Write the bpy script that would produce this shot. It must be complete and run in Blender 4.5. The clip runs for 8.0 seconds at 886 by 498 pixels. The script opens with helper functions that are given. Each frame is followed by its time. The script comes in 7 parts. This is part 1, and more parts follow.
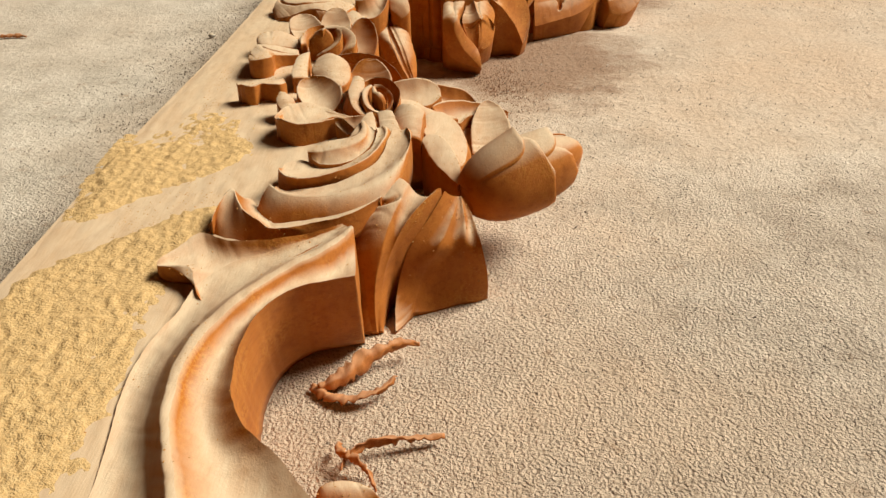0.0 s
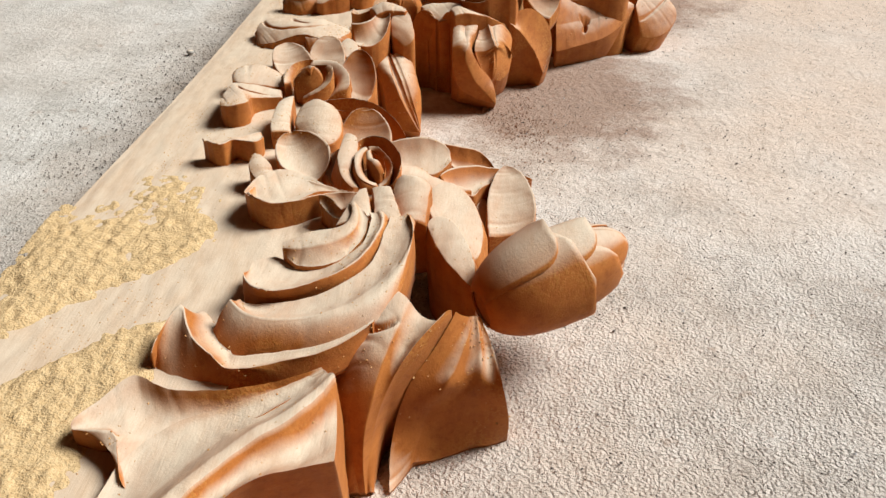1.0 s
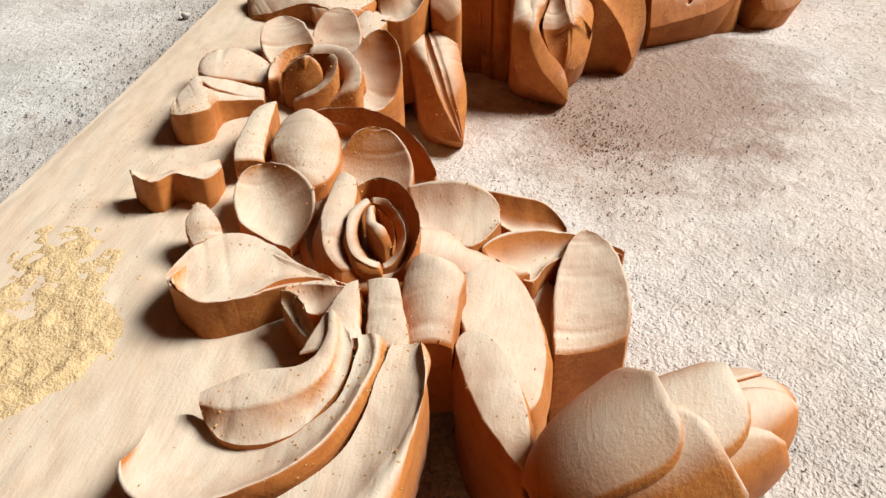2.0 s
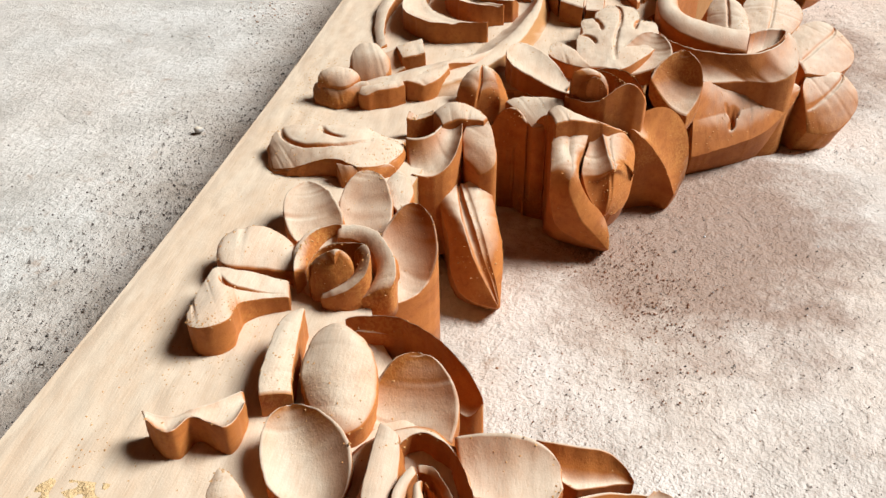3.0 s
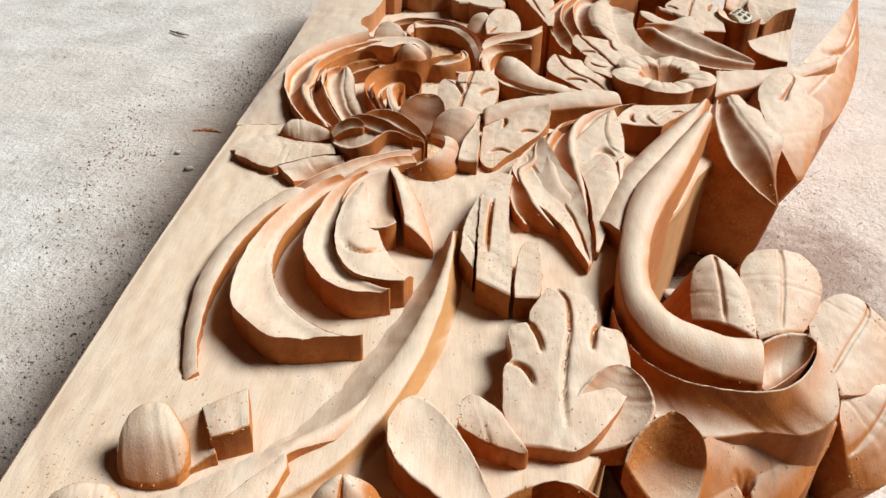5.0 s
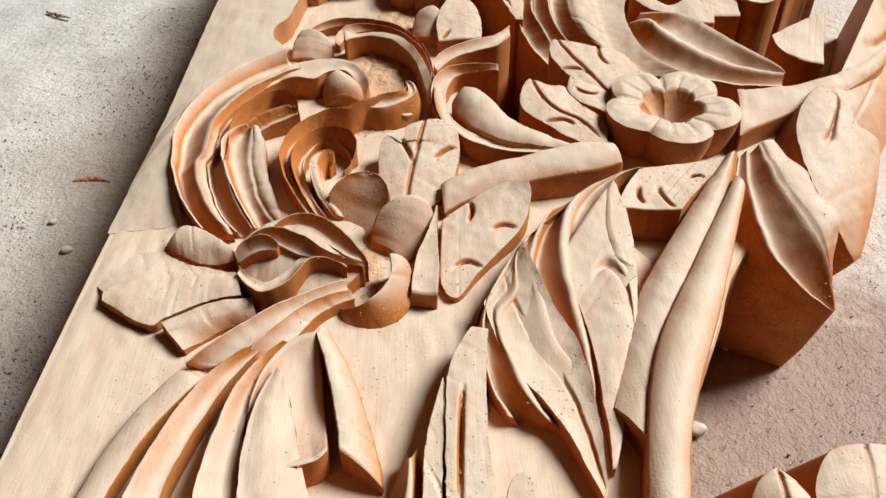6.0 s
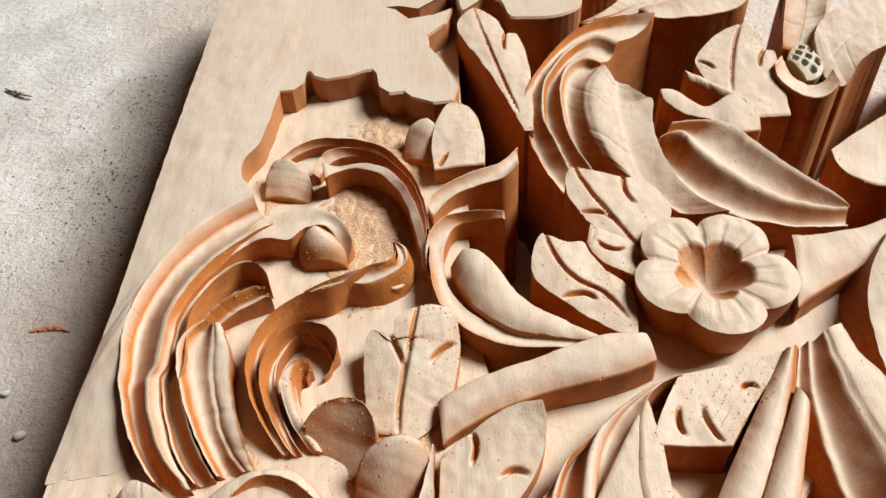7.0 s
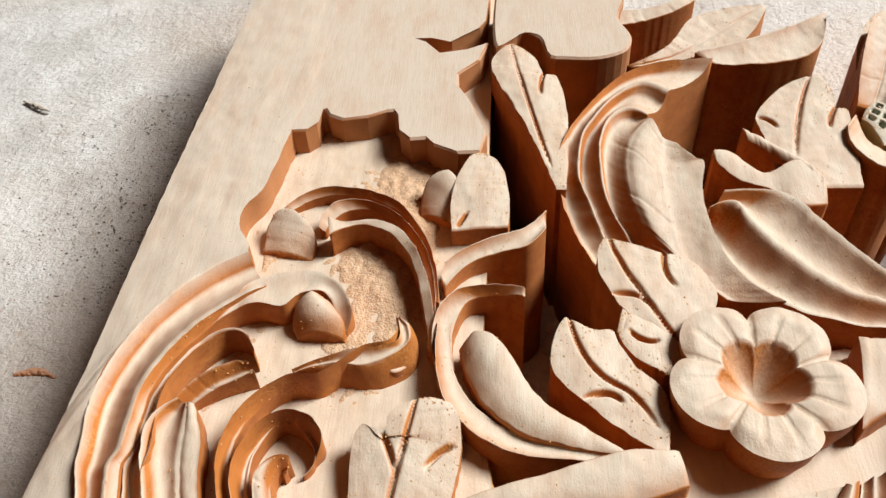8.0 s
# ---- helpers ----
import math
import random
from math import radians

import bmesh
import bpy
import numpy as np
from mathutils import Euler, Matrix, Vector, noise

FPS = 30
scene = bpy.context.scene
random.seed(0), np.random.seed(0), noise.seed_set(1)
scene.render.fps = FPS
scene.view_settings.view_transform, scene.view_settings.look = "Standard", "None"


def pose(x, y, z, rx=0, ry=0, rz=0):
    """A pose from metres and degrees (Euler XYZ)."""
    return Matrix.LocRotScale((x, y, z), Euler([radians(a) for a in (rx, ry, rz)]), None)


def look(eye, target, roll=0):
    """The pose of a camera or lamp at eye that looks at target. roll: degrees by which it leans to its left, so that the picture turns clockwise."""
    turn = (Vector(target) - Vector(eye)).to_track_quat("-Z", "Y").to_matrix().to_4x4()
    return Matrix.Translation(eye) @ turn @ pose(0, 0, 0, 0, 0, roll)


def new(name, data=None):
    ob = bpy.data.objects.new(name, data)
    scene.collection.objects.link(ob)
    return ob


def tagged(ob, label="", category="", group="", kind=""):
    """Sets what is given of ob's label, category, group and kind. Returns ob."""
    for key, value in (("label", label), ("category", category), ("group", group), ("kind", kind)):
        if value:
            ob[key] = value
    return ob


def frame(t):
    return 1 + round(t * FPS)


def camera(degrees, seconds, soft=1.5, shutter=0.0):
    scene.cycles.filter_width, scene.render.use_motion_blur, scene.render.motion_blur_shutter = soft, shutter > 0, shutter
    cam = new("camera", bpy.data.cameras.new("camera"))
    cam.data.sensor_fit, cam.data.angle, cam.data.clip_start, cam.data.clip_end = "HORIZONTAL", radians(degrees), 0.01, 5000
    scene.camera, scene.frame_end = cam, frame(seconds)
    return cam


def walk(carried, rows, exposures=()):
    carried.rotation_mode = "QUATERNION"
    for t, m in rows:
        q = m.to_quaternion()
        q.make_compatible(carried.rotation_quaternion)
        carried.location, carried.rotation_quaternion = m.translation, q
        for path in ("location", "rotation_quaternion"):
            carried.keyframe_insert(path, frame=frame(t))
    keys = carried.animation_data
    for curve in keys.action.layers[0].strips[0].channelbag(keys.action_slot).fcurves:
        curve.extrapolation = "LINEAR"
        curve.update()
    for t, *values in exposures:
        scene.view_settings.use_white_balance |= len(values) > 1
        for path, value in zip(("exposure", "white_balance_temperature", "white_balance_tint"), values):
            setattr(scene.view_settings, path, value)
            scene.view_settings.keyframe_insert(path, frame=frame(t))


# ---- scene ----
cam = camera(57.6, 8.0)
PATH = [
    (0, (0.137, 0.135, 0.211), (0.041, 1.83, -0.846), -1.7),
    (0.5, (0.132, 0.174, 0.21), (0.024, 1.866, -0.851), -0.9),
    (1, (0.129, 0.228, 0.213), (0.035, 1.902, -0.879), -0.6),
    (1.2, (0.126, 0.256, 0.201), (0.036, 1.906, -0.926), 0.6),
    (2.3, (0.124, 0.385, 0.181), (-0.143, 1.967, -1.013), -0.7),
    (2.5, (0.122, 0.396, 0.186), (-0.139, 1.999, -0.982), 1.0),
    (3, (0.105, 0.415, 0.216), (-0.128, 2.037, -0.931), -1.0),
    (3.5, (0.099, 0.451, 0.222), (-0.116, 2.114, -0.868), -1.1),
    (4, (0.1, 0.486, 0.224), (-0.123, 2.181, -0.814), 0.9),
    (4.2, (0.103, 0.503, 0.217), (-0.11, 2.194, -0.829), 1.3),
    (4.5, (0.1, 0.548, 0.221), (-0.023, 2.236, -0.844), 1.7),
    (5, (0.103, 0.628, 0.238), (0.056, 2.318, -0.831), 1.8),
    (5.2, (0.105, 0.654, 0.247), (0.091, 2.33, -0.844), 2.4),
    (6.3, (0.105, 0.814, 0.281), (0.172, 2.274, -1.085), -2.2),
    (6.5, (0.105, 0.832, 0.295), (0.155, 2.279, -1.085), -4.7),
    (7, (0.119, 0.888, 0.3), (0.096, 2.297, -1.119), -3.8),
    (7.5, (0.127, 0.931, 0.306), (0.066, 2.322, -1.13), -1.7),
    (8, (0.132, 0.934, 0.292), (-0.008, 2.344, -1.119), -4.0),
]
EXPOSURES = [(0, -0.06, 7900, 10), (0.6, 0.12, 6200, 10), (1.2, 0.14, 6050, 10), (2.5, 0.30, 5950, 10), (5, 0.23, 5850, 10), (6.4, 0.18, 5950, 10), (8, 0.22, 5850, 10)]
walk(cam, [(t, look(eye, target, roll)) for t, eye, target, roll in PATH], EXPOSURES)

# ---- world and light ----
world = bpy.data.worlds.new("workshop_daylight")
scene.world = world
world.use_nodes = True
wn = world.node_tree
sky = wn.nodes.new("ShaderNodeTexSky")
sky.sky_type, sky.sun_disc = "NISHITA", False
sky.sun_elevation, sky.sun_rotation = radians(45), radians(70)
haze = wn.nodes.new("ShaderNodeHueSaturation")
haze.inputs["Saturation"].default_value = 0.15
wn.links.new(sky.outputs["Color"], haze.inputs["Color"])
wn.links.new(haze.outputs["Color"], wn.nodes["Background"].inputs["Color"])
wn.nodes["Background"].inputs["Strength"].default_value = 0.004

sun_data = bpy.data.lights.new("sun", "SUN")
sun_data.energy, sun_data.angle, sun_data.color = 5.7, radians(24), (1.0, 0.985, 0.96)
sun = new("sun", sun_data)
sun.matrix_world = look((1.10, 0.40, 1.17), (0.0, 0.0, 0.0))


# ---- materials ----
def mat(name, rough=0.6, spec=0.3):
    m = bpy.data.materials.new(name)
    m.use_nodes = True
    b = m.node_tree.nodes["Principled BSDF"]
    b.inputs["Roughness"].default_value = rough
    b.inputs["Specular IOR Level"].default_value = spec
    return m, m.node_tree.nodes, m.node_tree.links, b


def ramp(nodes, stops):
    r = nodes.new("ShaderNodeValToRGB")
    while len(r.color_ramp.elements) < len(stops):
        r.color_ramp.elements.new(0.5)
    for e, (p, c) in zip(r.color_ramp.elements, stops):
        e.position, e.color = p, (*c, 1)
    return r


def tex(nodes, links, kind, scale, coord, detail=4.0, rough=0.55, stretch=None):
    n = nodes.new(kind)
    n.inputs["Scale"].default_value = scale
    if kind == "ShaderNodeTexNoise":
        n.inputs["Detail"].default_value, n.inputs["Roughness"].default_value = detail, rough
    if stretch:
        mp = nodes.new("ShaderNodeMapping")
        mp.inputs["Scale"].default_value = stretch
        links.new(coord, mp.inputs["Vector"])
        coord = mp.outputs["Vector"]
    links.new(coord, n.inputs["Vector"])
    return n


def mix(nodes, links, a, b, fac, mode="MIX"):
    n = nodes.new("ShaderNodeMix")
    n.data_type, n.blend_type = "RGBA", mode
    for sock, v in ((n.inputs[6], a), (n.inputs[7], b), (n.inputs[0], fac)):
        if isinstance(v, (int, float)):
            sock.default_value = v
        elif isinstance(v, tuple):
            sock.default_value = (*v, 1)
        else:
            links.new(v, sock)
    return n.outputs[2]


def bump(nodes, links, height, strength, dist, under=None):
    n = nodes.new("ShaderNodeBump")
    n.inputs["Strength"].default_value, n.inputs["Distance"].default_value = strength, dist
    links.new(height, n.inputs["Height"])
    if under is not None:
        links.new(under, n.inputs["Normal"])
    return n.outputs["Normal"]


def wood(name, light, dark, dust=0.35, dust_col=(0.50, 0.22, 0.06), pore=0.35, top_light_amount=1.0, top_light_col=(0.65, 0.54, 0.385)):
    """Freshly cut wood: long grain along y, fine pores, loose orange dust in speckled drifts."""
    m, n, l, b = mat(name, 0.62, 0.2)
    co = n.new("ShaderNodeTexCoord").outputs["Object"]
    broad = tex(n, l, "ShaderNodeTexNoise", 9, co, 3)
    grain = tex(n, l, "ShaderNodeTexNoise", 60, co, 6, 0.6, (2.2, 0.07, 2.2))
    pores = tex(n, l, "ShaderNodeTexNoise", 420, co, 3, 0.6, (1.0, 0.10, 1.0))
    g = ramp(n, [(0.30, dark), (0.68, light)])
    l.new(grain.outputs["Fac"], g.inputs["Fac"])
    br = ramp(n, [(0.3, (0.80, 0.76, 0.70)), (0.7, (1.0, 1.0, 1.0))])
    l.new(broad.outputs["Fac"], br.inputs["Fac"])
    col = mix(n, l, g.outputs["Color"], br.outputs["Color"], 0.55, "MULTIPLY")
    pr = ramp(n, [(0.36, (0.66, 0.55, 0.45)), (0.46, (1.0, 1.0, 1.0))])
    l.new(pores.outputs["Fac"], pr.inputs["Fac"])
    col = mix(n, l, col, pr.outputs["Color"], pore, "MULTIPLY")
    patch = tex(n, l, "ShaderNodeTexNoise", 26, co, 5, 0.65)
    speck = tex(n, l, "ShaderNodeTexNoise", 900, co, 2, 0.5)
    pm = ramp(n, [(0.50, (0, 0, 0)), (0.62, (1, 1, 1))])
    l.new(patch.outputs["Fac"], pm.inputs["Fac"])
    sm = ramp(n, [(0.46, (0, 0, 0)), (0.56, (1, 1, 1))])
    l.new(speck.outputs["Fac"], sm.inputs["Fac"])
    both = mix(n, l, pm.outputs["Color"], sm.outputs["Color"], 1.0, "MULTIPLY")
    both = mix(n, l, both, (dust, dust, dust), 1.0, "MULTIPLY")
    col = mix(n, l, col, dust_col, both)
    # paler in streaks on level faces: paints light on tops, orange shade on sides
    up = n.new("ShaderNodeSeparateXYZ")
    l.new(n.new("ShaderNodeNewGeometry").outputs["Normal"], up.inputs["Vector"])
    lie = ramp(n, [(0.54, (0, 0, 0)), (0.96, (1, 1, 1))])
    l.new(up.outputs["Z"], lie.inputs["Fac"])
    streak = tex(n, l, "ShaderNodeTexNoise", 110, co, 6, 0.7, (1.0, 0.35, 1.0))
    light_streaks = ramp(n, [(0.30, (0.64, 0.64, 0.64)), (0.62, (0.93, 0.93, 0.93))])
    l.new(streak.outputs["Fac"], light_streaks.inputs["Fac"])
    top_light = mix(n, l, lie.outputs["Color"], light_streaks.outputs["Color"], 1.0, "MULTIPLY")
    top_light = mix(n, l, top_light, (top_light_amount, top_light_amount, top_light_amount), 1.0, "MULTIPLY")
    col = mix(n, l, col, top_light_col, top_light)
    hair = tex(n, l, "ShaderNodeTexNoise", 1500, co, 3, 0.6, (1.0, 0.06, 1.0))
    fibre = ramp(n, [(0.34, (0.70, 0.62, 0.54)), (0.52, (1.0, 1.0, 1.0))])
    l.new(hair.outputs["Fac"], fibre.inputs["Fac"])
    col = mix(n, l, col, fibre.outputs["Color"], 0.20, "MULTIPLY")
    l.new(col, b.inputs["Base Color"])
    b.inputs["Sheen Weight"].default_value, b.inputs["Sheen Roughness"].default_value = 0.03, 0.6
    fine = tex(n, l, "ShaderNodeTexNoise", 1500, co, 2)
    nm = bump(n, l, fine.outputs["Fac"], 0.12, 0.0006)
    nm = bump(n, l, grain.outputs["Fac"], 0.25, 0.0008, nm)
    nm = bump(n, l, hair.outputs["Fac"], 0.25, 0.0004, nm)
    tool = tex(n, l, "ShaderNodeTexNoise", 130, co, 2, 0.5)
    nm = bump(n, l, tool.outputs["Fac"], 0.05, 0.0010, nm)
    nm = bump(n, l, both, 0.22, 0.0003, nm)
    l.new(nm, b.inputs["Normal"])
    return m


# saturated orange bases stand in for shade on faces that aren't level
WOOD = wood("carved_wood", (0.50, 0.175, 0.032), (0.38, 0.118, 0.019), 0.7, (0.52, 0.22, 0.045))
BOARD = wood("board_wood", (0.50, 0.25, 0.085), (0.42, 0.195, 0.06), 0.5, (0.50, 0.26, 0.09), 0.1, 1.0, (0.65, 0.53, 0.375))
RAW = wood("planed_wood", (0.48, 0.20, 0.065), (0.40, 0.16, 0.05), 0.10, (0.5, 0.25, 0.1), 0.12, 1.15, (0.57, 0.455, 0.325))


def dusty_floor():
    m, n, l, b = mat("dusty_concrete", 0.60, 0.45)
    co = n.new("ShaderNodeTexCoord").outputs["Object"]
    big = tex(n, l, "ShaderNodeTexNoise", 3.2, co, 5, 0.6)
    mid = tex(n, l, "ShaderNodeTexNoise", 22, co, 6, 0.65)
    grit = tex(n, l, "ShaderNodeTexNoise", 260, co, 5, 0.7)
    base = ramp(n, [(0.28, (0.42, 0.35, 0.275)), (0.5, (0.60, 0.52, 0.425)), (0.75, (0.70, 0.63, 0.535))])
    l.new(mid.outputs["Fac"], base.inputs["Fac"])
    dustm = ramp(n, [(0.42, (0, 0, 0)), (0.60, (1, 1, 1))])
    l.new(big.outputs["Fac"], dustm.inputs["Fac"])
    col = mix(n, l, base.outputs["Color"], (0.62, 0.485, 0.36), dustm.outputs["Color"])
    # bare grey-green cement where less wood dust has drifted
    side = n.new("ShaderNodeSeparateXYZ")
    l.new(co, side.inputs["Vector"])
    bare = n.new("ShaderNodeMath")
    bare.operation = "MULTIPLY_ADD"
    l.new(big.outputs["Fac"], bare.inputs[0])
    bare.inputs[1].default_value = 0.25
    l.new(side.outputs["X"], bare.inputs[2])
    cool = ramp(n, [(0.04, (0.60, 0.60, 0.60)), (0.17, (0, 0, 0))])
    l.new(bare.outputs["Value"], cool.inputs["Fac"])
    cement = ramp(n, [(0.3, (0.40, 0.39, 0.335)), (0.7, (0.66, 0.65, 0.58))])
    l.new(mid.outputs["Fac"], cement.inputs["Fac"])
    col = mix(n, l, col, cement.outputs["Color"], cool.outputs["Color"])
    # a crumbly red-brown stain on the floor, in two spots
    far = n.new("ShaderNodeVectorMath")
    far.operation = "DISTANCE"
    l.new(co, far.inputs[0])
    far.inputs[1].default_value = (0.170, 0.752, 0.0)
    # this spot also paints in the shade below the overhanging leaf
    second = n.new("ShaderNodeVectorMath")
    second.operation = "DISTANCE"
    l.new(co, second.inputs[0])
    second.inputs[1].default_value = (0.252, 0.985, 0.0)
    nearest = n.new("ShaderNodeMath")
    nearest.operation = "MINIMUM"
    l.new(far.outputs["Value"], nearest.inputs[0])
    l.new(second.outputs["Value"], nearest.inputs[1])
    blot = tex(n, l, "ShaderNodeTexNoise", 30, co, 6, 0.7)
    ring = n.new("ShaderNodeMath")
    ring.operation = "MULTIPLY_ADD"
    l.new(blot.outputs["Fac"], ring.inputs[0])
    ring.inputs[1].default_value = 0.16
    l.new(nearest.outputs["Value"], ring.inputs[2])
    stain_shade = ramp(n, [(0.140, (0.90, 0.90, 0.90)), (0.190, (0, 0, 0))])
    l.new(ring.outputs["Value"], stain_shade.inputs["Fac"])
    col = mix(n, l, col, (0.29, 0.185, 0.12), stain_shade.outputs["Color"])
    # brown grit swept up against the long edge of the board
    swept = n.new("ShaderNodeMath")
    swept.operation = "MULTIPLY_ADD"
    l.new(blot.outputs["Fac"], swept.inputs[0])
    swept.inputs[1].default_value = 0.10
    l.new(side.outputs["X"], swept.inputs[2])
    offset = n.new("ShaderNodeMath")
    offset.operation = "ADD"
    l.new(swept.outputs["Value"], offset.inputs[0])
    offset.inputs[1].default_value = 0.10
    band = ramp(n, [(0.02, (0, 0, 0)), (0.10, (0.75, 0.75, 0.75)), (0.14, (0.75, 0.75, 0.75)), (0.18, (0, 0, 0))])
    l.new(offset.outputs["Value"], band.inputs["Fac"])
    reach = n.new("ShaderNodeVectorMath")
    reach.operation = "DISTANCE"
    l.new(co, reach.inputs[0])
    reach.inputs[1].default_value = (-0.03, 0.80, 0.0)
    ends = ramp(n, [(0.50, (1, 1, 1)), (0.85, (0, 0, 0))])
    l.new(reach.outputs["Value"], ends.inputs["Fac"])
    heaped = mix(n, l, band.outputs["Color"], ends.outputs["Color"], 1.0, "MULTIPLY")
    col = mix(n, l, col, (0.31, 0.225, 0.15), heaped)
    gr = ramp(n, [(0.33, (0.58, 0.55, 0.51)), (0.50, (1, 1, 1))])
    l.new(grit.outputs["Fac"], gr.inputs["Fac"])
    col = mix(n, l, col, gr.outputs["Color"], 0.4, "MULTIPLY")
    clod = tex(n, l, "ShaderNodeTexNoise", 75, co, 6, 0.75)
    cm = ramp(n, [(0.58, (0, 0, 0)), (0.68, (0.5, 0.5, 0.5))])
    l.new(clod.outputs["Fac"], cm.inputs["Fac"])
    col = mix(n, l, col, (0.32, 0.20, 0.115), cm.outputs["Color"])
    l.new(col, b.inputs["Base Color"])
    nm = bump(n, l, mid.outputs["Fac"], 0.35, 0.006)
    lump = tex(n, l, "ShaderNodeTexNoise", 170, co, 4, 0.65)
    nm = bump(n, l, lump.outputs["Fac"], 0.5, 0.003, nm)
    nm = bump(n, l, grit.outputs["Fac"], 0.5, 0.002, nm)
    # sandy grains, thick where sand has drifted against the work
    sand = tex(n, l, "ShaderNodeTexNoise", 780, co, 2, 0.55)
    heap = n.new("ShaderNodeMath")
    heap.operation = "MULTIPLY_ADD"
    l.new(big.outputs["Fac"], heap.inputs[0])
    heap.inputs[1].default_value = 0.5
    l.new(side.outputs["Y"], heap.inputs[2])
    thick = ramp(n, [(0.58, (1, 1, 1)), (0.84, (0.14, 0.14, 0.14))])
    l.new(heap.outputs["Value"], thick.inputs["Fac"])
    grains = mix(n, l, sand.outputs["Fac"], thick.outputs["Color"], 1.0, "MULTIPLY")
    nm = bump(n, l, grains, 1.0, 0.0035, nm)
    l.new(nm, b.inputs["Normal"])
    return m


FLOOR = dusty_floor()
POD = wood("pale_pod", (0.42, 0.44, 0.33), (0.26, 0.29, 0.20), 0.0)


# ---- shaping helpers ----
def ground(y):
    """Height of the carved ground of the panel over the floor."""
    return 0.030 + 0.028 * y


def relief(x, y):
    """The hand-cut unevenness of that ground: slow swells and short gouge facets."""
    return 0.0003 + wob(x, y, 1, 24, 0.0007) + 0.0007 * abs(noise.noise(Vector((x * 120, y * 55, 4.0)))) + wob(x, y, 9, 260, 0.00012)


def spline(points, n):
    """n + 1 points on a smooth curve through the given ones, spaced by chord length."""
    p = np.array(points, float)
    if len(p) == 2:
        return p[0] + np.linspace(0, 1, n + 1)[:, None] * (p[1] - p[0])
    d = np.sqrt(np.maximum(np.linalg.norm(np.diff(p[:, :2], axis=0), axis=1), 1e-6))
    k = np.concatenate([[0], np.cumsum(d)])
    tangent = np.zeros_like(p)
    tangent[1:-1] = (p[2:] - p[:-2]) / (k[2:] - k[:-2])[:, None]
    tangent[0] = 2 * (p[1] - p[0]) / (k[1] - k[0]) - tangent[1]
    tangent[-1] = 2 * (p[-1] - p[-2]) / (k[-1] - k[-2]) - tangent[-2]
    u = np.linspace(0, k[-1], n + 1)
    i = np.clip(np.searchsorted(k, u, "right") - 1, 0, len(k) - 2)
    w = (k[i + 1] - k[i])[:, None]
    s = ((u - k[i]) / (k[i + 1] - k[i]))[:, None]
    return ((2 * s**3 - 3 * s**2 + 1) * p[i] + (s**3 - 2 * s**2 + s) * w * tangent[i]
            + (3 * s**2 - 2 * s**3) * p[i + 1] + (s**3 - s**2) * w * tangent[i + 1])


def link(name, verts, faces, material, parent=None, label="", sharp=None):
    """One mesh object, smooth shaded but for the edges in sharp (a set of vertex pairs)."""
    me = bpy.data.meshes.new(name)
    me.from_pydata([tuple(v) for v in verts], [], faces)
    bm = bmesh.new()
    bm.from_mesh(me)
    bmesh.ops.recalc_face_normals(bm, faces=bm.faces)
    for f in bm.faces:
        f.smooth = True
    bm.to_mesh(me)
    bm.free()
    me.materials.append(material)
    ob = new(name, me)
    if parent is not None:
        ob.parent = parent
        base = parent
        while base.parent is not None:
            base = base.parent
        ob.matrix_parent_inverse = Matrix.Translation(base.location).inverted() if parent is base else Matrix.Identity(4)
    if label:
        tagged(ob, label)
    return ob


CRUMB_SPOTS = []


def wob(x, y, z, f, a):
    return a * noise.noise(Vector((x * f, y * f, z * f)))


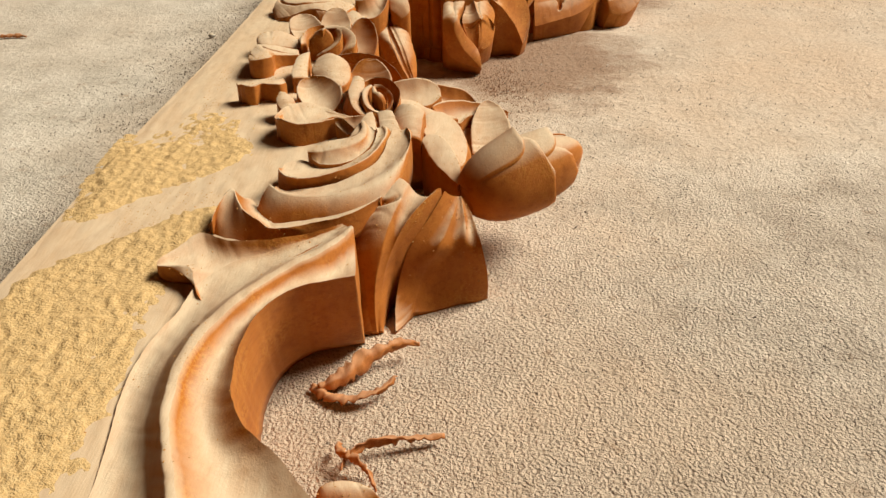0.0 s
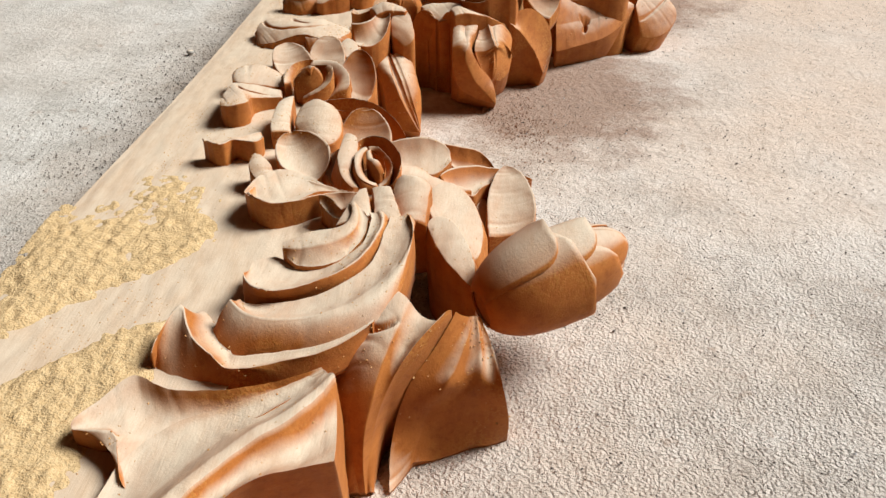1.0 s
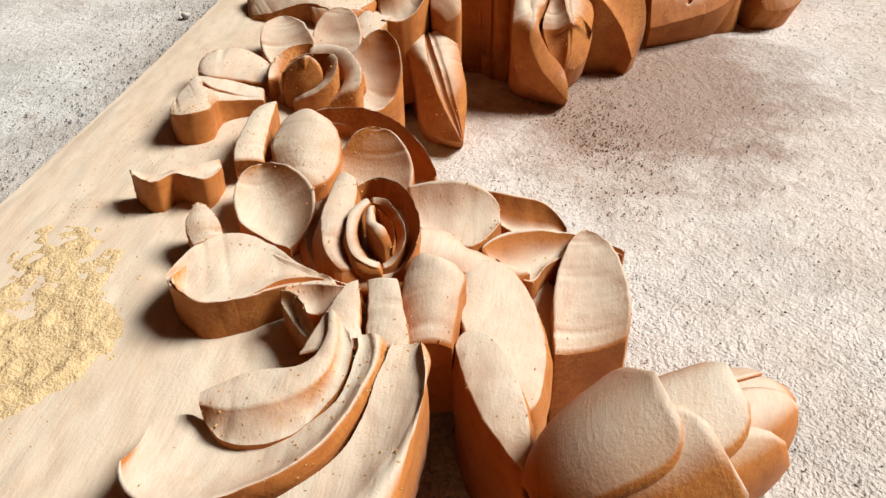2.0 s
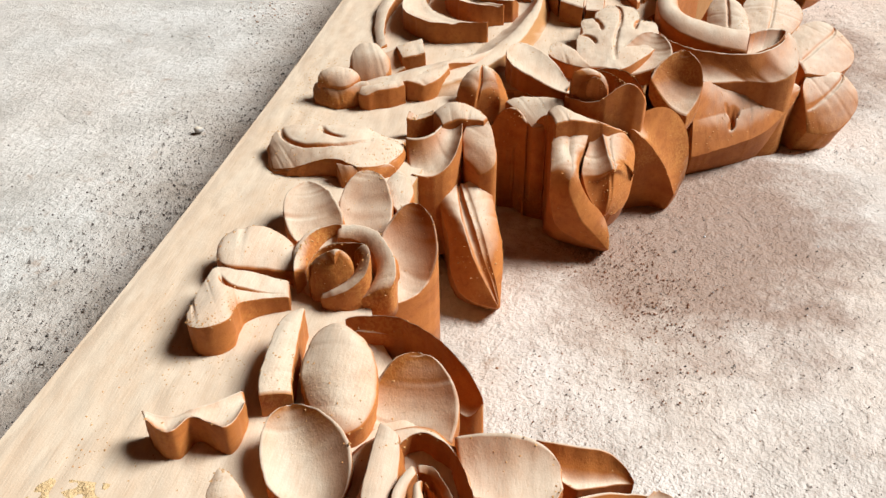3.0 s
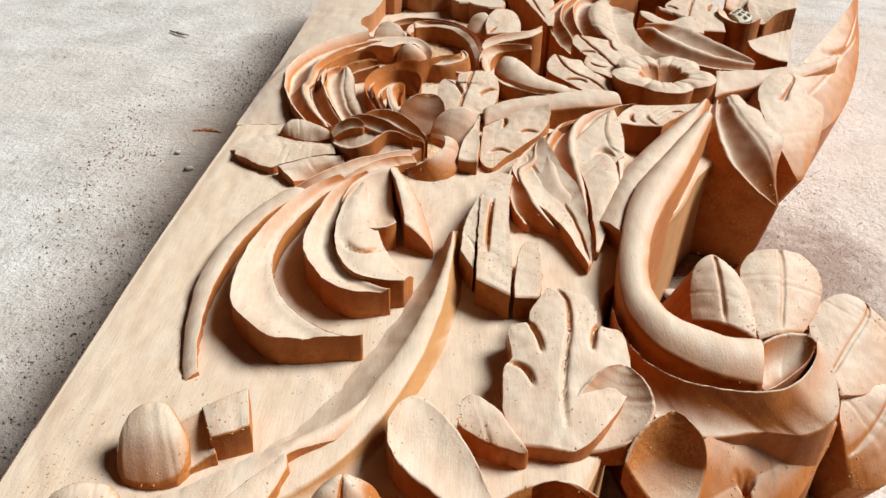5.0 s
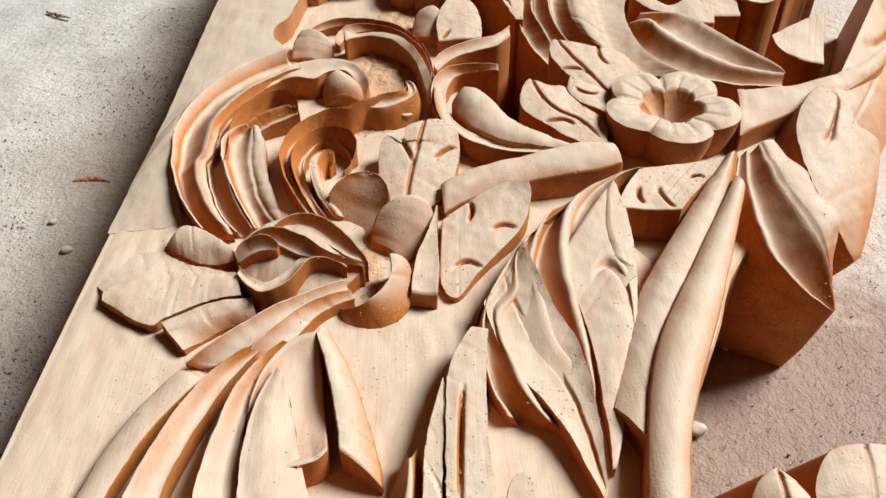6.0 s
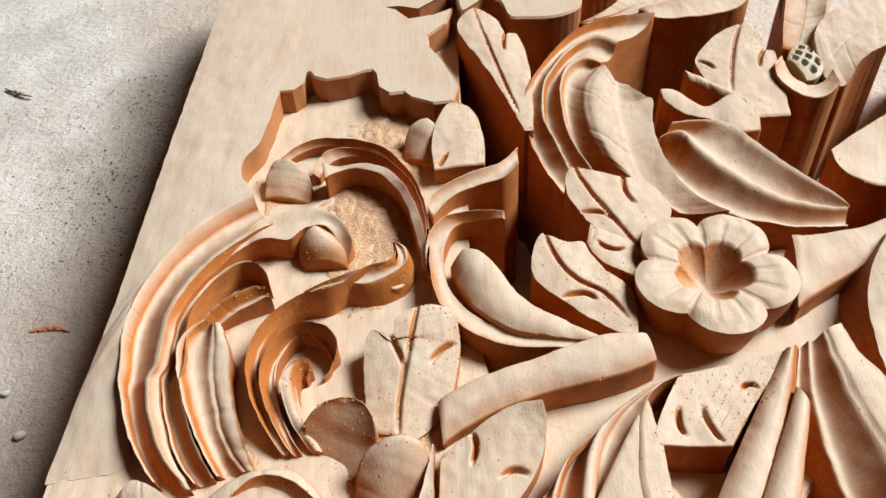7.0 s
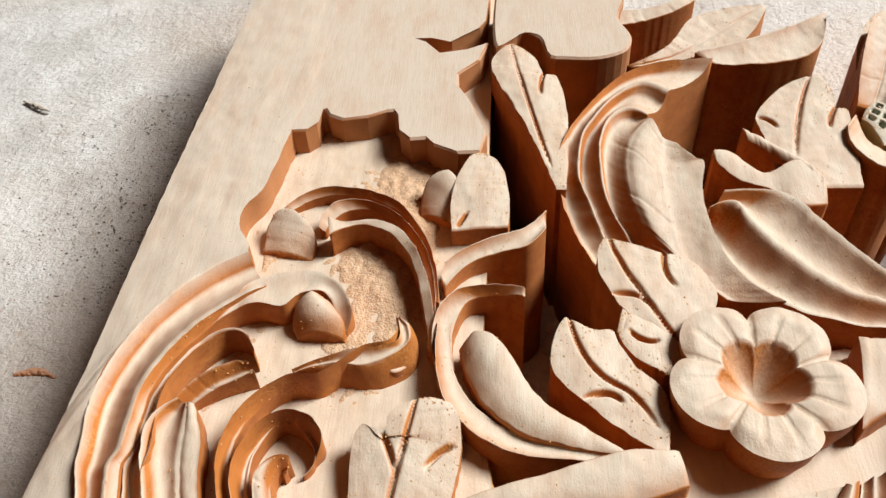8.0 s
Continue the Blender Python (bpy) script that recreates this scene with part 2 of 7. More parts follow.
def carve(name, parent, A, B, bulge=0.0, base=-4.0, vein=0.0, nicks=(), lean=0.0, belly=0.0, under=(0.0, 0.0), pits=False, thick=0.0, nu=64, nv=14, cuts=(), label="", material=None):
    """A carved piece between two edges A and B, each a few (x, y, millimetres over the ground). The top swells (bulge over 0)
    or hollows (under 0), with a cut vein along its middle and short gouge nicks (u, v, length); walls fall to base."""
    if vein or nicks or pits:
        nu, nv = 84, 60
    if cuts:
        nu, nv = 110, 76
    a, b = spline(A, nu), spline(B, nu)
    for edge in (a, b):
        # hand-cut edges waver a little and are chipped here and there
        for p in edge:
            d = wob(p[0], p[1], 5.0, 110, 0.0004) + wob(p[0], p[1], 8.0, 330, 0.0002)
            p[:2] += d
            p[2] -= 1.2 * max(0.0, noise.noise(Vector((p[0] * 300, p[1] * 300, 11.0))) - 0.35)
    width = np.linalg.norm((b - a)[:, :2], axis=1)
    swell = bulge * (1.5 if bulge < 0 else 1.0) * width / max(width.max(), 1e-6)
    v = 0.5 - 0.5 * np.cos(np.linspace(0, np.pi, nv + 1))
    top = a[:, None] + v[None, :, None] * (b - a)[:, None]
    top[:, :, 2] += swell[:, None] * 4 * v * (1 - v)
    u = np.linspace(0, 1, nu + 1)
    if vein:
        top[:, :, 2] -= vein * np.exp(-((v - 0.5) * width[:, None] / 0.0007) ** 2) * np.clip(np.sin(np.pi * u) * 3, 0, 1)[:, None]
    for nu0, nv0, size in nicks:
        du, dv = (u - nu0)[:, None], (v - nv0)[None, :]
        top[:, :, 2] -= 2.6 * np.exp(-((du - 0.6 * dv - 1.2 * dv * dv) / 0.022) ** 2 - (dv / size) ** 4)
    for line in cuts:
        # a knife-cut slit that thins out at both ends
        fine = spline(line, 40)[:, :2]
        gap = np.linalg.norm(top[:, :, None, :2] - fine[None, None], axis=3)
        where = gap.argmin(axis=2) / 40
        top[:, :, 2] -= 3.2 * np.sqrt(np.clip(np.sin(np.pi * np.clip(where, 0.02, 0.98)), 0, 1)) * np.exp(-(gap.min(axis=2) / 0.0007) ** 2)
    if pits:
        for pu in (0.2, 0.4, 0.6, 0.8):
            for pv in (0.22, 0.5, 0.78):
                top[:, :, 2] -= 3.0 * np.exp(-((u[:, None] - pu - 0.08 * (pv - 0.5)) / 0.055) ** 4 - ((v[None, :] - pv) / 0.085) ** 4)
    for i in range(nu + 1):
        for j in range(nv + 1):
            x, y, h = top[i, j]
            top[i, j, 2] = h + wob(x, y, h * 0.001, 90, 0.55) + wob(x, y, 7.0, 240, 0.25)
    rim = np.zeros((nu + 1, nv + 1))
    rim[0], rim[-1], rim[:, 0], rim[:, -1] = 0.6, 0.6, 0.6, 0.6
    top[:, :, 2] -= rim
    verts = [(x, y, ground(y) + h * 0.001) for x, y, h in top.reshape(-1, 3)]
    CRUMB_SPOTS.extend((x, y, z, width.max() * 30) for x, y, z in verts[nv + 3::7])
    at = lambda i, j: i * (nv + 1) + j
    faces = [(at(i, j), at(i + 1, j), at(i + 1, j + 1), at(i, j + 1)) for i in range(nu) for j in range(nv)]
    loop = [(i, 0) for i in range(nu + 1)] + [(nu, j) for j in range(1, nv + 1)] + [(i, nv) for i in range(nu - 1, -1, -1)] + [(0, j) for j in range(nv - 1, 0, -1)]
    mid = top[:, :, :2].reshape(-1, 2).mean(axis=0)
    rings = []
    for step, out in ((0.0, 0.0), (0.15, 0.2), (0.4, 0.5), (0.7, 0.8), (1.0, 1.0)):
        ring = []
        for i, j in loop:
            x, y, h = top[i, j]
            d = np.array((x, y)) - mid
            d = d / max(np.linalg.norm(d), 1e-6) * (lean * out + belly * math.sin(math.pi * min(1.0, 0.25 + step))) * 0.001 * (step > 0) + np.array(under) * step
            low = h - thick if thick else min(base, h - 0.5)
            hh = h + (low - h) * step
            cut = 0.0007 * noise.noise(Vector((x * 330, y * 330, 2.0))) * math.sin(math.pi * min(1.0, step * 1.6)) * (step < 0.7)
            x, y = x + d[0] + cut + wob(x, y, hh * 0.002, 140, 0.0003) * (step > 0), y + d[1] + cut + wob(y, x, hh * 0.002, 140, 0.0003) * (step > 0)
            ring.append(len(verts))
            verts.append((x, y, max(ground(y) + hh * 0.001, -0.004)))
        rings.append(ring)
    m = len(loop)
    for r0, r1 in zip(rings, rings[1:]):
        faces += [(r0[k], r0[(k + 1) % m], r1[(k + 1) % m], r1[k]) for k in range(m)]
    faces.append(tuple(rings[-1]))
    return link(name, verts, faces, material or WOOD, parent, label)


def fluted(name, parent, rails, hollows, base=-4.0, lip=0.10, skew=0.5, under=(0.0, 0.0), nicks=(), nu=80, nv=14, label="", material=None):
    """A carved piece that runs in channels between sharp ridges: rails of (x, y, millimetres over the ground), and how deep
    each channel between two of them is hollowed (under 0: how far it swells). Walls fall from its rim to base."""
    lines = [spline(r, nu) for r in rails]
    for edge in lines:
        for p in edge:
            p[:2] += wob(p[0], p[1], 5.0, 110, 0.0004) + wob(p[0], p[1], 8.0, 330, 0.0002)
            p[2] -= 1.2 * max(0.0, noise.noise(Vector((p[0] * 300, p[1] * 300, 11.0))) - 0.35)
    cols = []
    for a, b, deep in zip(lines, lines[1:], hollows):
        width = np.linalg.norm((b - a)[:, :2], axis=1)
        fall = deep * np.minimum(1.0, width / max(0.6 * width.max(), 1e-6))
        for j in range(nv):
            v = j / nv
            s = min(1.0, max(0.0, (v - lip) / (1 - 2 * lip)))
            s = s ** (math.log(0.5) / math.log(skew))
            col = a + v * (b - a)
            col[:, 2] -= fall * math.sin(math.pi * s) ** 0.85
            cols.append(col)
    cols.append(lines[-1].copy())
    top = np.stack(cols, axis=1)
    m = top.shape[1] - 1
    for line in nicks:
        fine = spline(line, 40)[:, :2]
        gap = np.linalg.norm(top[:, :, None, :2] - fine[None, None], axis=3)
        where = gap.argmin(axis=2) / 40
        top[:, :, 2] -= 4.0 * np.sqrt(np.clip(np.sin(np.pi * np.clip(where, 0.02, 0.98)), 0, 1)) * np.exp(-(gap.min(axis=2) / 0.0009) ** 2)
    for i in range(nu + 1):
        for j in range(m + 1):
            x, y, h = top[i, j]
            top[i, j, 2] = h + wob(x, y, h * 0.001, 90, 0.5) + wob(x, y, 7.0, 240, 0.25)
    verts = [(x, y, max(ground(y) + h * 0.001, -0.004)) for x, y, h in top.reshape(-1, 3)]
    CRUMB_SPOTS.extend((x, y, z, 1.0) for x, y, z in verts[m + 3::9])
    at = lambda i, j: i * (m + 1) + j
    faces = [(at(i, j), at(i + 1, j), at(i + 1, j + 1), at(i, j + 1)) for i in range(nu) for j in range(m)]
    loop = [(i, 0) for i in range(nu + 1)] + [(nu, j) for j in range(1, m + 1)] + [(i, m) for i in range(nu - 1, -1, -1)] + [(0, j) for j in range(m - 1, 0, -1)]
    rings = []
    for step in (0.0, 0.2, 0.5, 1.0):
        ring = []
        for i, j in loop:
            x, y, h = top[i, j]
            hh = h + (min(base, h - 0.5) - h) * step
            cut = 0.0006 * noise.noise(Vector((x * 330, y * 330, 2.0))) * math.sin(math.pi * step)
            ring.append(len(verts))
            verts.append((x + under[0] * step + cut, y + under[1] * step + cut, max(ground(y) + hh * 0.001, -0.004)))
        rings.append(ring)
    n = len(loop)
    for r0, r1 in zip(rings, rings[1:]):
        faces += [(r0[k], r0[(k + 1) % n], r1[(k + 1) % n], r1[k]) for k in range(n)]
    faces.append(tuple(rings[-1]))
    return link(name, verts, faces, material or WOOD, parent, label)


def bud(parent, p0, p1, r, label=""):
    """A plump closed bud on the axis p0 to p1: an egg-shaped heart wrapped in pointed, thick-edged petals."""
    p0, p1 = Vector(p0), Vector(p1)
    axis = (p1 - p0).normalized()
    side = axis.cross(Vector((0, 0, 1))).normalized()
    up = side.cross(axis)
    long = (p1 - p0).length

    def skin(s, a, grow):
        rad = r * grow * math.sqrt(max(0.0, 1 - ((s - 0.42) / 0.58 if s > 0.42 else (0.42 - s) / 0.46) ** 2 * 0.93)) * (1 - 0.25 * max(0.0, s - 0.75))
        p = p0 + axis * (s * long) + (side * math.cos(a) + up * math.sin(a)) * rad
        return (p.x, p.y, p.z)

    n, m = 20, 28
    verts = [skin(i / n, 2 * math.pi * k / m, 0.86) for i in range(n + 1) for k in range(m)]
    faces = [(i * m + k, i * m + (k + 1) % m, (i + 1) * m + (k + 1) % m, (i + 1) * m + k) for i in range(n) for k in range(m)]
    faces += [tuple(range(m)), tuple(range(n * m, n * m + m))]
    heart = link("bud", verts, faces, WOOD, parent, label)
    for a0, half, s0, s1, grow in ((20, 80, -0.02, 0.60, 1.08), (105, 55, -0.02, 0.52, 1.13), (215, 80, -0.02, 0.58, 1.07), (-15, 75, 0.15, 0.86, 0.97), (110, 70, 0.15, 0.80, 0.96),
                                   (225, 72, 0.15, 0.85, 0.95), (40, 50, 0.4, 0.98, 0.88), (150, 52, 0.4, 0.97, 0.90), (275, 52, 0.4, 0.99, 0.87)):
        nu, nv = 18, 14
        outer, inner = [], []
        for i in range(nu + 1):
            u = i / nu
            s = s0 + (s1 - s0) * u
            w = half * math.sqrt(max(0.0, 1 - max(0.0, (u - 0.45) / 0.55) ** 4))
            for j in range(nv + 1):
                a = radians(a0 + w * (2 * j / nv - 1))
                lip = 0.15 * u ** 5 + 0.04 * math.cos(5 * a + a0) * u
                outer.append(skin(min(s, 1.0), a, grow + lip))
                inner.append(skin(min(s, 1.0), a, grow + lip - 0.075))
        verts = outer + inner
        k = len(outer)
        at = lambda i, j: i * (nv + 1) + j
        faces = []
        for i in range(nu):
            for j in range(nv):
                q = (at(i, j), at(i + 1, j), at(i + 1, j + 1), at(i, j + 1))
                faces += [q, tuple(k + x for x in reversed(q))]
        loop = [at(i, 0) for i in range(nu + 1)] + [at(nu, j) for j in range(1, nv + 1)] + [at(i, nv) for i in range(nu - 1, -1, -1)] + [at(0, j) for j in range(nv - 1, 0, -1)]
        faces += [(loop[q], loop[(q + 1) % len(loop)], k + loop[(q + 1) % len(loop)], k + loop[q]) for q in range(len(loop))]
        link("petal", verts, faces, WOOD, heart)
    return heart


def slab(name, parent, outline, top, base, material, smooth=6, label="", bevel=0.0012):
    """A flat-topped piece with a given outline (x, y) and real thickness; heights in mm over the ground."""
    pts = spline(list(outline) + [outline[0]], smooth * len(outline))[:-1] if smooth else np.array(outline, float)
    n = len(pts)
    mid = pts.mean(axis=0)
    verts, faces = [], []
    for inset, h in ((bevel, top), (0.0, top - 1.0), (0.0, (top + base) / 2), (0.0, base)):
        for x, y in pts:
            d = mid - (x, y)
            d = d / np.linalg.norm(d) * inset
            verts.append((x + d[0], y + d[1], max(ground(y) + h * 0.001, 0.0)))
    for r in range(3):
        faces += [(r * n + k, r * n + (k + 1) % n, (r + 1) * n + (k + 1) % n, (r + 1) * n + k) for k in range(n)]
    faces.append(tuple(range(n)))
    faces.append(tuple(range(3 * n, 4 * n)))
    ob = link(name, verts, faces, material, parent, label)
    for p in ob.data.polygons:
        p.use_smooth = False
    return ob


def bell_flower(parent, cx, cy, r, h, turn):
    """An open five-lobed flower with a deep throat and radial cuts, on a fluted wall."""
    nr, na = 26, 120
    verts, faces = [], []
    for i in range(nr + 1):
        s = i / nr
        for k in range(na):
            a = 2 * math.pi * k / na
            lobe = abs(math.cos(2.5 * (a - radians(turn))))
            rim = r * (0.80 + 0.24 * lobe ** 0.7)
            x, y = cx + rim * s * math.cos(a), cy + rim * s * math.sin(a)
            bowl = -11.0 * max(0.0, 1 - (s / 0.50) ** 1.7) - 3.4 * max(0.0, 1 - s / 0.85)
            curl = -1.5 * max(0.0, s - 0.8) / 0.2
            fold = -1.6 * (1 - lobe) ** 3 * s
            cut = -0.9 * (math.exp(-((((a - radians(turn)) / math.radians(24)) % 1.0 - 0.5) / 0.07) ** 2)) * (0.45 < s < 0.85)
            z = h + bowl + curl + fold + cut + wob(x, y, 0, 200, 0.5)
            verts.append((x, y, ground(y) + z * 0.001))
    at = lambda i, k: i * na + k % na
    for i in range(nr):
        for k in range(na):
            faces.append((at(i, k), at(i + 1, k), at(i + 1, k + 1), at(i, k + 1)))
    last = [at(nr, k) for k in range(na)]
    for drop, pull in ((0.0, 1.0), (0.3, 0.97), (1.0, 0.80)):
        ring = []
        for v in [verts[j] for j in range(nr * na, nr * na + na)]:
            ring.append(len(verts))
            verts.append((cx + (v[0] - cx) * pull, cy + (v[1] - cy) * pull, v[2] - drop * 0.024))
        if drop:
            faces += [(last[k], last[(k + 1) % na], ring[(k + 1) % na], ring[k]) for k in range(na)]
        last = ring
    return link("flower", verts, faces, WOOD, parent, "open five-lobed flower with a deep throat")


def cut_ground(parent, outline, material, step=0.0014):
    """The uneven hand-cut surface of the board, ending just inside its outline."""
    poly = np.array(outline)
    xs, ys = np.arange(poly[:, 0].min(), poly[:, 0].max(), step), np.arange(poly[:, 1].min(), 1.40, step)
    gx, gy = np.meshgrid(xs, ys)
    inside, near = np.zeros(gx.shape, bool), np.full(gx.shape, 9.0)
    for (x0, y0), (x1, y1) in zip(poly, np.roll(poly, -1, axis=0)):
        hit = ((gy < y0) != (gy < y1)) & (gx < x0 + (gy - y0) / (y1 - y0 if y1 != y0 else 1e-9) * (x1 - x0))
        inside ^= hit
        s = np.clip(((gx - x0) * (x1 - x0) + (gy - y0) * (y1 - y0)) / ((x1 - x0) ** 2 + (y1 - y0) ** 2), 0, 1)
        near = np.minimum(near, np.hypot(gx - x0 - s * (x1 - x0), gy - y0 - s * (y1 - y0)))
    deep = np.where(inside, near, -near)
    index, verts, faces = {}, [], []
    for j in range(len(ys)):
        for i in range(len(xs)):
            if deep[j, i] > 0.0006:
                x, y = gx[j, i], gy[j, i]
                index[i, j] = len(verts)
                verts.append((x, y, ground(y) + (relief(x, y) + 0.0002) * min(1.0, (deep[j, i] - 0.0006) / 0.005) - 0.0002))
    for i, j in index:
        q = [index.get(k) for k in ((i, j), (i + 1, j), (i + 1, j + 1), (i, j + 1))]
        if None not in q:
            faces.append(tuple(q))
    return link("cut_ground", verts, faces, material, parent, "uneven gouge-cut ground dusted with wood powder")


# ---- floor ----
def build_floor():
    n = 180
    xs = np.concatenate([[-60, -12, -3], np.linspace(-0.75, 0.95, n), [3, 12, 60]])
    ys = np.concatenate([[-60, -12, -3], np.linspace(0.05, 1.75, n), [4, 12, 60]])
    verts = [(x, y, min(0.0, 0.0) + (wob(x, y, 0, 7, 0.0022) + wob(x, y, 3, 34, 0.0009) - 0.0008 if abs(x) < 1 and 0 < y < 1.8 else -0.001)) for y in ys for x in xs]
    w = len(xs)
    faces = [(r * w + c, r * w + c + 1, (r + 1) * w + c + 1, (r + 1) * w + c) for r in range(len(ys) - 1) for c in range(w - 1)]
    ob = link("floor", verts, faces, FLOOR)
    tagged(ob, "dusty bare concrete floor strewn with reddish wood dust", "floor", kind="structure")


build_floor()

def unseen_room():
    """Two plain walls and a roof, unseen, added to block fill light; daylight comes in ahead and from the side."""
    # red-brown, so that what bounces off it is dim and warm
    m, n, l, p = mat("red_brown_plaster", 0.9, 0.2)
    co = n.new("ShaderNodeTexCoord").outputs["Object"]
    blot = tex(n, l, "ShaderNodeTexNoise", 1.4, co, 6)
    c = ramp(n, [(0.35, (0.09, 0.035, 0.015)), (0.7, (0.14, 0.06, 0.027))])
    l.new(blot.outputs["Fac"], c.inputs["Fac"])
    l.new(c.outputs["Color"], p.inputs["Base Color"])
    for name, lo, hi, kind in (("unseen_wall_west", (-2.2, -2.0, -0.02), (-2.0, 5.0, 2.7), "wall"), ("unseen_wall_south", (-2.0, -2.0, -0.02), (4.0, -1.8, 2.7), "wall"),
                               ("ceiling", (-2.2, -2.0, 2.7), (0.3, 5.0, 2.8), "ceiling"), ("ceiling", (0.3, -2.0, 2.7), (4.0, -0.2, 2.8), "ceiling")):
        v = [(x, y, z) for x in (lo[0], hi[0]) for y in (lo[1], hi[1]) for z in (lo[2], hi[2])]
        f = [(0, 1, 3, 2), (4, 6, 7, 5), (0, 4, 5, 1), (2, 3, 7, 6), (0, 2, 6, 4), (1, 5, 7, 3)]
        ob = link(name, v, f, m)
        for q in ob.data.polygons:
            q.use_smooth = False
        tagged(ob, "unseen red-brown plastered " + kind + " added to block light", kind, kind="structure")


unseen_room()

# ---- the carved panel ----
panel = new("carved_panel")
panel.location = (0.10, 0.70, 0.0)
tagged(panel, "unfinished carved wooden relief panel of roses and leaves on the floor", "wood carving")


# ground of the panel
board_outline = [(-0.0492, 0.2113), (-0.0477, 0.3761), (-0.0436, 0.5017), (-0.035, 0.6294), (-0.0298, 0.7623), (-0.0265, 0.9123), (-0.0195, 1.055), (-0.0135, 1.1), (-0.0087, 1.1984), (-0.0015, 1.4316),
      (0.0443, 1.4506), (0.1194, 1.4521), (0.1277, 1.202), (0.1312, 1.0568), (0.177, 1.0272), (0.2, 0.9767), (0.1804, 0.9172), (0.159, 0.8855), (0.158, 0.835), (0.142, 0.79), (0.128, 0.774), (0.105, 0.776), (0.088, 0.786), (0.064, 0.776), (0.060, 0.745), (0.054, 0.70), (0.047, 0.655), (0.0531, 0.6109), (0.0818, 0.5586), (0.0777, 0.5057), (0.0679, 0.4687), (0.0483, 0.3966), (0.0289, 0.3145), (0.0264, 0.2125)]
slab("board", panel, board_outline, 0, -90, BOARD, 6,
     "pale wooden board with a cut-back ground under sawdust")
slab("board", panel, [(0.1338, 0.9343), (0.1324, 1.0513), (0.1545, 1.0666), (0.2067, 1.1019), (0.2644, 1.1173), (0.2721, 1.058), (0.2258, 1.0071), (0.2056, 0.9661), (0.1794, 0.9349)], -4, -90, BOARD, 4)
cut_ground(panel, [(x, y) for x, y in spline(board_outline + [board_outline[0]], 160)[:-1]], BOARD)

# lower scroll
fluted('scroll_flute', panel, [[(0.0292, 0.2794, 0), (0.0273, 0.2986, 1), (0.0237, 0.3221, 2), (0.0244, 0.3427, 3), (0.0298, 0.3607, 4), (0.0327, 0.377, 5), (0.044, 0.3896, 6), (0.0643, 0.3982, 8), (0.0808, 0.4073, 10)],
      [(0.0478, 0.2771, 1), (0.0397, 0.2978, 2), (0.0357, 0.3126, 3), (0.0344, 0.3318, 4), (0.0381, 0.3507, 5), (0.0467, 0.367, 6), (0.0586, 0.3832, 7), (0.0741, 0.3935, 9), (0.0833, 0.4057, 11)],
      [(0.0563, 0.2715, 8), (0.0484, 0.2914, 9), (0.0432, 0.306, 9.5), (0.0407, 0.325, 10), (0.0432, 0.3438, 10.5), (0.0519, 0.3619, 11), (0.0642, 0.3792, 11), (0.0768, 0.3916, 11.5), (0.0862, 0.4049, 12)],
      [(0.0596, 0.2716, 8), (0.0512, 0.2915, 9), (0.0462, 0.3061, 9.5), (0.0441, 0.3237, 10), (0.0467, 0.3415, 10.5), (0.0549, 0.3593, 11), (0.0665, 0.3764, 11), (0.0788, 0.3885, 11.5), (0.0873, 0.4032, 12)],
      [(0.0942, 0.2797, 0), (0.0792, 0.2949, 4), (0.067, 0.3053, 6.5), (0.0608, 0.3173, 8), (0.059, 0.333, 9), (0.061, 0.3522, 10), (0.0709, 0.366, 10.5), (0.0814, 0.3698, 11), (0.0917, 0.3729, 11)]],
      [1.5, 0.2, -0.3, 7], base=-70, lip=0.02, skew=0.42, under=(-0.004, 0.03), nu=110, label='sweeping fluted scroll with a sharp rim')
carve('scroll_end', panel, [(0.0869, 0.3008, -20), (0.0888, 0.3021, -16), (0.0956, 0.3035, -15), (0.1025, 0.3023, -16)],
      [(0.0875, 0.297, -20), (0.0945, 0.2962, -20), (0.1011, 0.2973, -20), (0.1077, 0.2995, -20)], base=-70, bulge=2)

# folded leaf beside the scroll
fluted('leaf_fold', panel, [[(0.0137, 0.3858, 7), (0.015, 0.3892, 8), (0.0186, 0.395, 8), (0.026, 0.4044, 9), (0.0374, 0.3999, 9), (0.0532, 0.3991, 9.5), (0.0682, 0.4024, 10), (0.0819, 0.4082, 11)],
      [(0.0149, 0.3843, 7), (0.0266, 0.3836, 8), (0.0301, 0.3821, 7), (0.036, 0.3857, 4), (0.0481, 0.3895, 4), (0.0625, 0.395, 6), (0.0745, 0.4031, 8), (0.0832, 0.407, 11)],
      [(0.029, 0.3821, 7), (0.0343, 0.37, 5), (0.0387, 0.3674, 2), (0.0457, 0.3728, 3), (0.0559, 0.3843, 5), (0.0697, 0.3931, 8), (0.0784, 0.4007, 9), (0.0845, 0.4057, 11)]],
      [2.5, 1.0], base=-3, lip=0.04)
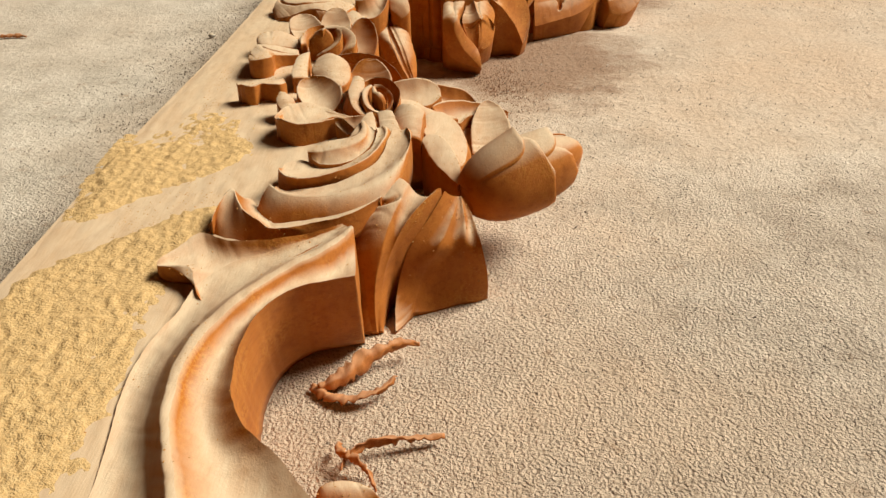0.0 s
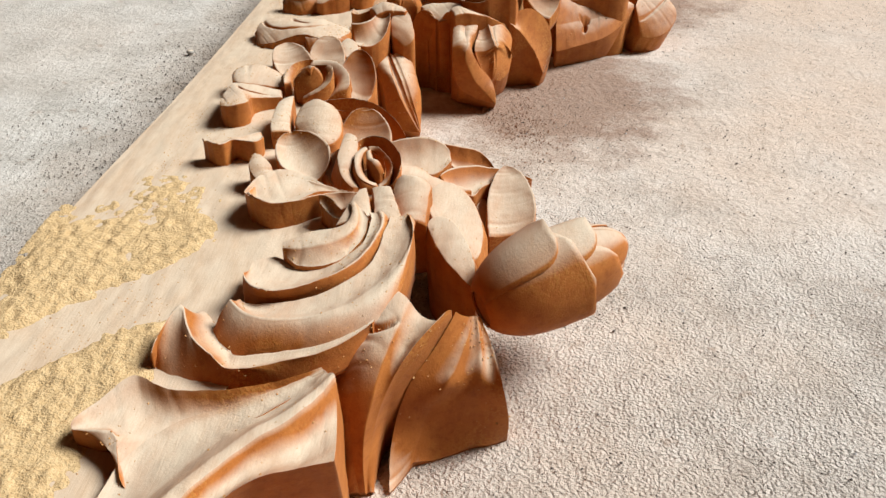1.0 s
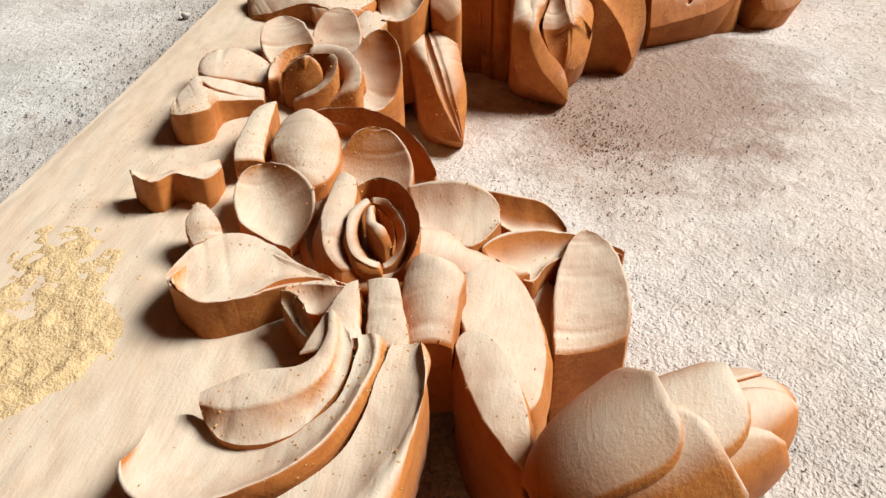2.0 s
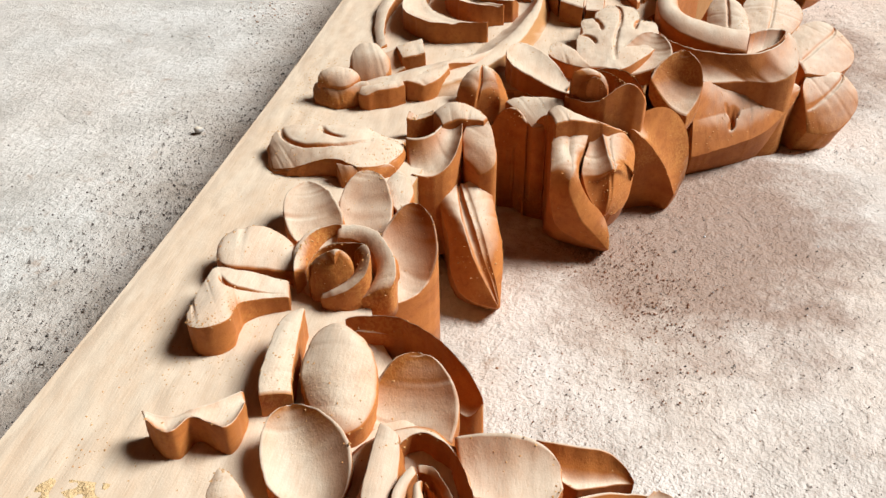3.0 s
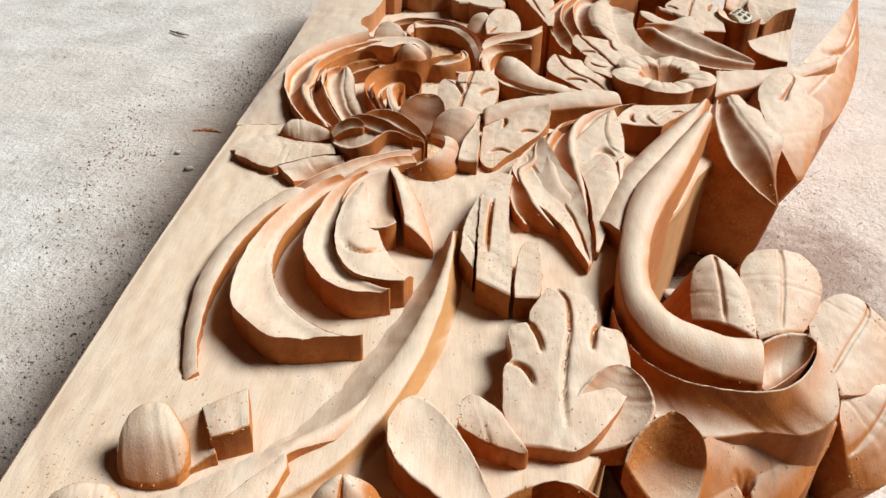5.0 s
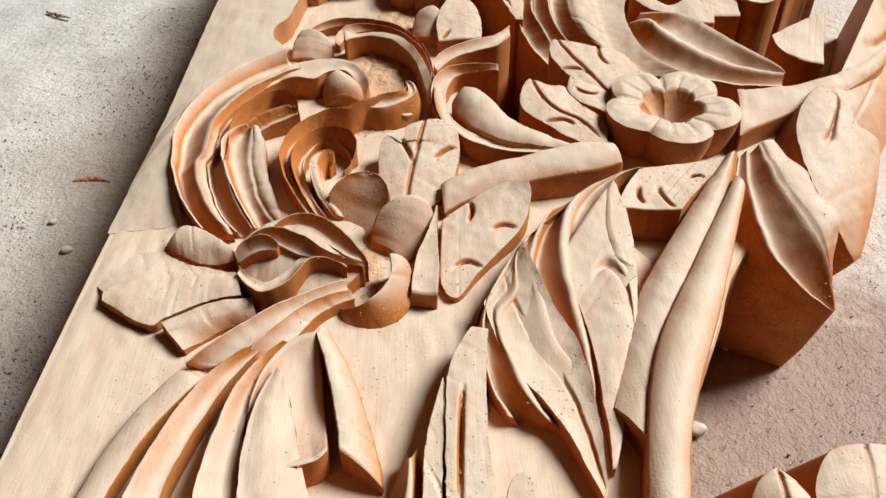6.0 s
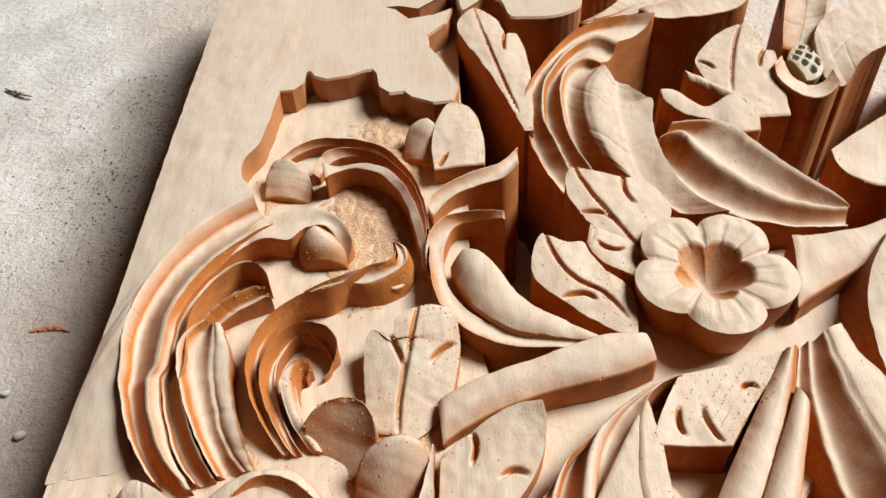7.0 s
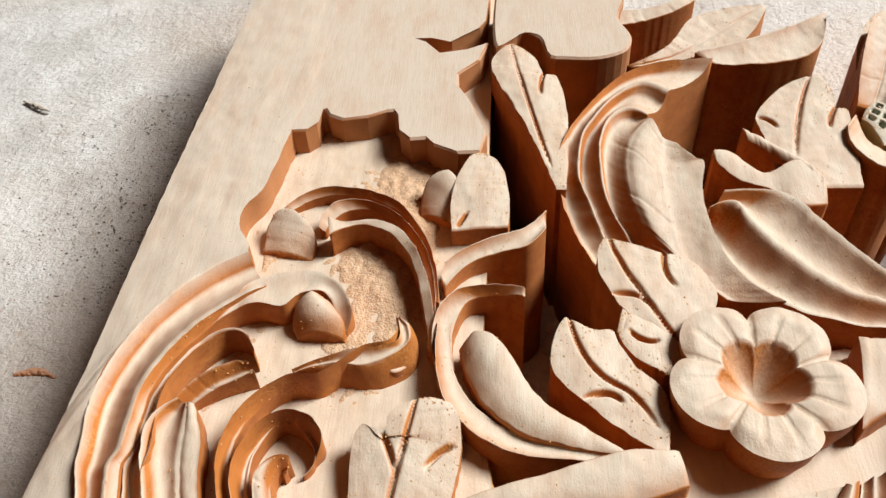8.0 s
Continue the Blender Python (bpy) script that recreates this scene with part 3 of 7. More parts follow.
fluted('leaf_fold', panel, [[(0.0227, 0.4217, 0), (0.0274, 0.4161, -0.5), (0.0411, 0.4113, -0.5), (0.0621, 0.411, -0.5), (0.0819, 0.418, 0), (0.0951, 0.4334, 5)],
      [(0.0263, 0.4168, 7), (0.0276, 0.4228, 10), (0.0316, 0.4335, 13), (0.0373, 0.4224, 11), (0.0458, 0.4146, 9), (0.053, 0.4099, 8), (0.0667, 0.4132, 8), (0.0824, 0.4187, 9), (0.0946, 0.4304, 10)],
      [(0.0282, 0.4285, 3), (0.0309, 0.442, 2), (0.0354, 0.4427, 3), (0.0419, 0.4348, 3), (0.0489, 0.4242, 3), (0.0521, 0.4203, 4), (0.0648, 0.4211, 5), (0.0814, 0.4242, 7), (0.0949, 0.4335, 9)]],
      [-2.0, 1.5], base=-3, lip=0.03)
fluted('leaf_fold', panel, [[(0.0408, 0.4315, 2), (0.0492, 0.4227, 2), (0.0643, 0.4225, 3), (0.0811, 0.4253, 5), (0.0953, 0.4335, 8), (0.1022, 0.4481, 10), (0.1045, 0.4774, 13)],
      [(0.047, 0.4377, 13), (0.053, 0.4322, 12), (0.0617, 0.4297, 11.5), (0.0763, 0.4321, 11.5), (0.0886, 0.4398, 12), (0.0996, 0.4583, 13), (0.1044, 0.4796, 14), (0.1012, 0.4898, 14)],
      [(0.048, 0.4426, 9), (0.0529, 0.4426, 7), (0.0651, 0.4435, 7.5), (0.0779, 0.4486, 9), (0.09, 0.4615, 11), (0.0939, 0.4812, 13.5), (0.0949, 0.4886, 14)]],
      [-2.0, 1.0], base=-3, lip=0.03)
fluted('leaf_fold', panel, [[(0.0464, 0.4517, 6), (0.058, 0.4453, 7), (0.0733, 0.4484, 8), (0.0858, 0.4577, 10), (0.0934, 0.478, 12), (0.0932, 0.49, 13)],
      [(0.0475, 0.4518, 13), (0.0521, 0.4445, 13), (0.0613, 0.4427, 12.5), (0.0736, 0.449, 12.5), (0.0846, 0.4597, 13), (0.091, 0.4792, 14), (0.0887, 0.4906, 14)],
      [(0.0473, 0.4638, 9), (0.0534, 0.4681, 8), (0.0633, 0.466, 8), (0.0755, 0.4646, 9), (0.0853, 0.4714, 12), (0.0875, 0.4836, 13.5), (0.0863, 0.4905, 14)]],
      [-1.5, 1.5], base=-3, lip=0.03)
fluted('leaf_lobe', panel, [[(0.057, 0.4707, 13), (0.0667, 0.477, 14), (0.0761, 0.4788, 14.5), (0.0796, 0.4851, 14.5), (0.0784, 0.498, 14.5)],
      [(0.0576, 0.4673, 13), (0.0695, 0.4673, 14), (0.0794, 0.4729, 14.5), (0.083, 0.4816, 14.5), (0.0807, 0.4959, 14.5)],
      [(0.0584, 0.4662, 11), (0.0668, 0.4607, 10), (0.078, 0.4638, 10), (0.0859, 0.4769, 12.5), (0.0848, 0.4905, 14)]],
      [-0.6, 0.5], base=-3, lip=0.0)
carve('leaf_fold', panel, [(0.0641, 0.5041, 13), (0.0696, 0.502, 13), (0.0766, 0.4915, 12)],
      [(0.0647, 0.5025, 11), (0.0692, 0.4972, 9), (0.0768, 0.4897, 11)], bulge=-0.8)

# folded leaves hanging over the edge
fluted('leaf_fold', panel, [[(0.0899, 0.4446, 6), (0.084, 0.432, -2), (0.0811, 0.4202, -12), (0.0821, 0.4116, -24), (0.0876, 0.4035, -39)],
      [(0.0966, 0.4526, 9), (0.0917, 0.4295, 5), (0.0891, 0.4159, -6), (0.0884, 0.4103, -20), (0.0911, 0.4036, -39)],
      [(0.1058, 0.4427, 10), (0.1006, 0.4264, 6), (0.0963, 0.4149, -5), (0.0928, 0.4088, -20), (0.0928, 0.4037, -39)],
      [(0.1157, 0.4338, 9), (0.1057, 0.4224, 3), (0.099, 0.4168, -9), (0.0946, 0.412, -24), (0.0933, 0.4048, -40)],
      [(0.1198, 0.4379, 10), (0.1123, 0.4286, 4), (0.1031, 0.4213, -7), (0.0975, 0.4188, -24), (0.0952, 0.4048, -40)]],
      [-1.5, -1.0, 3, -1.2], base=-70, lip=0.02, under=(0.0, 0.015), nu=90, nicks=[[(0.0892, 0.4348, 5), (0.0954, 0.4311, 5), (0.1021, 0.4337, 5)], [(0.0995, 0.4527, 5), (0.1039, 0.4468, 5), (0.1108, 0.4429, 5)]], label='bulging folded leaf hanging over the edge')
fluted('leaf_blade', panel, [[(0.1212, 0.4399, 8), (0.115, 0.432, 0), (0.1057, 0.4246, -12), (0.1007, 0.4205, -28), (0.1008, 0.4051, -40)],
      [(0.1268, 0.4439, 3), (0.1228, 0.432, -5), (0.1181, 0.425, -12), (0.1119, 0.4253, -26), (0.1073, 0.4169, -39)],
      [(0.1279, 0.444, 3), (0.1297, 0.4364, -4), (0.1295, 0.4283, -12), (0.129, 0.4277, -26), (0.1275, 0.4261, -39)],
      [(0.129, 0.4436, 3), (0.1336, 0.438, -5), (0.1373, 0.4257, -12), (0.1394, 0.4268, -25), (0.1395, 0.4299, -38)]],
      [1.0, 2.0, 2.0], base=-70, lip=0.05, under=(0.0, 0.012))

# petals round the bud
carve('petal', panel, [(0.1076, 0.5024, 2), (0.1106, 0.4933, -1), (0.1176, 0.4818, -4), (0.1263, 0.4736, -8)],
      [(0.1076, 0.5036, 2), (0.1121, 0.5067, 3), (0.1183, 0.5032, 2), (0.1246, 0.4918, -1), (0.1269, 0.4821, -4), (0.1263, 0.4746, -8)], bulge=0.6, base=-40, belly=2.0)
carve('petal', panel, [(0.1062, 0.5218, 2), (0.1099, 0.5058, 0), (0.118, 0.4937, -4), (0.127, 0.4916, -8)],
      [(0.106, 0.5251, 2), (0.11, 0.533, 3), (0.1176, 0.5339, 2), (0.1262, 0.5224, -1), (0.1299, 0.5067, -5), (0.1274, 0.492, -8)], bulge=0.8, base=-40, belly=2.0)
carve('petal', panel, [(0.1321, 0.5158, -12), (0.1311, 0.5338, -6), (0.1341, 0.5483, -2), (0.1393, 0.5552, 0)],
      [(0.1511, 0.5231, -12), (0.1523, 0.533, -6), (0.1478, 0.5499, -2), (0.1393, 0.5552, 0)], bulge=-1.2, base=-70)
bud(panel, (0.1304, 0.4648, 0.033), (0.1836, 0.4938, 0.045), 0.0178, "plump closed bud of wrapped petals")
carve('petal', panel, [(0.0958, 0.4981, 3), (0.0926, 0.5124, 7), (0.0933, 0.5214, 10), (0.0965, 0.5248, 11)],
      [(0.1072, 0.5001, 3), (0.1078, 0.5111, 8), (0.1076, 0.5198, 10), (0.0965, 0.5248, 11)], bulge=3, base=-20)
carve('leaf_blade', panel, [(0.0863, 0.5586, 9), (0.098, 0.5592, 12), (0.1085, 0.5578, 11), (0.1147, 0.5537, 7)],
      [(0.091, 0.5452, 5), (0.1015, 0.5386, 5), (0.1085, 0.5379, 5), (0.1153, 0.5485, 6)], bulge=-2, base=-25)
carve('leaf_blade', panel, [(0.1075, 0.5613, 8), (0.1186, 0.5624, 6), (0.1279, 0.5638, 2), (0.1347, 0.561, -5)],
      [(0.111, 0.5588, 2), (0.1184, 0.555, -2), (0.1288, 0.5592, -5), (0.1345, 0.5611, -6)], bulge=-2, base=-40)
carve('leaf_blade', panel, [(0.1106, 0.5384, 4), (0.1174, 0.5466, 4), (0.1286, 0.5522, 1), (0.1403, 0.5545, -2), (0.1517, 0.5541, -6)],
      [(0.115, 0.5372, 2), (0.1245, 0.5347, -4), (0.1296, 0.5431, -4), (0.1379, 0.5502, -5), (0.1512, 0.5536, -7)], bulge=-3, base=-30)
carve('leaf_blade', panel, [(0.1078, 0.5275, -9), (0.1118, 0.5374, -6), (0.1242, 0.5435, -8), (0.1318, 0.5428, -12)],
      [(0.1091, 0.5112, -16), (0.1193, 0.5144, -18), (0.131, 0.5213, -20), (0.1341, 0.533, -16)], bulge=1, base=-70)

# rose and petals
rose_a = carve('rose', panel, [(0.0612, 0.5356, 5), (0.0603, 0.5516, 6), (0.0709, 0.5613, 7), (0.0809, 0.5612, 7), (0.0907, 0.5493, 6)],
      [(0.0632, 0.531, 4), (0.072, 0.5225, 3), (0.0832, 0.5214, 4), (0.0904, 0.5249, 4), (0.0934, 0.5355, 5)], belly=2.0)
carve('petal', rose_a, [(0.0674, 0.557, 14), (0.0669, 0.5432, 14), (0.0674, 0.532, 13), (0.0699, 0.5251, 11), (0.0756, 0.5207, 7)],
      [(0.0726, 0.5537, 14), (0.0746, 0.5442, 12.5), (0.0749, 0.5336, 11), (0.0759, 0.5274, 8), (0.0794, 0.522, 6)], bulge=1.0, lean=5.0)
carve('petal', rose_a, [(0.0733, 0.5512, 13), (0.0781, 0.5549, 14), (0.0856, 0.551, 15), (0.0916, 0.5423, 15), (0.0945, 0.5321, 14), (0.0935, 0.5249, 10), (0.0883, 0.5227, 5)],
      [(0.0736, 0.5527, 9), (0.0776, 0.5556, 10), (0.0832, 0.5544, 9), (0.0879, 0.5476, 8), (0.0905, 0.5388, 7), (0.0895, 0.533, 4), (0.0865, 0.5269, 3)], bulge=-0.6)
carve('petal', rose_a, [(0.0779, 0.5445, 14), (0.0746, 0.5362, 14), (0.0753, 0.5287, 13), (0.0786, 0.523, 10), (0.0851, 0.5224, 7)],
      [(0.0795, 0.5421, 14), (0.0776, 0.5363, 13), (0.078, 0.5302, 12), (0.0805, 0.5263, 9), (0.0848, 0.5259, 6)], bulge=0.6, belly=1, base=0)
carve('petal', rose_a, [(0.0789, 0.5445, 14), (0.0844, 0.5432, 14), (0.0894, 0.536, 13), (0.0906, 0.5299, 10), (0.0889, 0.5258, 7), (0.0854, 0.5235, 6)],
      [(0.0795, 0.5431, 13), (0.0836, 0.5422, 12), (0.0869, 0.5368, 11), (0.0879, 0.5324, 8), (0.0866, 0.5287, 6), (0.0846, 0.5268, 5)], bulge=0.4, base=0)
carve('petal', rose_a, [(0.0816, 0.5401, 13.5), (0.0859, 0.5349, 13.5), (0.088, 0.5302, 12), (0.0877, 0.5276, 9)],
      [(0.0828, 0.5398, 12.5), (0.085, 0.5354, 12), (0.0863, 0.5319, 10), (0.0863, 0.5292, 8)], bulge=0.4, base=0)
carve('petal', rose_a, [(0.0794, 0.5381, 14.5), (0.08, 0.5316, 14.5), (0.0832, 0.5281, 14), (0.086, 0.5263, 10)],
      [(0.0812, 0.5397, 14.5), (0.0825, 0.5331, 14.5), (0.0856, 0.53, 14), (0.0876, 0.5284, 10)], bulge=0.8, base=0)
carve('petal', panel, [(0.0577, 0.532, 4), (0.0457, 0.5369, 5), (0.0383, 0.5441, 7), (0.0356, 0.5563, 10), (0.0415, 0.5622, 12)],
      [(0.0577, 0.532, 4), (0.0618, 0.5428, 8), (0.0604, 0.5512, 11), (0.0523, 0.5591, 13), (0.0415, 0.5622, 12)], bulge=-3)
carve('petal', panel, [(0.0552, 0.5577, 6), (0.044, 0.5669, 7), (0.0396, 0.5784, 10), (0.0414, 0.5906, 12), (0.0483, 0.5941, 13)],
      [(0.0552, 0.5577, 6), (0.0617, 0.5625, 7), (0.0628, 0.5757, 9), (0.0584, 0.5861, 12), (0.0483, 0.5941, 13)], bulge=3.5)
carve('petal', panel, [(0.0613, 0.5651, 1), (0.0607, 0.5741, 6), (0.0651, 0.5802, 12), (0.0719, 0.5833, 14)],
      [(0.085, 0.5633, 1), (0.0858, 0.5734, 6), (0.0804, 0.5816, 12), (0.0719, 0.5833, 14)], bulge=-2)
carve('petal', panel, [(0.0305, 0.5664, 9), (0.0287, 0.5777, 11), (0.0292, 0.5947, 12), (0.0347, 0.6007, 12)],
      [(0.0391, 0.5694, 8), (0.0372, 0.5793, 9), (0.0358, 0.5911, 11), (0.0347, 0.6007, 12)], bulge=1)
carve('leaf_blade', panel, [(0.047, 0.6013, 9), (0.063, 0.6011, 11), (0.0753, 0.5939, 12), (0.087, 0.5859, 7), (0.0923, 0.5799, 0)],
      [(0.0503, 0.6001, 5), (0.0629, 0.6001, 4), (0.0738, 0.5996, 2), (0.0849, 0.5796, -5), (0.0923, 0.5799, 0)], bulge=-2, base=-30)
carve('leaf_cup', panel, [(0.0013, 0.5562, 11), (0.0093, 0.5565, 9), (0.0159, 0.5603, 10), (0.0254, 0.5688, 8)],
      [(0.0043, 0.5523, 12), (0.0128, 0.5495, 12), (0.0159, 0.5558, 11), (0.0262, 0.5528, 11), (0.0271, 0.565, 8)], bulge=-1.5)
carve('leaf_tip', panel, [(0.0331, 0.5248, 8), (0.0292, 0.5313, 11), (0.0301, 0.5382, 13)],
      [(0.0407, 0.5293, 7), (0.0372, 0.5348, 11), (0.0301, 0.5382, 13)], bulge=1)
carve('leaf_cup', panel, [(0.0361, 0.5058, 13), (0.0363, 0.5167, 11), (0.0403, 0.5241, 10), (0.0491, 0.5262, 9), (0.0617, 0.522, 8), (0.0743, 0.516, 8)],
      [(0.037, 0.5045, 13), (0.0447, 0.4988, 13), (0.0533, 0.5014, 12), (0.0611, 0.5068, 11), (0.0662, 0.51, 10), (0.077, 0.5136, 8)], bulge=-3)
carve('leaf_tip', panel, [(0.0644, 0.5073, 11), (0.0687, 0.5102, 11), (0.0768, 0.509, 12), (0.0818, 0.5089, 12)],
      [(0.0661, 0.505, 10), (0.071, 0.5026, 8), (0.0761, 0.5027, 9), (0.0822, 0.5076, 12)], bulge=-1)
carve('stem', panel, [(0.074, 0.4851, 12), (0.0774, 0.4977, 13), (0.0805, 0.5078, 14)],
      [(0.0879, 0.4875, 12), (0.0852, 0.4999, 13), (0.0826, 0.5094, 14)], bulge=1)
carve('stem', panel, [(0.0882, 0.4884, 11), (0.0865, 0.5009, 12), (0.0844, 0.5107, 13)],
      [(0.0987, 0.4895, 12), (0.0954, 0.5017, 13), (0.0922, 0.5114, 14)], bulge=1)

carve('leaf_fold', panel, [(0.0928, 0.5434, 5), (0.1008, 0.5425, 5), (0.1098, 0.5393, 2), (0.1243, 0.5358, -2)],
      [(0.0924, 0.5252, 5), (0.1021, 0.527, 4), (0.1087, 0.5279, 2), (0.1206, 0.5325, -4)], bulge=3.0, base=-40)
fluted('leaf_cup', panel, [[(0.0338, 0.5077, 12), (0.0351, 0.5167, 12), (0.0383, 0.5231, 12), (0.0444, 0.528, 11), (0.0544, 0.5271, 9), (0.0678, 0.5196, 7), (0.0805, 0.5176, 5)],
      [(0.0347, 0.5064, 12), (0.0417, 0.5006, 12), (0.0502, 0.4998, 12), (0.0569, 0.5045, 11), (0.0624, 0.5113, 10), (0.0692, 0.5158, 8), (0.0808, 0.5166, 5)]],
      [2.2], base=-4, lip=0.05)

# second rose and petals
carve('leaf_lobe', panel, [(-0.0044, 0.6281, 9), (-0.004, 0.6375, 11), (0.005, 0.644, 11), (0.0143, 0.6431, 9), (0.0227, 0.6353, 6)],
      [(-0.0037, 0.6263, 9), (0.0021, 0.623, 9), (0.0125, 0.6251, 7), (0.0249, 0.6278, 5)], bulge=1.5)
carve('leaf_lobe', panel, [(-0.0012, 0.5942, 11), (-0.0018, 0.6083, 11), (-0.001, 0.6191, 11), (0.0074, 0.6197, 10), (0.0236, 0.6197, 7)],
      [(0.0004, 0.5909, 11), (0.0074, 0.5888, 12), (0.0126, 0.5937, 12), (0.0126, 0.605, 9), (0.0256, 0.6126, 6)], bulge=1, nicks=[(0.6, 0.5, 0.25)])
rose_b = carve('rose', panel, [(0.0239, 0.6266, 2), (0.0213, 0.6329, 8), (0.0244, 0.6425, 11), (0.0325, 0.6459, 12), (0.0439, 0.6459, 12), (0.0545, 0.6371, 9)],
      [(0.0259, 0.6217, 0), (0.0349, 0.6167, -2), (0.0446, 0.6197, -2), (0.052, 0.6266, 0), (0.0568, 0.6327, 4)], belly=2.0)
carve('petal', rose_b, [(0.0352, 0.6444, 13), (0.0462, 0.6429, 14), (0.0542, 0.6345, 14), (0.0593, 0.6249, 12), (0.0586, 0.6183, 8), (0.0524, 0.6169, 2)],
      [(0.0358, 0.6398, 11), (0.0443, 0.638, 11), (0.0501, 0.631, 10), (0.0523, 0.6246, 8), (0.049, 0.6191, 4), (0.0438, 0.6168, 1)], bulge=1.5)
carve('petal', rose_b, [(0.0254, 0.6213, 10), (0.0249, 0.6318, 13), (0.0302, 0.6402, 14.5), (0.0368, 0.643, 14.5)],
      [(0.028, 0.6237, 8), (0.0283, 0.6334, 10), (0.0318, 0.6406, 10), (0.0367, 0.6429, 10)], bulge=0.6)
carve('petal', rose_b, [(0.0299, 0.6193, 11), (0.0323, 0.6263, 15), (0.039, 0.6291, 17), (0.0479, 0.6295, 17)],
      [(0.0317, 0.6206, 9), (0.0335, 0.6278, 11), (0.039, 0.6307, 12), (0.046, 0.6304, 12)], bulge=-0.6, base=0)
carve('petal', rose_b, [(0.0479, 0.6295, 17), (0.0511, 0.6234, 16), (0.0499, 0.618, 12), (0.0434, 0.6142, 8), (0.0352, 0.615, 4)],
      [(0.0448, 0.6285, 15), (0.0466, 0.625, 13), (0.0451, 0.6209, 10), (0.0406, 0.6185, 7), (0.0348, 0.6184, 4)], bulge=0.8, base=0)
carve('petal', rose_b, [(0.0299, 0.6206, 8), (0.0312, 0.623, 13), (0.0364, 0.6225, 17), (0.0399, 0.6203, 18)],
      [(0.0314, 0.6183, 4), (0.0393, 0.6173, 8), (0.0456, 0.6208, 12), (0.044, 0.6234, 16), (0.0404, 0.6209, 18)], bulge=3.5, base=0)
carve('petal', panel, [(0.0186, 0.6457, 4), (0.0119, 0.654, 8), (0.0102, 0.6639, 12), (0.016, 0.6721, 13)],
      [(0.033, 0.6522, 4), (0.0331, 0.6576, 9), (0.0259, 0.6672, 13), (0.016, 0.6721, 13)], bulge=-2)
carve('petal', panel, [(0.0337, 0.6545, 2), (0.0294, 0.6678, 8), (0.0327, 0.6776, 13), (0.0393, 0.6802, 14)],
      [(0.0501, 0.655, 3), (0.05, 0.6666, 8), (0.0462, 0.6756, 13), (0.0393, 0.6802, 14)], bulge=-1)
carve('petal', panel, [(0.0534, 0.6266, -6), (0.0485, 0.6508, 4), (0.0539, 0.6595, 11), (0.0603, 0.6612, 13)],
      [(0.056, 0.6268, -6), (0.0662, 0.636, -5), (0.0702, 0.6458, 3), (0.0667, 0.6555, 11), (0.0603, 0.6612, 13)], bulge=-2.5, base=-40)
carve('petal', panel, [(0.0477, 0.6705, 6), (0.045, 0.681, 9), (0.0489, 0.6886, 10)],
      [(0.0528, 0.6645, 5), (0.0564, 0.6767, 8), (0.0489, 0.6886, 10)], bulge=1)

# leaf hanging over the edge
fluted('leaf_blade', panel, [[(0.0549, 0.7101, -12), (0.0618, 0.7031, -14), (0.0676, 0.6911, -22), (0.07, 0.6819, -32), (0.075, 0.6752, -39), (0.0899, 0.6701, -41)],
      [(0.0686, 0.7125, -9), (0.0735, 0.6915, -15), (0.0783, 0.6812, -21), (0.0843, 0.6754, -31), (0.0907, 0.6702, -41)],
      [(0.0704, 0.7126, -9), (0.0777, 0.6919, -15), (0.0824, 0.6828, -22), (0.0872, 0.6768, -32), (0.0909, 0.6702, -41)],
      [(0.0727, 0.7128, -9), (0.0805, 0.6921, -15), (0.0849, 0.683, -22), (0.0888, 0.6769, -32), (0.0911, 0.6706, -41)],
      [(0.0821, 0.7195, -12), (0.0869, 0.7034, -18), (0.0905, 0.6898, -26), (0.0912, 0.681, -35), (0.0913, 0.6709, -41)]],
      [-1.5, 2.0, 0.5, -1.5], base=-60, lip=0.0, under=(-0.004, 0.02), label='pointed leaf drooping over the edge')

# folded leaf knot
carve('leaf_fold', panel, [(0.0445, 0.7315, 11), (0.049, 0.7332, 9), (0.0559, 0.736, 11)],
      [(0.0448, 0.7354, 12), (0.05, 0.7364, 10), (0.0558, 0.7382, 12)])
carve('leaf_fold', panel, [(0.0461, 0.7183, 9), (0.0552, 0.7177, 10), (0.0602, 0.7246, 11), (0.0642, 0.7398, 13)],
      [(0.0511, 0.7013, 1), (0.0605, 0.7014, 1), (0.0672, 0.7074, 4), (0.0699, 0.7201, 10), (0.0677, 0.739, 13)], bulge=-3, base=-40)
carve('leaf_fold', panel, [(0.0557, 0.7349, 12), (0.0638, 0.7421, 14), (0.0726, 0.7408, 13), (0.0799, 0.7306, 12)],
      [(0.0611, 0.7247, 11), (0.0665, 0.7267, 13), (0.0729, 0.7276, 13), (0.0785, 0.7281, 12)], bulge=2, base=-40)
carve('petal', panel, [(0.072, 0.7156, 0), (0.0698, 0.7229, 7), (0.0726, 0.7295, 11), (0.0784, 0.7327, 12)],
      [(0.0783, 0.7105, -4), (0.0851, 0.714, 0), (0.0832, 0.7256, 7), (0.0784, 0.7327, 12)], bulge=1, base=-30)
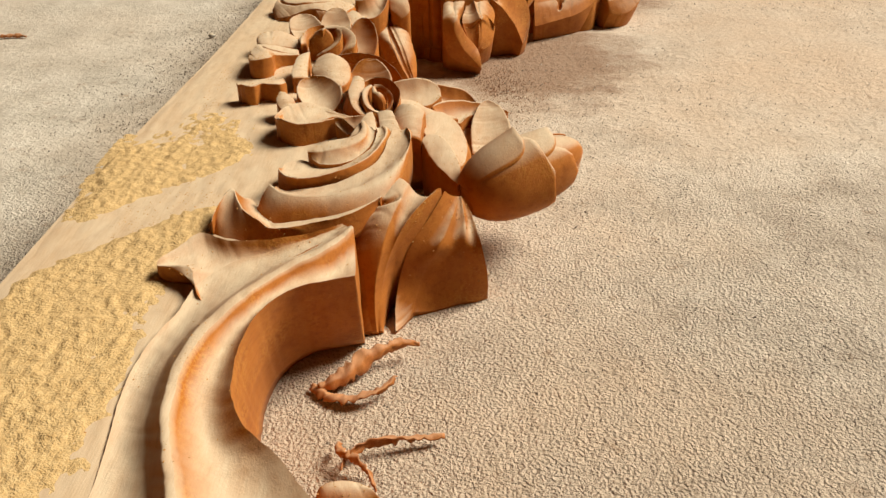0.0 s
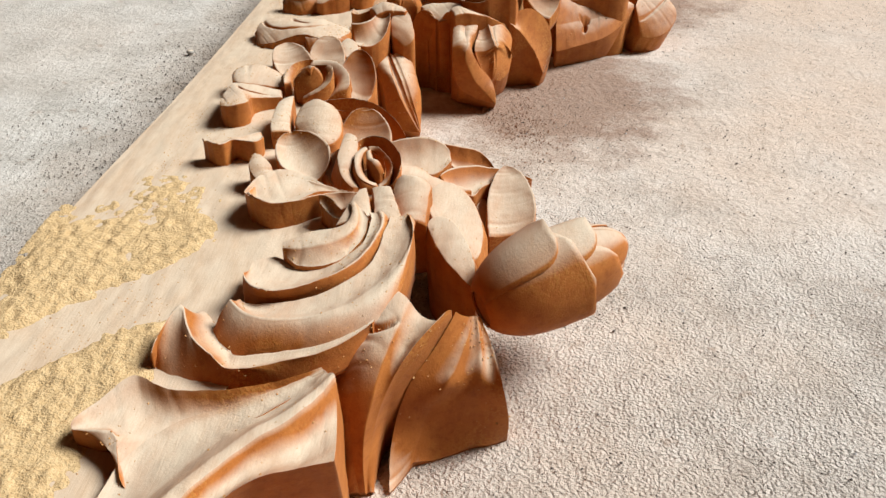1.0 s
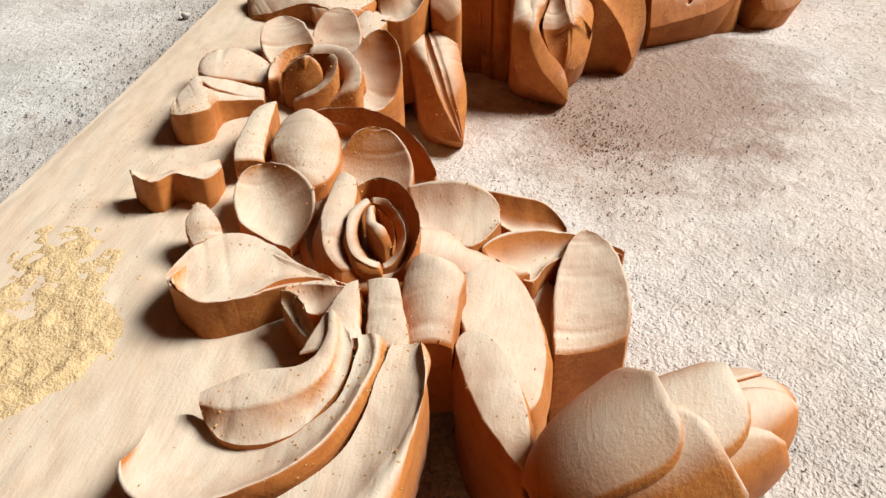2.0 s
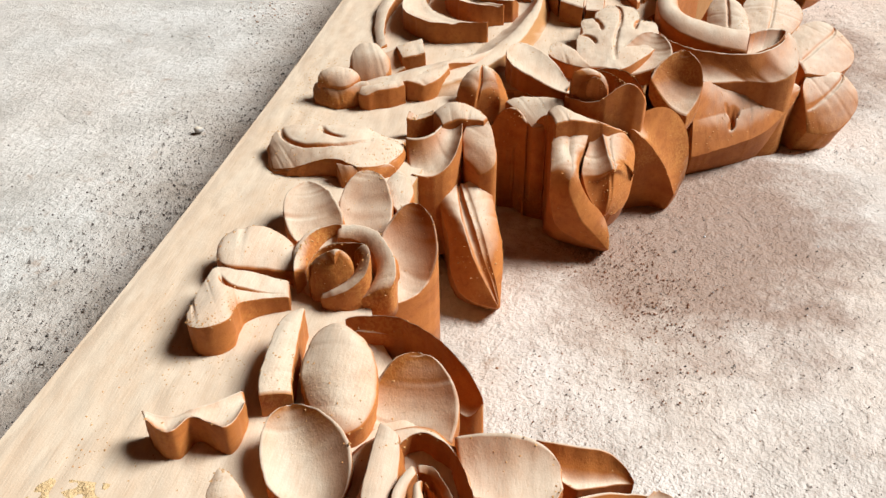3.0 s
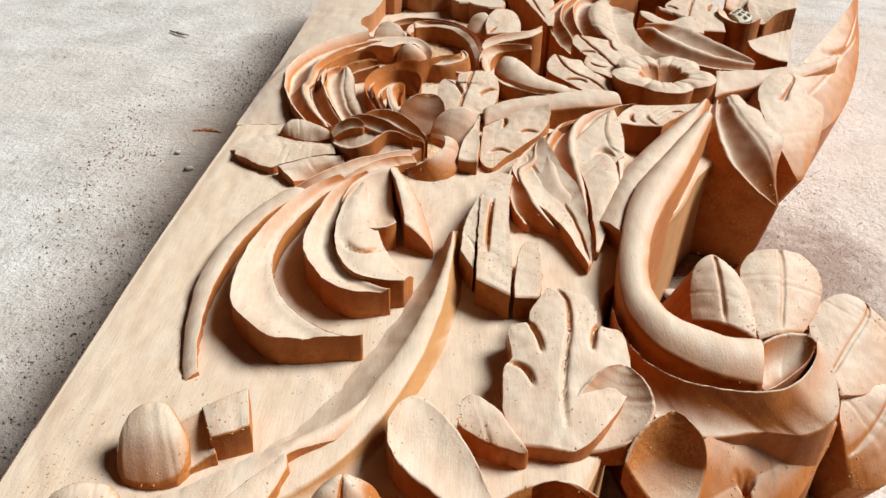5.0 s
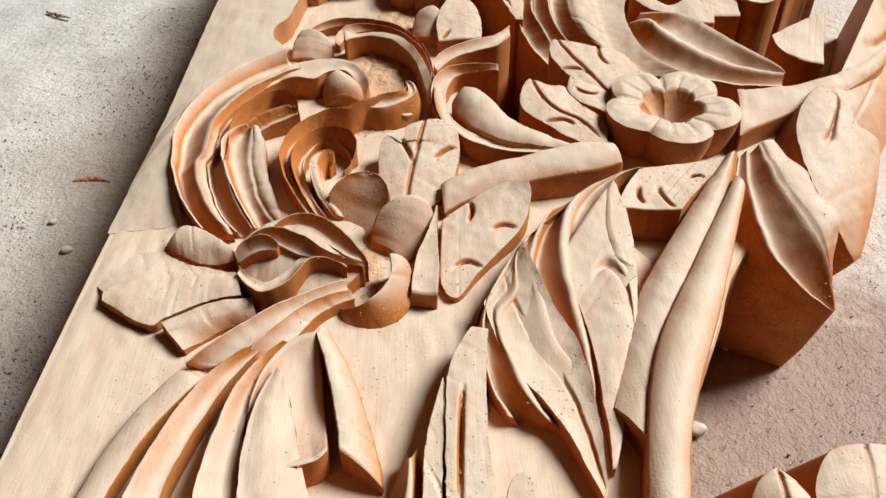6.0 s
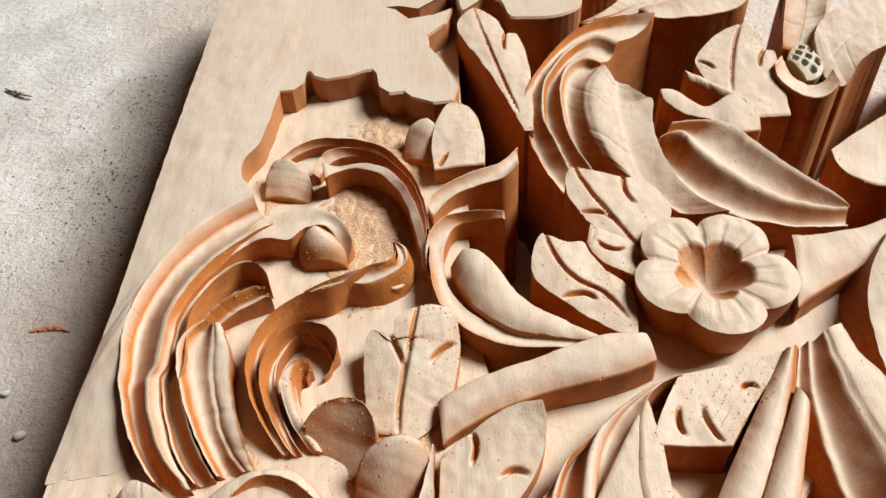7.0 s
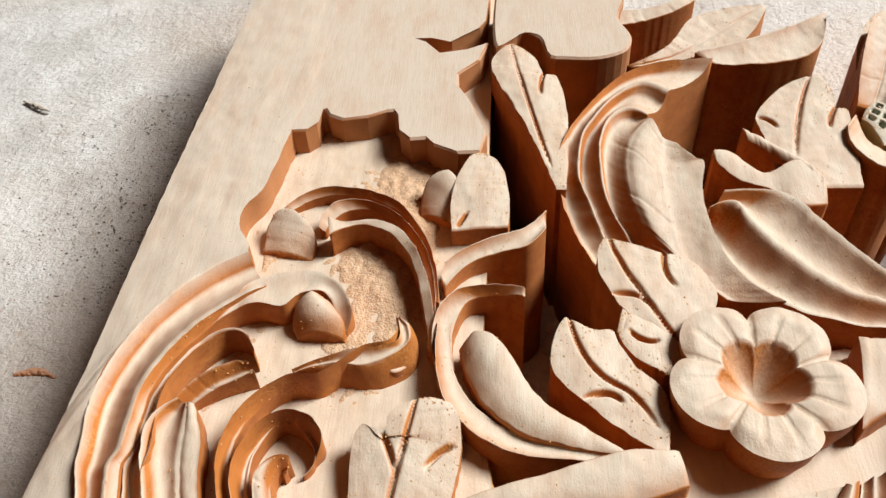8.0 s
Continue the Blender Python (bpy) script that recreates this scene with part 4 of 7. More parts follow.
carve('leaf_lobe', panel, [(-0.0096, 0.703, 4), (-0.0114, 0.715, 8), (-0.0055, 0.7208, 10), (0.0109, 0.7227, 10), (0.0248, 0.7252, 9), (0.0373, 0.7213, 7), (0.045, 0.7211, 5)],
      [(-0.0073, 0.698, 2), (0.0032, 0.6953, 5), (0.0149, 0.6969, 8), (0.0221, 0.6962, 9), (0.0316, 0.693, 8), (0.0413, 0.6999, 6), (0.0464, 0.7146, 5)], bulge=1.5, belly=1.0, cuts=[[(-0.0086, 0.7194, 10), (-0.0039, 0.7104, 9), (0.0063, 0.705, 9), (0.0203, 0.7059, 10), (0.0322, 0.713, 8)], [(0.0093, 0.721, 10), (0.0133, 0.715, 10), (0.0207, 0.7124, 10)]])
carve('leaf_lobe', panel, [(0.0214, 0.695, 8), (0.0297, 0.6933, 8), (0.0412, 0.7005, 6)],
      [(0.0249, 0.6882, 2), (0.0337, 0.6912, 3), (0.0448, 0.7012, 4)], bulge=1)

# branch with curls
fluted('stem', panel, [[(0.0221, 0.7827, -0.6), (0.0391, 0.7997, -0.6), (0.0553, 0.82, -0.6), (0.0689, 0.8502, -0.6), (0.0809, 0.8749, 0), (0.0913, 0.901, 2), (0.0978, 0.9176, 8)],
      [(0.0262, 0.7724, 4), (0.0481, 0.7863, 5.5), (0.0662, 0.8056, 6), (0.0789, 0.8332, 6), (0.0884, 0.8597, 7), (0.0952, 0.8865, 9), (0.0988, 0.9129, 11)],
      [(0.0335, 0.7692, 4), (0.056, 0.7798, 5.5), (0.0733, 0.7982, 6), (0.0858, 0.8243, 6), (0.0939, 0.8522, 7), (0.0983, 0.8801, 9), (0.0997, 0.9138, 11)],
      [(0.0493, 0.7719, -0.6), (0.0726, 0.784, -0.6), (0.0876, 0.8197, -0.6), (0.0982, 0.8494, -0.6), (0.1028, 0.8766, 0), (0.1034, 0.902, 2), (0.1011, 0.9187, 8)]],
      [0.6, -1.0, 0.8], base=-3, lip=0.0, skew=0.4, material=BOARD)
fluted('stem', panel, [[(0.0114, 0.7702, 6), (0.0181, 0.7731, 8), (0.0304, 0.7793, 9), (0.0424, 0.7882, 9.5), (0.0554, 0.7976, 9.5), (0.0677, 0.809, 8), (0.0805, 0.8288, 6)],
      [(0.0153, 0.7632, 7), (0.0208, 0.7633, 9), (0.0292, 0.7659, 10), (0.0374, 0.769, 10.5), (0.0467, 0.7784, 10.5), (0.0563, 0.792, 10), (0.0687, 0.8015, 7), (0.0793, 0.8175, 2)]],
      [-0.8], base=-3, lip=0.0)
carve('stem_lobe', panel, [(0.0177, 0.7628, 9.5), (0.026, 0.7654, 10.5), (0.0361, 0.7688, 11)],
      [(0.0168, 0.7585, 8.5), (0.0208, 0.7567, 8), (0.0248, 0.7585, 9), (0.0313, 0.7608, 9.5), (0.038, 0.7661, 10)], bulge=0.8)
carve('stem_lobe', panel, [(0.038, 0.7682, 11), (0.0446, 0.7777, 11), (0.0548, 0.7923, 10.5)],
      [(0.0436, 0.7679, 8.5), (0.0473, 0.7685, 9), (0.0524, 0.7745, 9.5), (0.0562, 0.7868, 10)], bulge=0.8)
carve('curl', panel, [(-0.0074, 0.7653, 5), (-0.0063, 0.7691, 8), (0.0005, 0.7633, 9), (0.0102, 0.7615, 9.5), (0.0164, 0.7673, 10), (0.0199, 0.7682, 9)],
      [(-0.0072, 0.7653, 3), (-0.0025, 0.7601, 2), (0.0066, 0.7567, 2.5), (0.0128, 0.7585, 3.5), (0.017, 0.7618, 6), (0.0212, 0.7633, 8.5)], bulge=1.5)
carve('curl', panel, [(-0.0041, 0.7652, 10), (-0.0038, 0.7701, 13), (0.0022, 0.7739, 14), (0.0099, 0.7747, 13), (0.0152, 0.7701, 11)],
      [(-0.0034, 0.7648, 9), (0.0035, 0.7613, 9.5), (0.0108, 0.7612, 10), (0.0154, 0.7684, 10.5)], bulge=2.5, base=2)
carve('curl', panel, [(0.0051, 0.7909, 7), (0.0055, 0.8011, 12), (0.0108, 0.8054, 14), (0.0171, 0.8048, 13), (0.0208, 0.8014, 10)],
      [(0.0041, 0.7917, 3), (0.0084, 0.7851, 2), (0.0177, 0.7835, 2.5), (0.0251, 0.7868, 5), (0.0248, 0.7969, 9)], bulge=3.0)
carve('curl', panel, [(0.0191, 0.8021, 9.5), (0.0227, 0.8038, 10.5), (0.0269, 0.8068, 11.5)],
      [(0.0235, 0.7873, 3), (0.0285, 0.7915, 4), (0.0331, 0.794, 6)], bulge=-1.0)
carve('curl', panel, [(0.0259, 0.8061, 12), (0.0321, 0.8094, 13), (0.0387, 0.8143, 13)],
      [(0.0314, 0.7957, 10.5), (0.0368, 0.7972, 11.5), (0.0423, 0.8001, 12)], bulge=0.5)

# round scroll
fluted('scroll_rib', panel, [[(0.0458, 0.9557, 12), (0.0325, 0.9404, 12), (0.0216, 0.9112, 12), (0.018, 0.8842, 12), (0.02, 0.8628, 12), (0.0263, 0.8517, 12), (0.0377, 0.8412, 12), (0.0433, 0.8396, 12)],
      [(0.0487, 0.9562, 9), (0.0375, 0.9394, 8), (0.0284, 0.9108, 8), (0.0286, 0.8871, 8), (0.0355, 0.868, 9), (0.0469, 0.8527, 10), (0.0575, 0.8439, 11.5), (0.0551, 0.8408, 12)],
      [(0.0492, 0.9562, 9), (0.0382, 0.938, 8), (0.0294, 0.9096, 8), (0.0294, 0.8872, 8), (0.0364, 0.8688, 9), (0.0483, 0.8538, 10), (0.0604, 0.8441, 11.5), (0.0705, 0.8437, 12)]],
      [0.8, 0.3], base=-3, skew=0.7)
fluted('scroll_rib', panel, [[(0.0577, 0.9563, 14), (0.0454, 0.9389, 13.5), (0.0402, 0.9125, 13), (0.0401, 0.8956, 13), (0.0487, 0.8778, 13), (0.0586, 0.8686, 13), (0.0676, 0.8665, 13)],
      [(0.0605, 0.9579, 11), (0.0508, 0.9381, 10), (0.0496, 0.9147, 10), (0.0512, 0.9011, 10), (0.0586, 0.8822, 11), (0.0684, 0.8736, 12), (0.0772, 0.8694, 12.5)]],
      [1.2], base=-2, skew=0.7)
fluted('scroll_rib', panel, [[(0.057, 0.9457, 14), (0.0514, 0.9241, 14), (0.0524, 0.8979, 14), (0.0594, 0.8809, 14), (0.0683, 0.8743, 14), (0.082, 0.8743, 13)],
      [(0.0602, 0.9402, 13.5), (0.0643, 0.9263, 12), (0.0694, 0.9061, 11), (0.0748, 0.8938, 10), (0.0803, 0.8868, 9), (0.0849, 0.8834, 8)]],
      [-1.5], base=-2, nicks=[[(0.0558, 0.8984, 11), (0.0597, 0.8931, 11), (0.065, 0.892, 11), (0.0703, 0.8979, 11)]])
carve('petal', panel, [(0.0505, 0.9258, 11), (0.0518, 0.9428, 13), (0.0595, 0.9564, 14), (0.0687, 0.9601, 14)],
      [(0.0531, 0.9207, 12), (0.0614, 0.9108, 13), (0.0707, 0.9116, 13), (0.0754, 0.9156, 13)], bulge=-5)
carve('petal', panel, [(0.0681, 0.96, 14), (0.074, 0.9399, 13), (0.0784, 0.9161, 12)],
      [(0.0708, 0.9646, 12), (0.0842, 0.9354, 9), (0.0913, 0.9082, 4)], bulge=2)
carve('scroll_rib', panel, [(0.0121, 0.8284, 1), (0.0041, 0.8567, 3), (0.0013, 0.8907, 4), (0.0081, 0.9246, 5), (0.0249, 0.9513, 7)],
      [(0.016, 0.832, 3), (0.0107, 0.8546, 5), (0.0099, 0.8847, 6), (0.0153, 0.9156, 7), (0.0326, 0.9457, 9)], bulge=1)

# rose with open petals
carve('petal', panel, [(0.1365, 0.8051, 5), (0.1408, 0.8207, 9), (0.1501, 0.8311, 13), (0.1582, 0.8338, 13)],
      [(0.1552, 0.8062, 5), (0.1661, 0.8175, 8), (0.1644, 0.827, 12), (0.1582, 0.8338, 13)], bulge=-2.5)
carve('petal', panel, [(0.1552, 0.8025, 2), (0.1603, 0.8099, 8), (0.1707, 0.8151, 12)],
      [(0.1735, 0.7917, -12), (0.1817, 0.8055, -3), (0.179, 0.8096, 8), (0.1707, 0.8151, 12)], bulge=-3, thick=9)
carve('leaf_lobe', panel, [(0.083, 0.8027, 13), (0.0915, 0.8155, 13), (0.1049, 0.8017, 11), (0.1164, 0.7775, 6)],
      [(0.0836, 0.7979, 13), (0.0893, 0.7873, 11), (0.1078, 0.7751, 7), (0.1174, 0.773, 6)], bulge=-1)
carve('leaf_lobe', panel, [(0.1043, 0.8054, 11), (0.1069, 0.8162, 13), (0.1151, 0.8129, 12), (0.1246, 0.8004, 8)],
      [(0.1049, 0.805, 10), (0.1133, 0.8016, 8), (0.1227, 0.7987, 7), (0.1252, 0.7991, 8)], bulge=1)
carve('leaf_lobe', panel, [(0.0853, 0.7668, 3), (0.0942, 0.7693, 5), (0.1124, 0.7662, 6)],
      [(0.0991, 0.7498, -2), (0.1048, 0.7508, 0), (0.1134, 0.7572, 4)], bulge=1.0, base=-40)
rose_c = carve('rose', panel, [(0.1133, 0.7697, 4), (0.1159, 0.7785, 9), (0.1245, 0.7838, 11), (0.1377, 0.786, 11), (0.147, 0.7777, 10), (0.1497, 0.7674, 8)],
      [(0.1136, 0.774, 0), (0.1165, 0.7746, -8), (0.1248, 0.7734, -13), (0.1359, 0.7709, -14), (0.1444, 0.7713, -12), (0.1502, 0.7731, -6), (0.1509, 0.7699, 4)], bulge=3.0, base=-30)
carve('petal', rose_c, [(0.113, 0.7645, 8), (0.1161, 0.7619, 9), (0.1202, 0.7583, 9.5), (0.1259, 0.757, 10), (0.1311, 0.7573, 12.5), (0.1358, 0.7595, 15.5), (0.1408, 0.7617, 17), (0.1451, 0.7614, 15), (0.1492, 0.7635, 8)],
      [(0.1136, 0.774, 0), (0.1172, 0.7739, -8), (0.1236, 0.7726, -12), (0.1305, 0.7723, -14), (0.137, 0.771, -14), (0.1419, 0.7708, -13), (0.1466, 0.7729, -11), (0.1502, 0.7739, -6), (0.1509, 0.7698, 3)], bulge=3.5, base=-30)
carve('petal', rose_c, [(0.1149, 0.7704, 10), (0.1159, 0.7688, 16.5), (0.1213, 0.7691, 19.5), (0.1266, 0.7705, 18.5), (0.1289, 0.7664, 17.5)],
      [(0.1155, 0.7689, 8), (0.1203, 0.7614, 9), (0.1254, 0.7599, 9.5), (0.1319, 0.7621, 12), (0.1313, 0.7658, 14.5)], bulge=2.5, base=0)
carve('petal', rose_c, [(0.1155, 0.7641, 19), (0.1174, 0.7643, 21), (0.1221, 0.7671, 21), (0.1264, 0.7675, 20), (0.1284, 0.7667, 18)],
      [(0.116, 0.7635, 18), (0.1193, 0.764, 18.5), (0.1233, 0.7642, 19), (0.1262, 0.7647, 19), (0.1282, 0.7655, 18)], bulge=0.6, base=10)
carve('petal', rose_c, [(0.1222, 0.7605, 18), (0.1252, 0.7605, 20), (0.1282, 0.7603, 19), (0.1317, 0.7597, 13.5)],
      [(0.1232, 0.7616, 16.5), (0.1259, 0.762, 17.5), (0.1277, 0.7604, 16.5), (0.1301, 0.7595, 12.5)], bulge=0.3, base=6)
carve('petal', rose_c, [(0.1253, 0.7814, 13), (0.1347, 0.7812, 15.5), (0.1437, 0.7722, 15.5), (0.149, 0.7649, 10)],
      [(0.1277, 0.7826, 11), (0.1345, 0.782, 12.5), (0.1426, 0.7737, 12.5), (0.1476, 0.7662, 9)], bulge=0.5, base=-10)
carve('petal', rose_c, [(0.1275, 0.774, 17), (0.1331, 0.7716, 17), (0.1382, 0.7668, 16), (0.1407, 0.7645, 15)],
      [(0.1283, 0.7763, 14.5), (0.1326, 0.7729, 14.5), (0.137, 0.7671, 14), (0.1396, 0.7644, 14)], bulge=0.3, base=-5)
fluted('petal', panel, [[(0.0608, 0.7705, -14), (0.0614, 0.7696, 0), (0.0635, 0.7728, 9), (0.0681, 0.7789, 13), (0.0725, 0.7815, 14)],
      [(0.0684, 0.7648, -16), (0.0711, 0.7664, 3), (0.0725, 0.7718, 10), (0.0729, 0.778, 14), (0.073, 0.7807, 14.5)],
      [(0.0704, 0.7665, -17), (0.0721, 0.7674, 2.5), (0.0737, 0.7728, 9.5), (0.0738, 0.7781, 13.5), (0.0732, 0.7807, 14.5)],
      [(0.0807, 0.7748, -12), (0.0828, 0.7715, 1), (0.0805, 0.7748, 9), (0.0764, 0.7785, 13.5), (0.0736, 0.7816, 14)],
      [(0.088, 0.7792, -6), (0.0861, 0.7772, -1), (0.083, 0.7824, 6), (0.0784, 0.7815, 12), (0.0738, 0.7817, 14)]],
      [-1.5, 1.4, -1.2, -0.5], base=-60, lip=0.0)
fluted('petal', panel, [[(0.074, 0.7677, -30), (0.0803, 0.7619, -6), (0.0839, 0.7605, 1), (0.0892, 0.7602, 3)],
      [(0.083, 0.762, -36), (0.0867, 0.7602, -12), (0.0891, 0.7583, 0), (0.0903, 0.7597, 3.5)],
      [(0.0924, 0.7679, -28), (0.0965, 0.752, -3), (0.0954, 0.7559, 1), (0.0913, 0.7602, 3)]],
      [-1.5, -1.5], base=-60, lip=0.0)
fluted('petal', panel, [[(0.0866, 0.7615, -38), (0.0901, 0.7612, -26), (0.0967, 0.7543, -8), (0.1014, 0.7517, 2), (0.105, 0.7508, 5)],
      [(0.0997, 0.7578, -42), (0.1017, 0.7578, -22), (0.1041, 0.7513, -5), (0.1054, 0.7501, 5.5)],
      [(0.109, 0.7614, -38), (0.1097, 0.7574, -18), (0.1093, 0.7469, 2), (0.1075, 0.7487, 5), (0.1058, 0.7509, 5)]],
      [-1.0, 1.5], base=-60, lip=0.0)
fluted('petal', panel, [[(0.1462, 0.7658, -4), (0.1496, 0.7695, -1), (0.1568, 0.7738, 0), (0.1645, 0.7795, -4), (0.172, 0.7829, -13), (0.1754, 0.7801, -23), (0.1745, 0.7727, -33), (0.1695, 0.7648, -41)],
      [(0.1441, 0.7606, -5), (0.1473, 0.7603, -7), (0.1524, 0.7622, -12), (0.158, 0.7653, -19), (0.1623, 0.7662, -26), (0.165, 0.7659, -31), (0.1671, 0.7653, -36), (0.169, 0.7644, -41)]],
      [3.5], base=-60, lip=0.03, under=(-0.004, 0.006))
carve('leaf_lobe', panel, [(0.1053, 0.7534, 5), (0.1106, 0.7572, 7), (0.1175, 0.7532, 6), (0.129, 0.7501, 3), (0.142, 0.7592, -6)],
      [(0.1095, 0.7419, 6), (0.1166, 0.7448, 6.5), (0.124, 0.7475, 4.5), (0.1353, 0.7539, -1), (0.1432, 0.762, -10)], bulge=1.0, base=-30)

# leaf hanging below the rose
fluted('leaf_blade', panel, [[(0.1101, 0.747, 2), (0.1084, 0.7386, -4), (0.1085, 0.726, -9), (0.1088, 0.7229, -20), (0.1123, 0.7213, -33), (0.1221, 0.7206, -40), (0.136, 0.7195, -44)],
      [(0.117, 0.7521, 1), (0.1156, 0.7398, -4), (0.1178, 0.7262, -8), (0.1169, 0.7206, -15), (0.1222, 0.7183, -27), (0.1292, 0.7186, -36), (0.1362, 0.7191, -44)],
      [(0.1245, 0.7536, 0), (0.1237, 0.7444, -4), (0.1205, 0.7328, -8), (0.1213, 0.7255, -12), (0.1253, 0.7244, -20), (0.1327, 0.7262, -30), (0.1358, 0.7229, -36), (0.1367, 0.7192, -44)]],
      [-1.5, -1.2], base=-60, lip=0.0, under=(-0.002, 0.02), label='folded leaf drooping to the floor')
fluted('leaf_blade', panel, [[(0.125, 0.7544, -0.5), (0.1248, 0.7469, -7), (0.1225, 0.7365, -12), (0.1234, 0.7318, -17), (0.1272, 0.7294, -25), (0.1332, 0.7292, -32)],
      [(0.13, 0.7545, -1), (0.1328, 0.7452, -6), (0.1361, 0.7343, -11), (0.1351, 0.7367, -14), (0.1349, 0.7307, -24), (0.1337, 0.7292, -32)],
      [(0.1357, 0.7564, -3), (0.1352, 0.7469, -7), (0.1372, 0.7357, -12), (0.1366, 0.7363, -15), (0.1365, 0.7316, -26), (0.1342, 0.7293, -32)],
      [(0.1428, 0.7609, -9), (0.1466, 0.7573, -14), (0.1464, 0.747, -20), (0.1471, 0.7517, -25), (0.1447, 0.7439, -33), (0.1367, 0.7325, -34)]],
      [2.0, 0.8, -2.0], base=-60, lip=0.0, under=(-0.004, 0.015))

# lobed leaf
carve('leaf_lobe', panel, [(0.1249, 0.8028, 6), (0.1187, 0.8142, 7), (0.1183, 0.8245, 8), (0.1189, 0.8341, 9), (0.1214, 0.8383, 10), (0.1205, 0.8505, 10), (0.1222, 0.8546, 11), (0.1276, 0.8554, 11), (0.1289, 0.862, 12), (0.1358, 0.876, 12)],
      [(0.1384, 0.8015, 6), (0.1474, 0.8079, 7), (0.1583, 0.8247, 8), (0.1612, 0.8388, 10), (0.1599, 0.8529, 11), (0.1547, 0.855, 11), (0.1522, 0.8573, 11), (0.1521, 0.863, 12), (0.148, 0.8721, 12), (0.1358, 0.876, 12)], bulge=1.5, cuts=[[(0.1384, 0.8762, 11), (0.142, 0.8669, 11), (0.142, 0.8539, 11), (0.1395, 0.8389, 11), (0.1378, 0.8226, 11), (0.1379, 0.8104, 11)], [(0.127, 0.8566, 11), (0.1303, 0.85, 11), (0.1317, 0.8406, 11)], [(0.1209, 0.8359, 11), (0.1257, 0.8337, 11), (0.1283, 0.8266, 11)], [(0.1526, 0.857, 11), (0.1503, 0.8515, 11), (0.149, 0.842, 11)]])
carve('post', panel, [(0.1089, 0.8783, 13), (0.1096, 0.9149, 13), (0.1112, 0.9432, 13), (0.1197, 0.9623, 13)],
      [(0.1215, 0.8701, 12), (0.1226, 0.8952, 13), (0.122, 0.9249, 13), (0.1249, 0.9611, 13)], cuts=[[(0.113, 0.8974, 11), (0.1139, 0.9185, 11), (0.1155, 0.9372, 11)]])
carve('post', panel, [(0.1233, 0.8709, 11), (0.1242, 0.8891, 12), (0.1273, 0.9044, 12), (0.1324, 0.9074, 12)],
      [(0.1327, 0.8723, 10), (0.1341, 0.8861, 12), (0.1335, 0.9057, 12)])
carve('post', panel, [(0.1025, 0.8971, 12), (0.1042, 0.9205, 12), (0.1095, 0.9423, 12)],
      [(0.1078, 0.8862, 11), (0.1084, 0.9078, 12), (0.1105, 0.9389, 12)])
carve('leaf_blade', panel, [(0.1247, 0.9768, 10), (0.1304, 0.9502, 10), (0.1443, 0.9283, 8), (0.1544, 0.9017, 5)],
      [(0.1408, 1.0041, 13), (0.1476, 0.9732, 13), (0.1555, 0.9481, 11), (0.1559, 0.905, 5)], bulge=-1.5, vein=1.2)
carve('leaf_blade', panel, [(0.1516, 0.9941, 11), (0.1587, 0.965, 9), (0.1594, 0.9288, 7), (0.1585, 0.9122, 5)],
      [(0.1809, 1.0401, 13), (0.1818, 1.0025, 12), (0.1747, 0.9612, 9), (0.1597, 0.9124, 5)], bulge=1.5, nicks=[(0.3, 0.6, 0.25)])

# looped ribbon
carve('ribbon_roll', panel, [(0.2073, 0.84, 2), (0.1902, 0.8421, 4), (0.1722, 0.852, 7), (0.1639, 0.8713, 9), (0.1655, 0.9018, 11), (0.1779, 0.9492, 13), (0.2005, 0.9899, 13), (0.2309, 1.0407, 14)],
      [(0.2119, 0.8616, 4), (0.1962, 0.8612, 6), (0.1811, 0.8689, 8), (0.1761, 0.8827, 9), (0.1781, 0.9028, 11), (0.1856, 0.9275, 12), (0.2042, 0.9673, 13), (0.2329, 1.0336, 14)], bulge=5, base=-70)
carve('ribbon', panel, [(0.1605, 0.8749, 6), (0.1647, 0.8523, 5), (0.1785, 0.8402, 3), (0.2025, 0.8364, 2), (0.2165, 0.8395, 3), (0.2275, 0.8506, 4), (0.232, 0.8619, 5)],
      [(0.1663, 0.8408, -4), (0.1727, 0.8292, -8), (0.1875, 0.8258, -10), (0.2073, 0.8297, -10), (0.2224, 0.8295, -10), (0.2342, 0.8368, -6), (0.2356, 0.8547, 1), (0.232, 0.8619, 5)], bulge=-2, base=-70)
carve('ribbon', panel, [(0.184, 0.8308, -9), (0.1963, 0.8359, -9), (0.2153, 0.8369, -9), (0.2365, 0.8516, -7)],
      [(0.1855, 0.8223, -18), (0.1995, 0.8286, -15), (0.2151, 0.8319, -14), (0.2366, 0.8461, -12)], bulge=1, base=-70, under=(-0.012, 0.018), nicks=[(0.35, 0.7, 0.2)])
carve('ribbon_roll', panel, [(0.2118, 0.8585, 5), (0.2216, 0.8637, 6), (0.2295, 0.8631, 6), (0.2298, 0.8568, 6)],
      [(0.2073, 0.8378, 1), (0.2128, 0.8403, 2), (0.2237, 0.8492, 3), (0.2289, 0.8552, 6)], bulge=-4, base=-70)
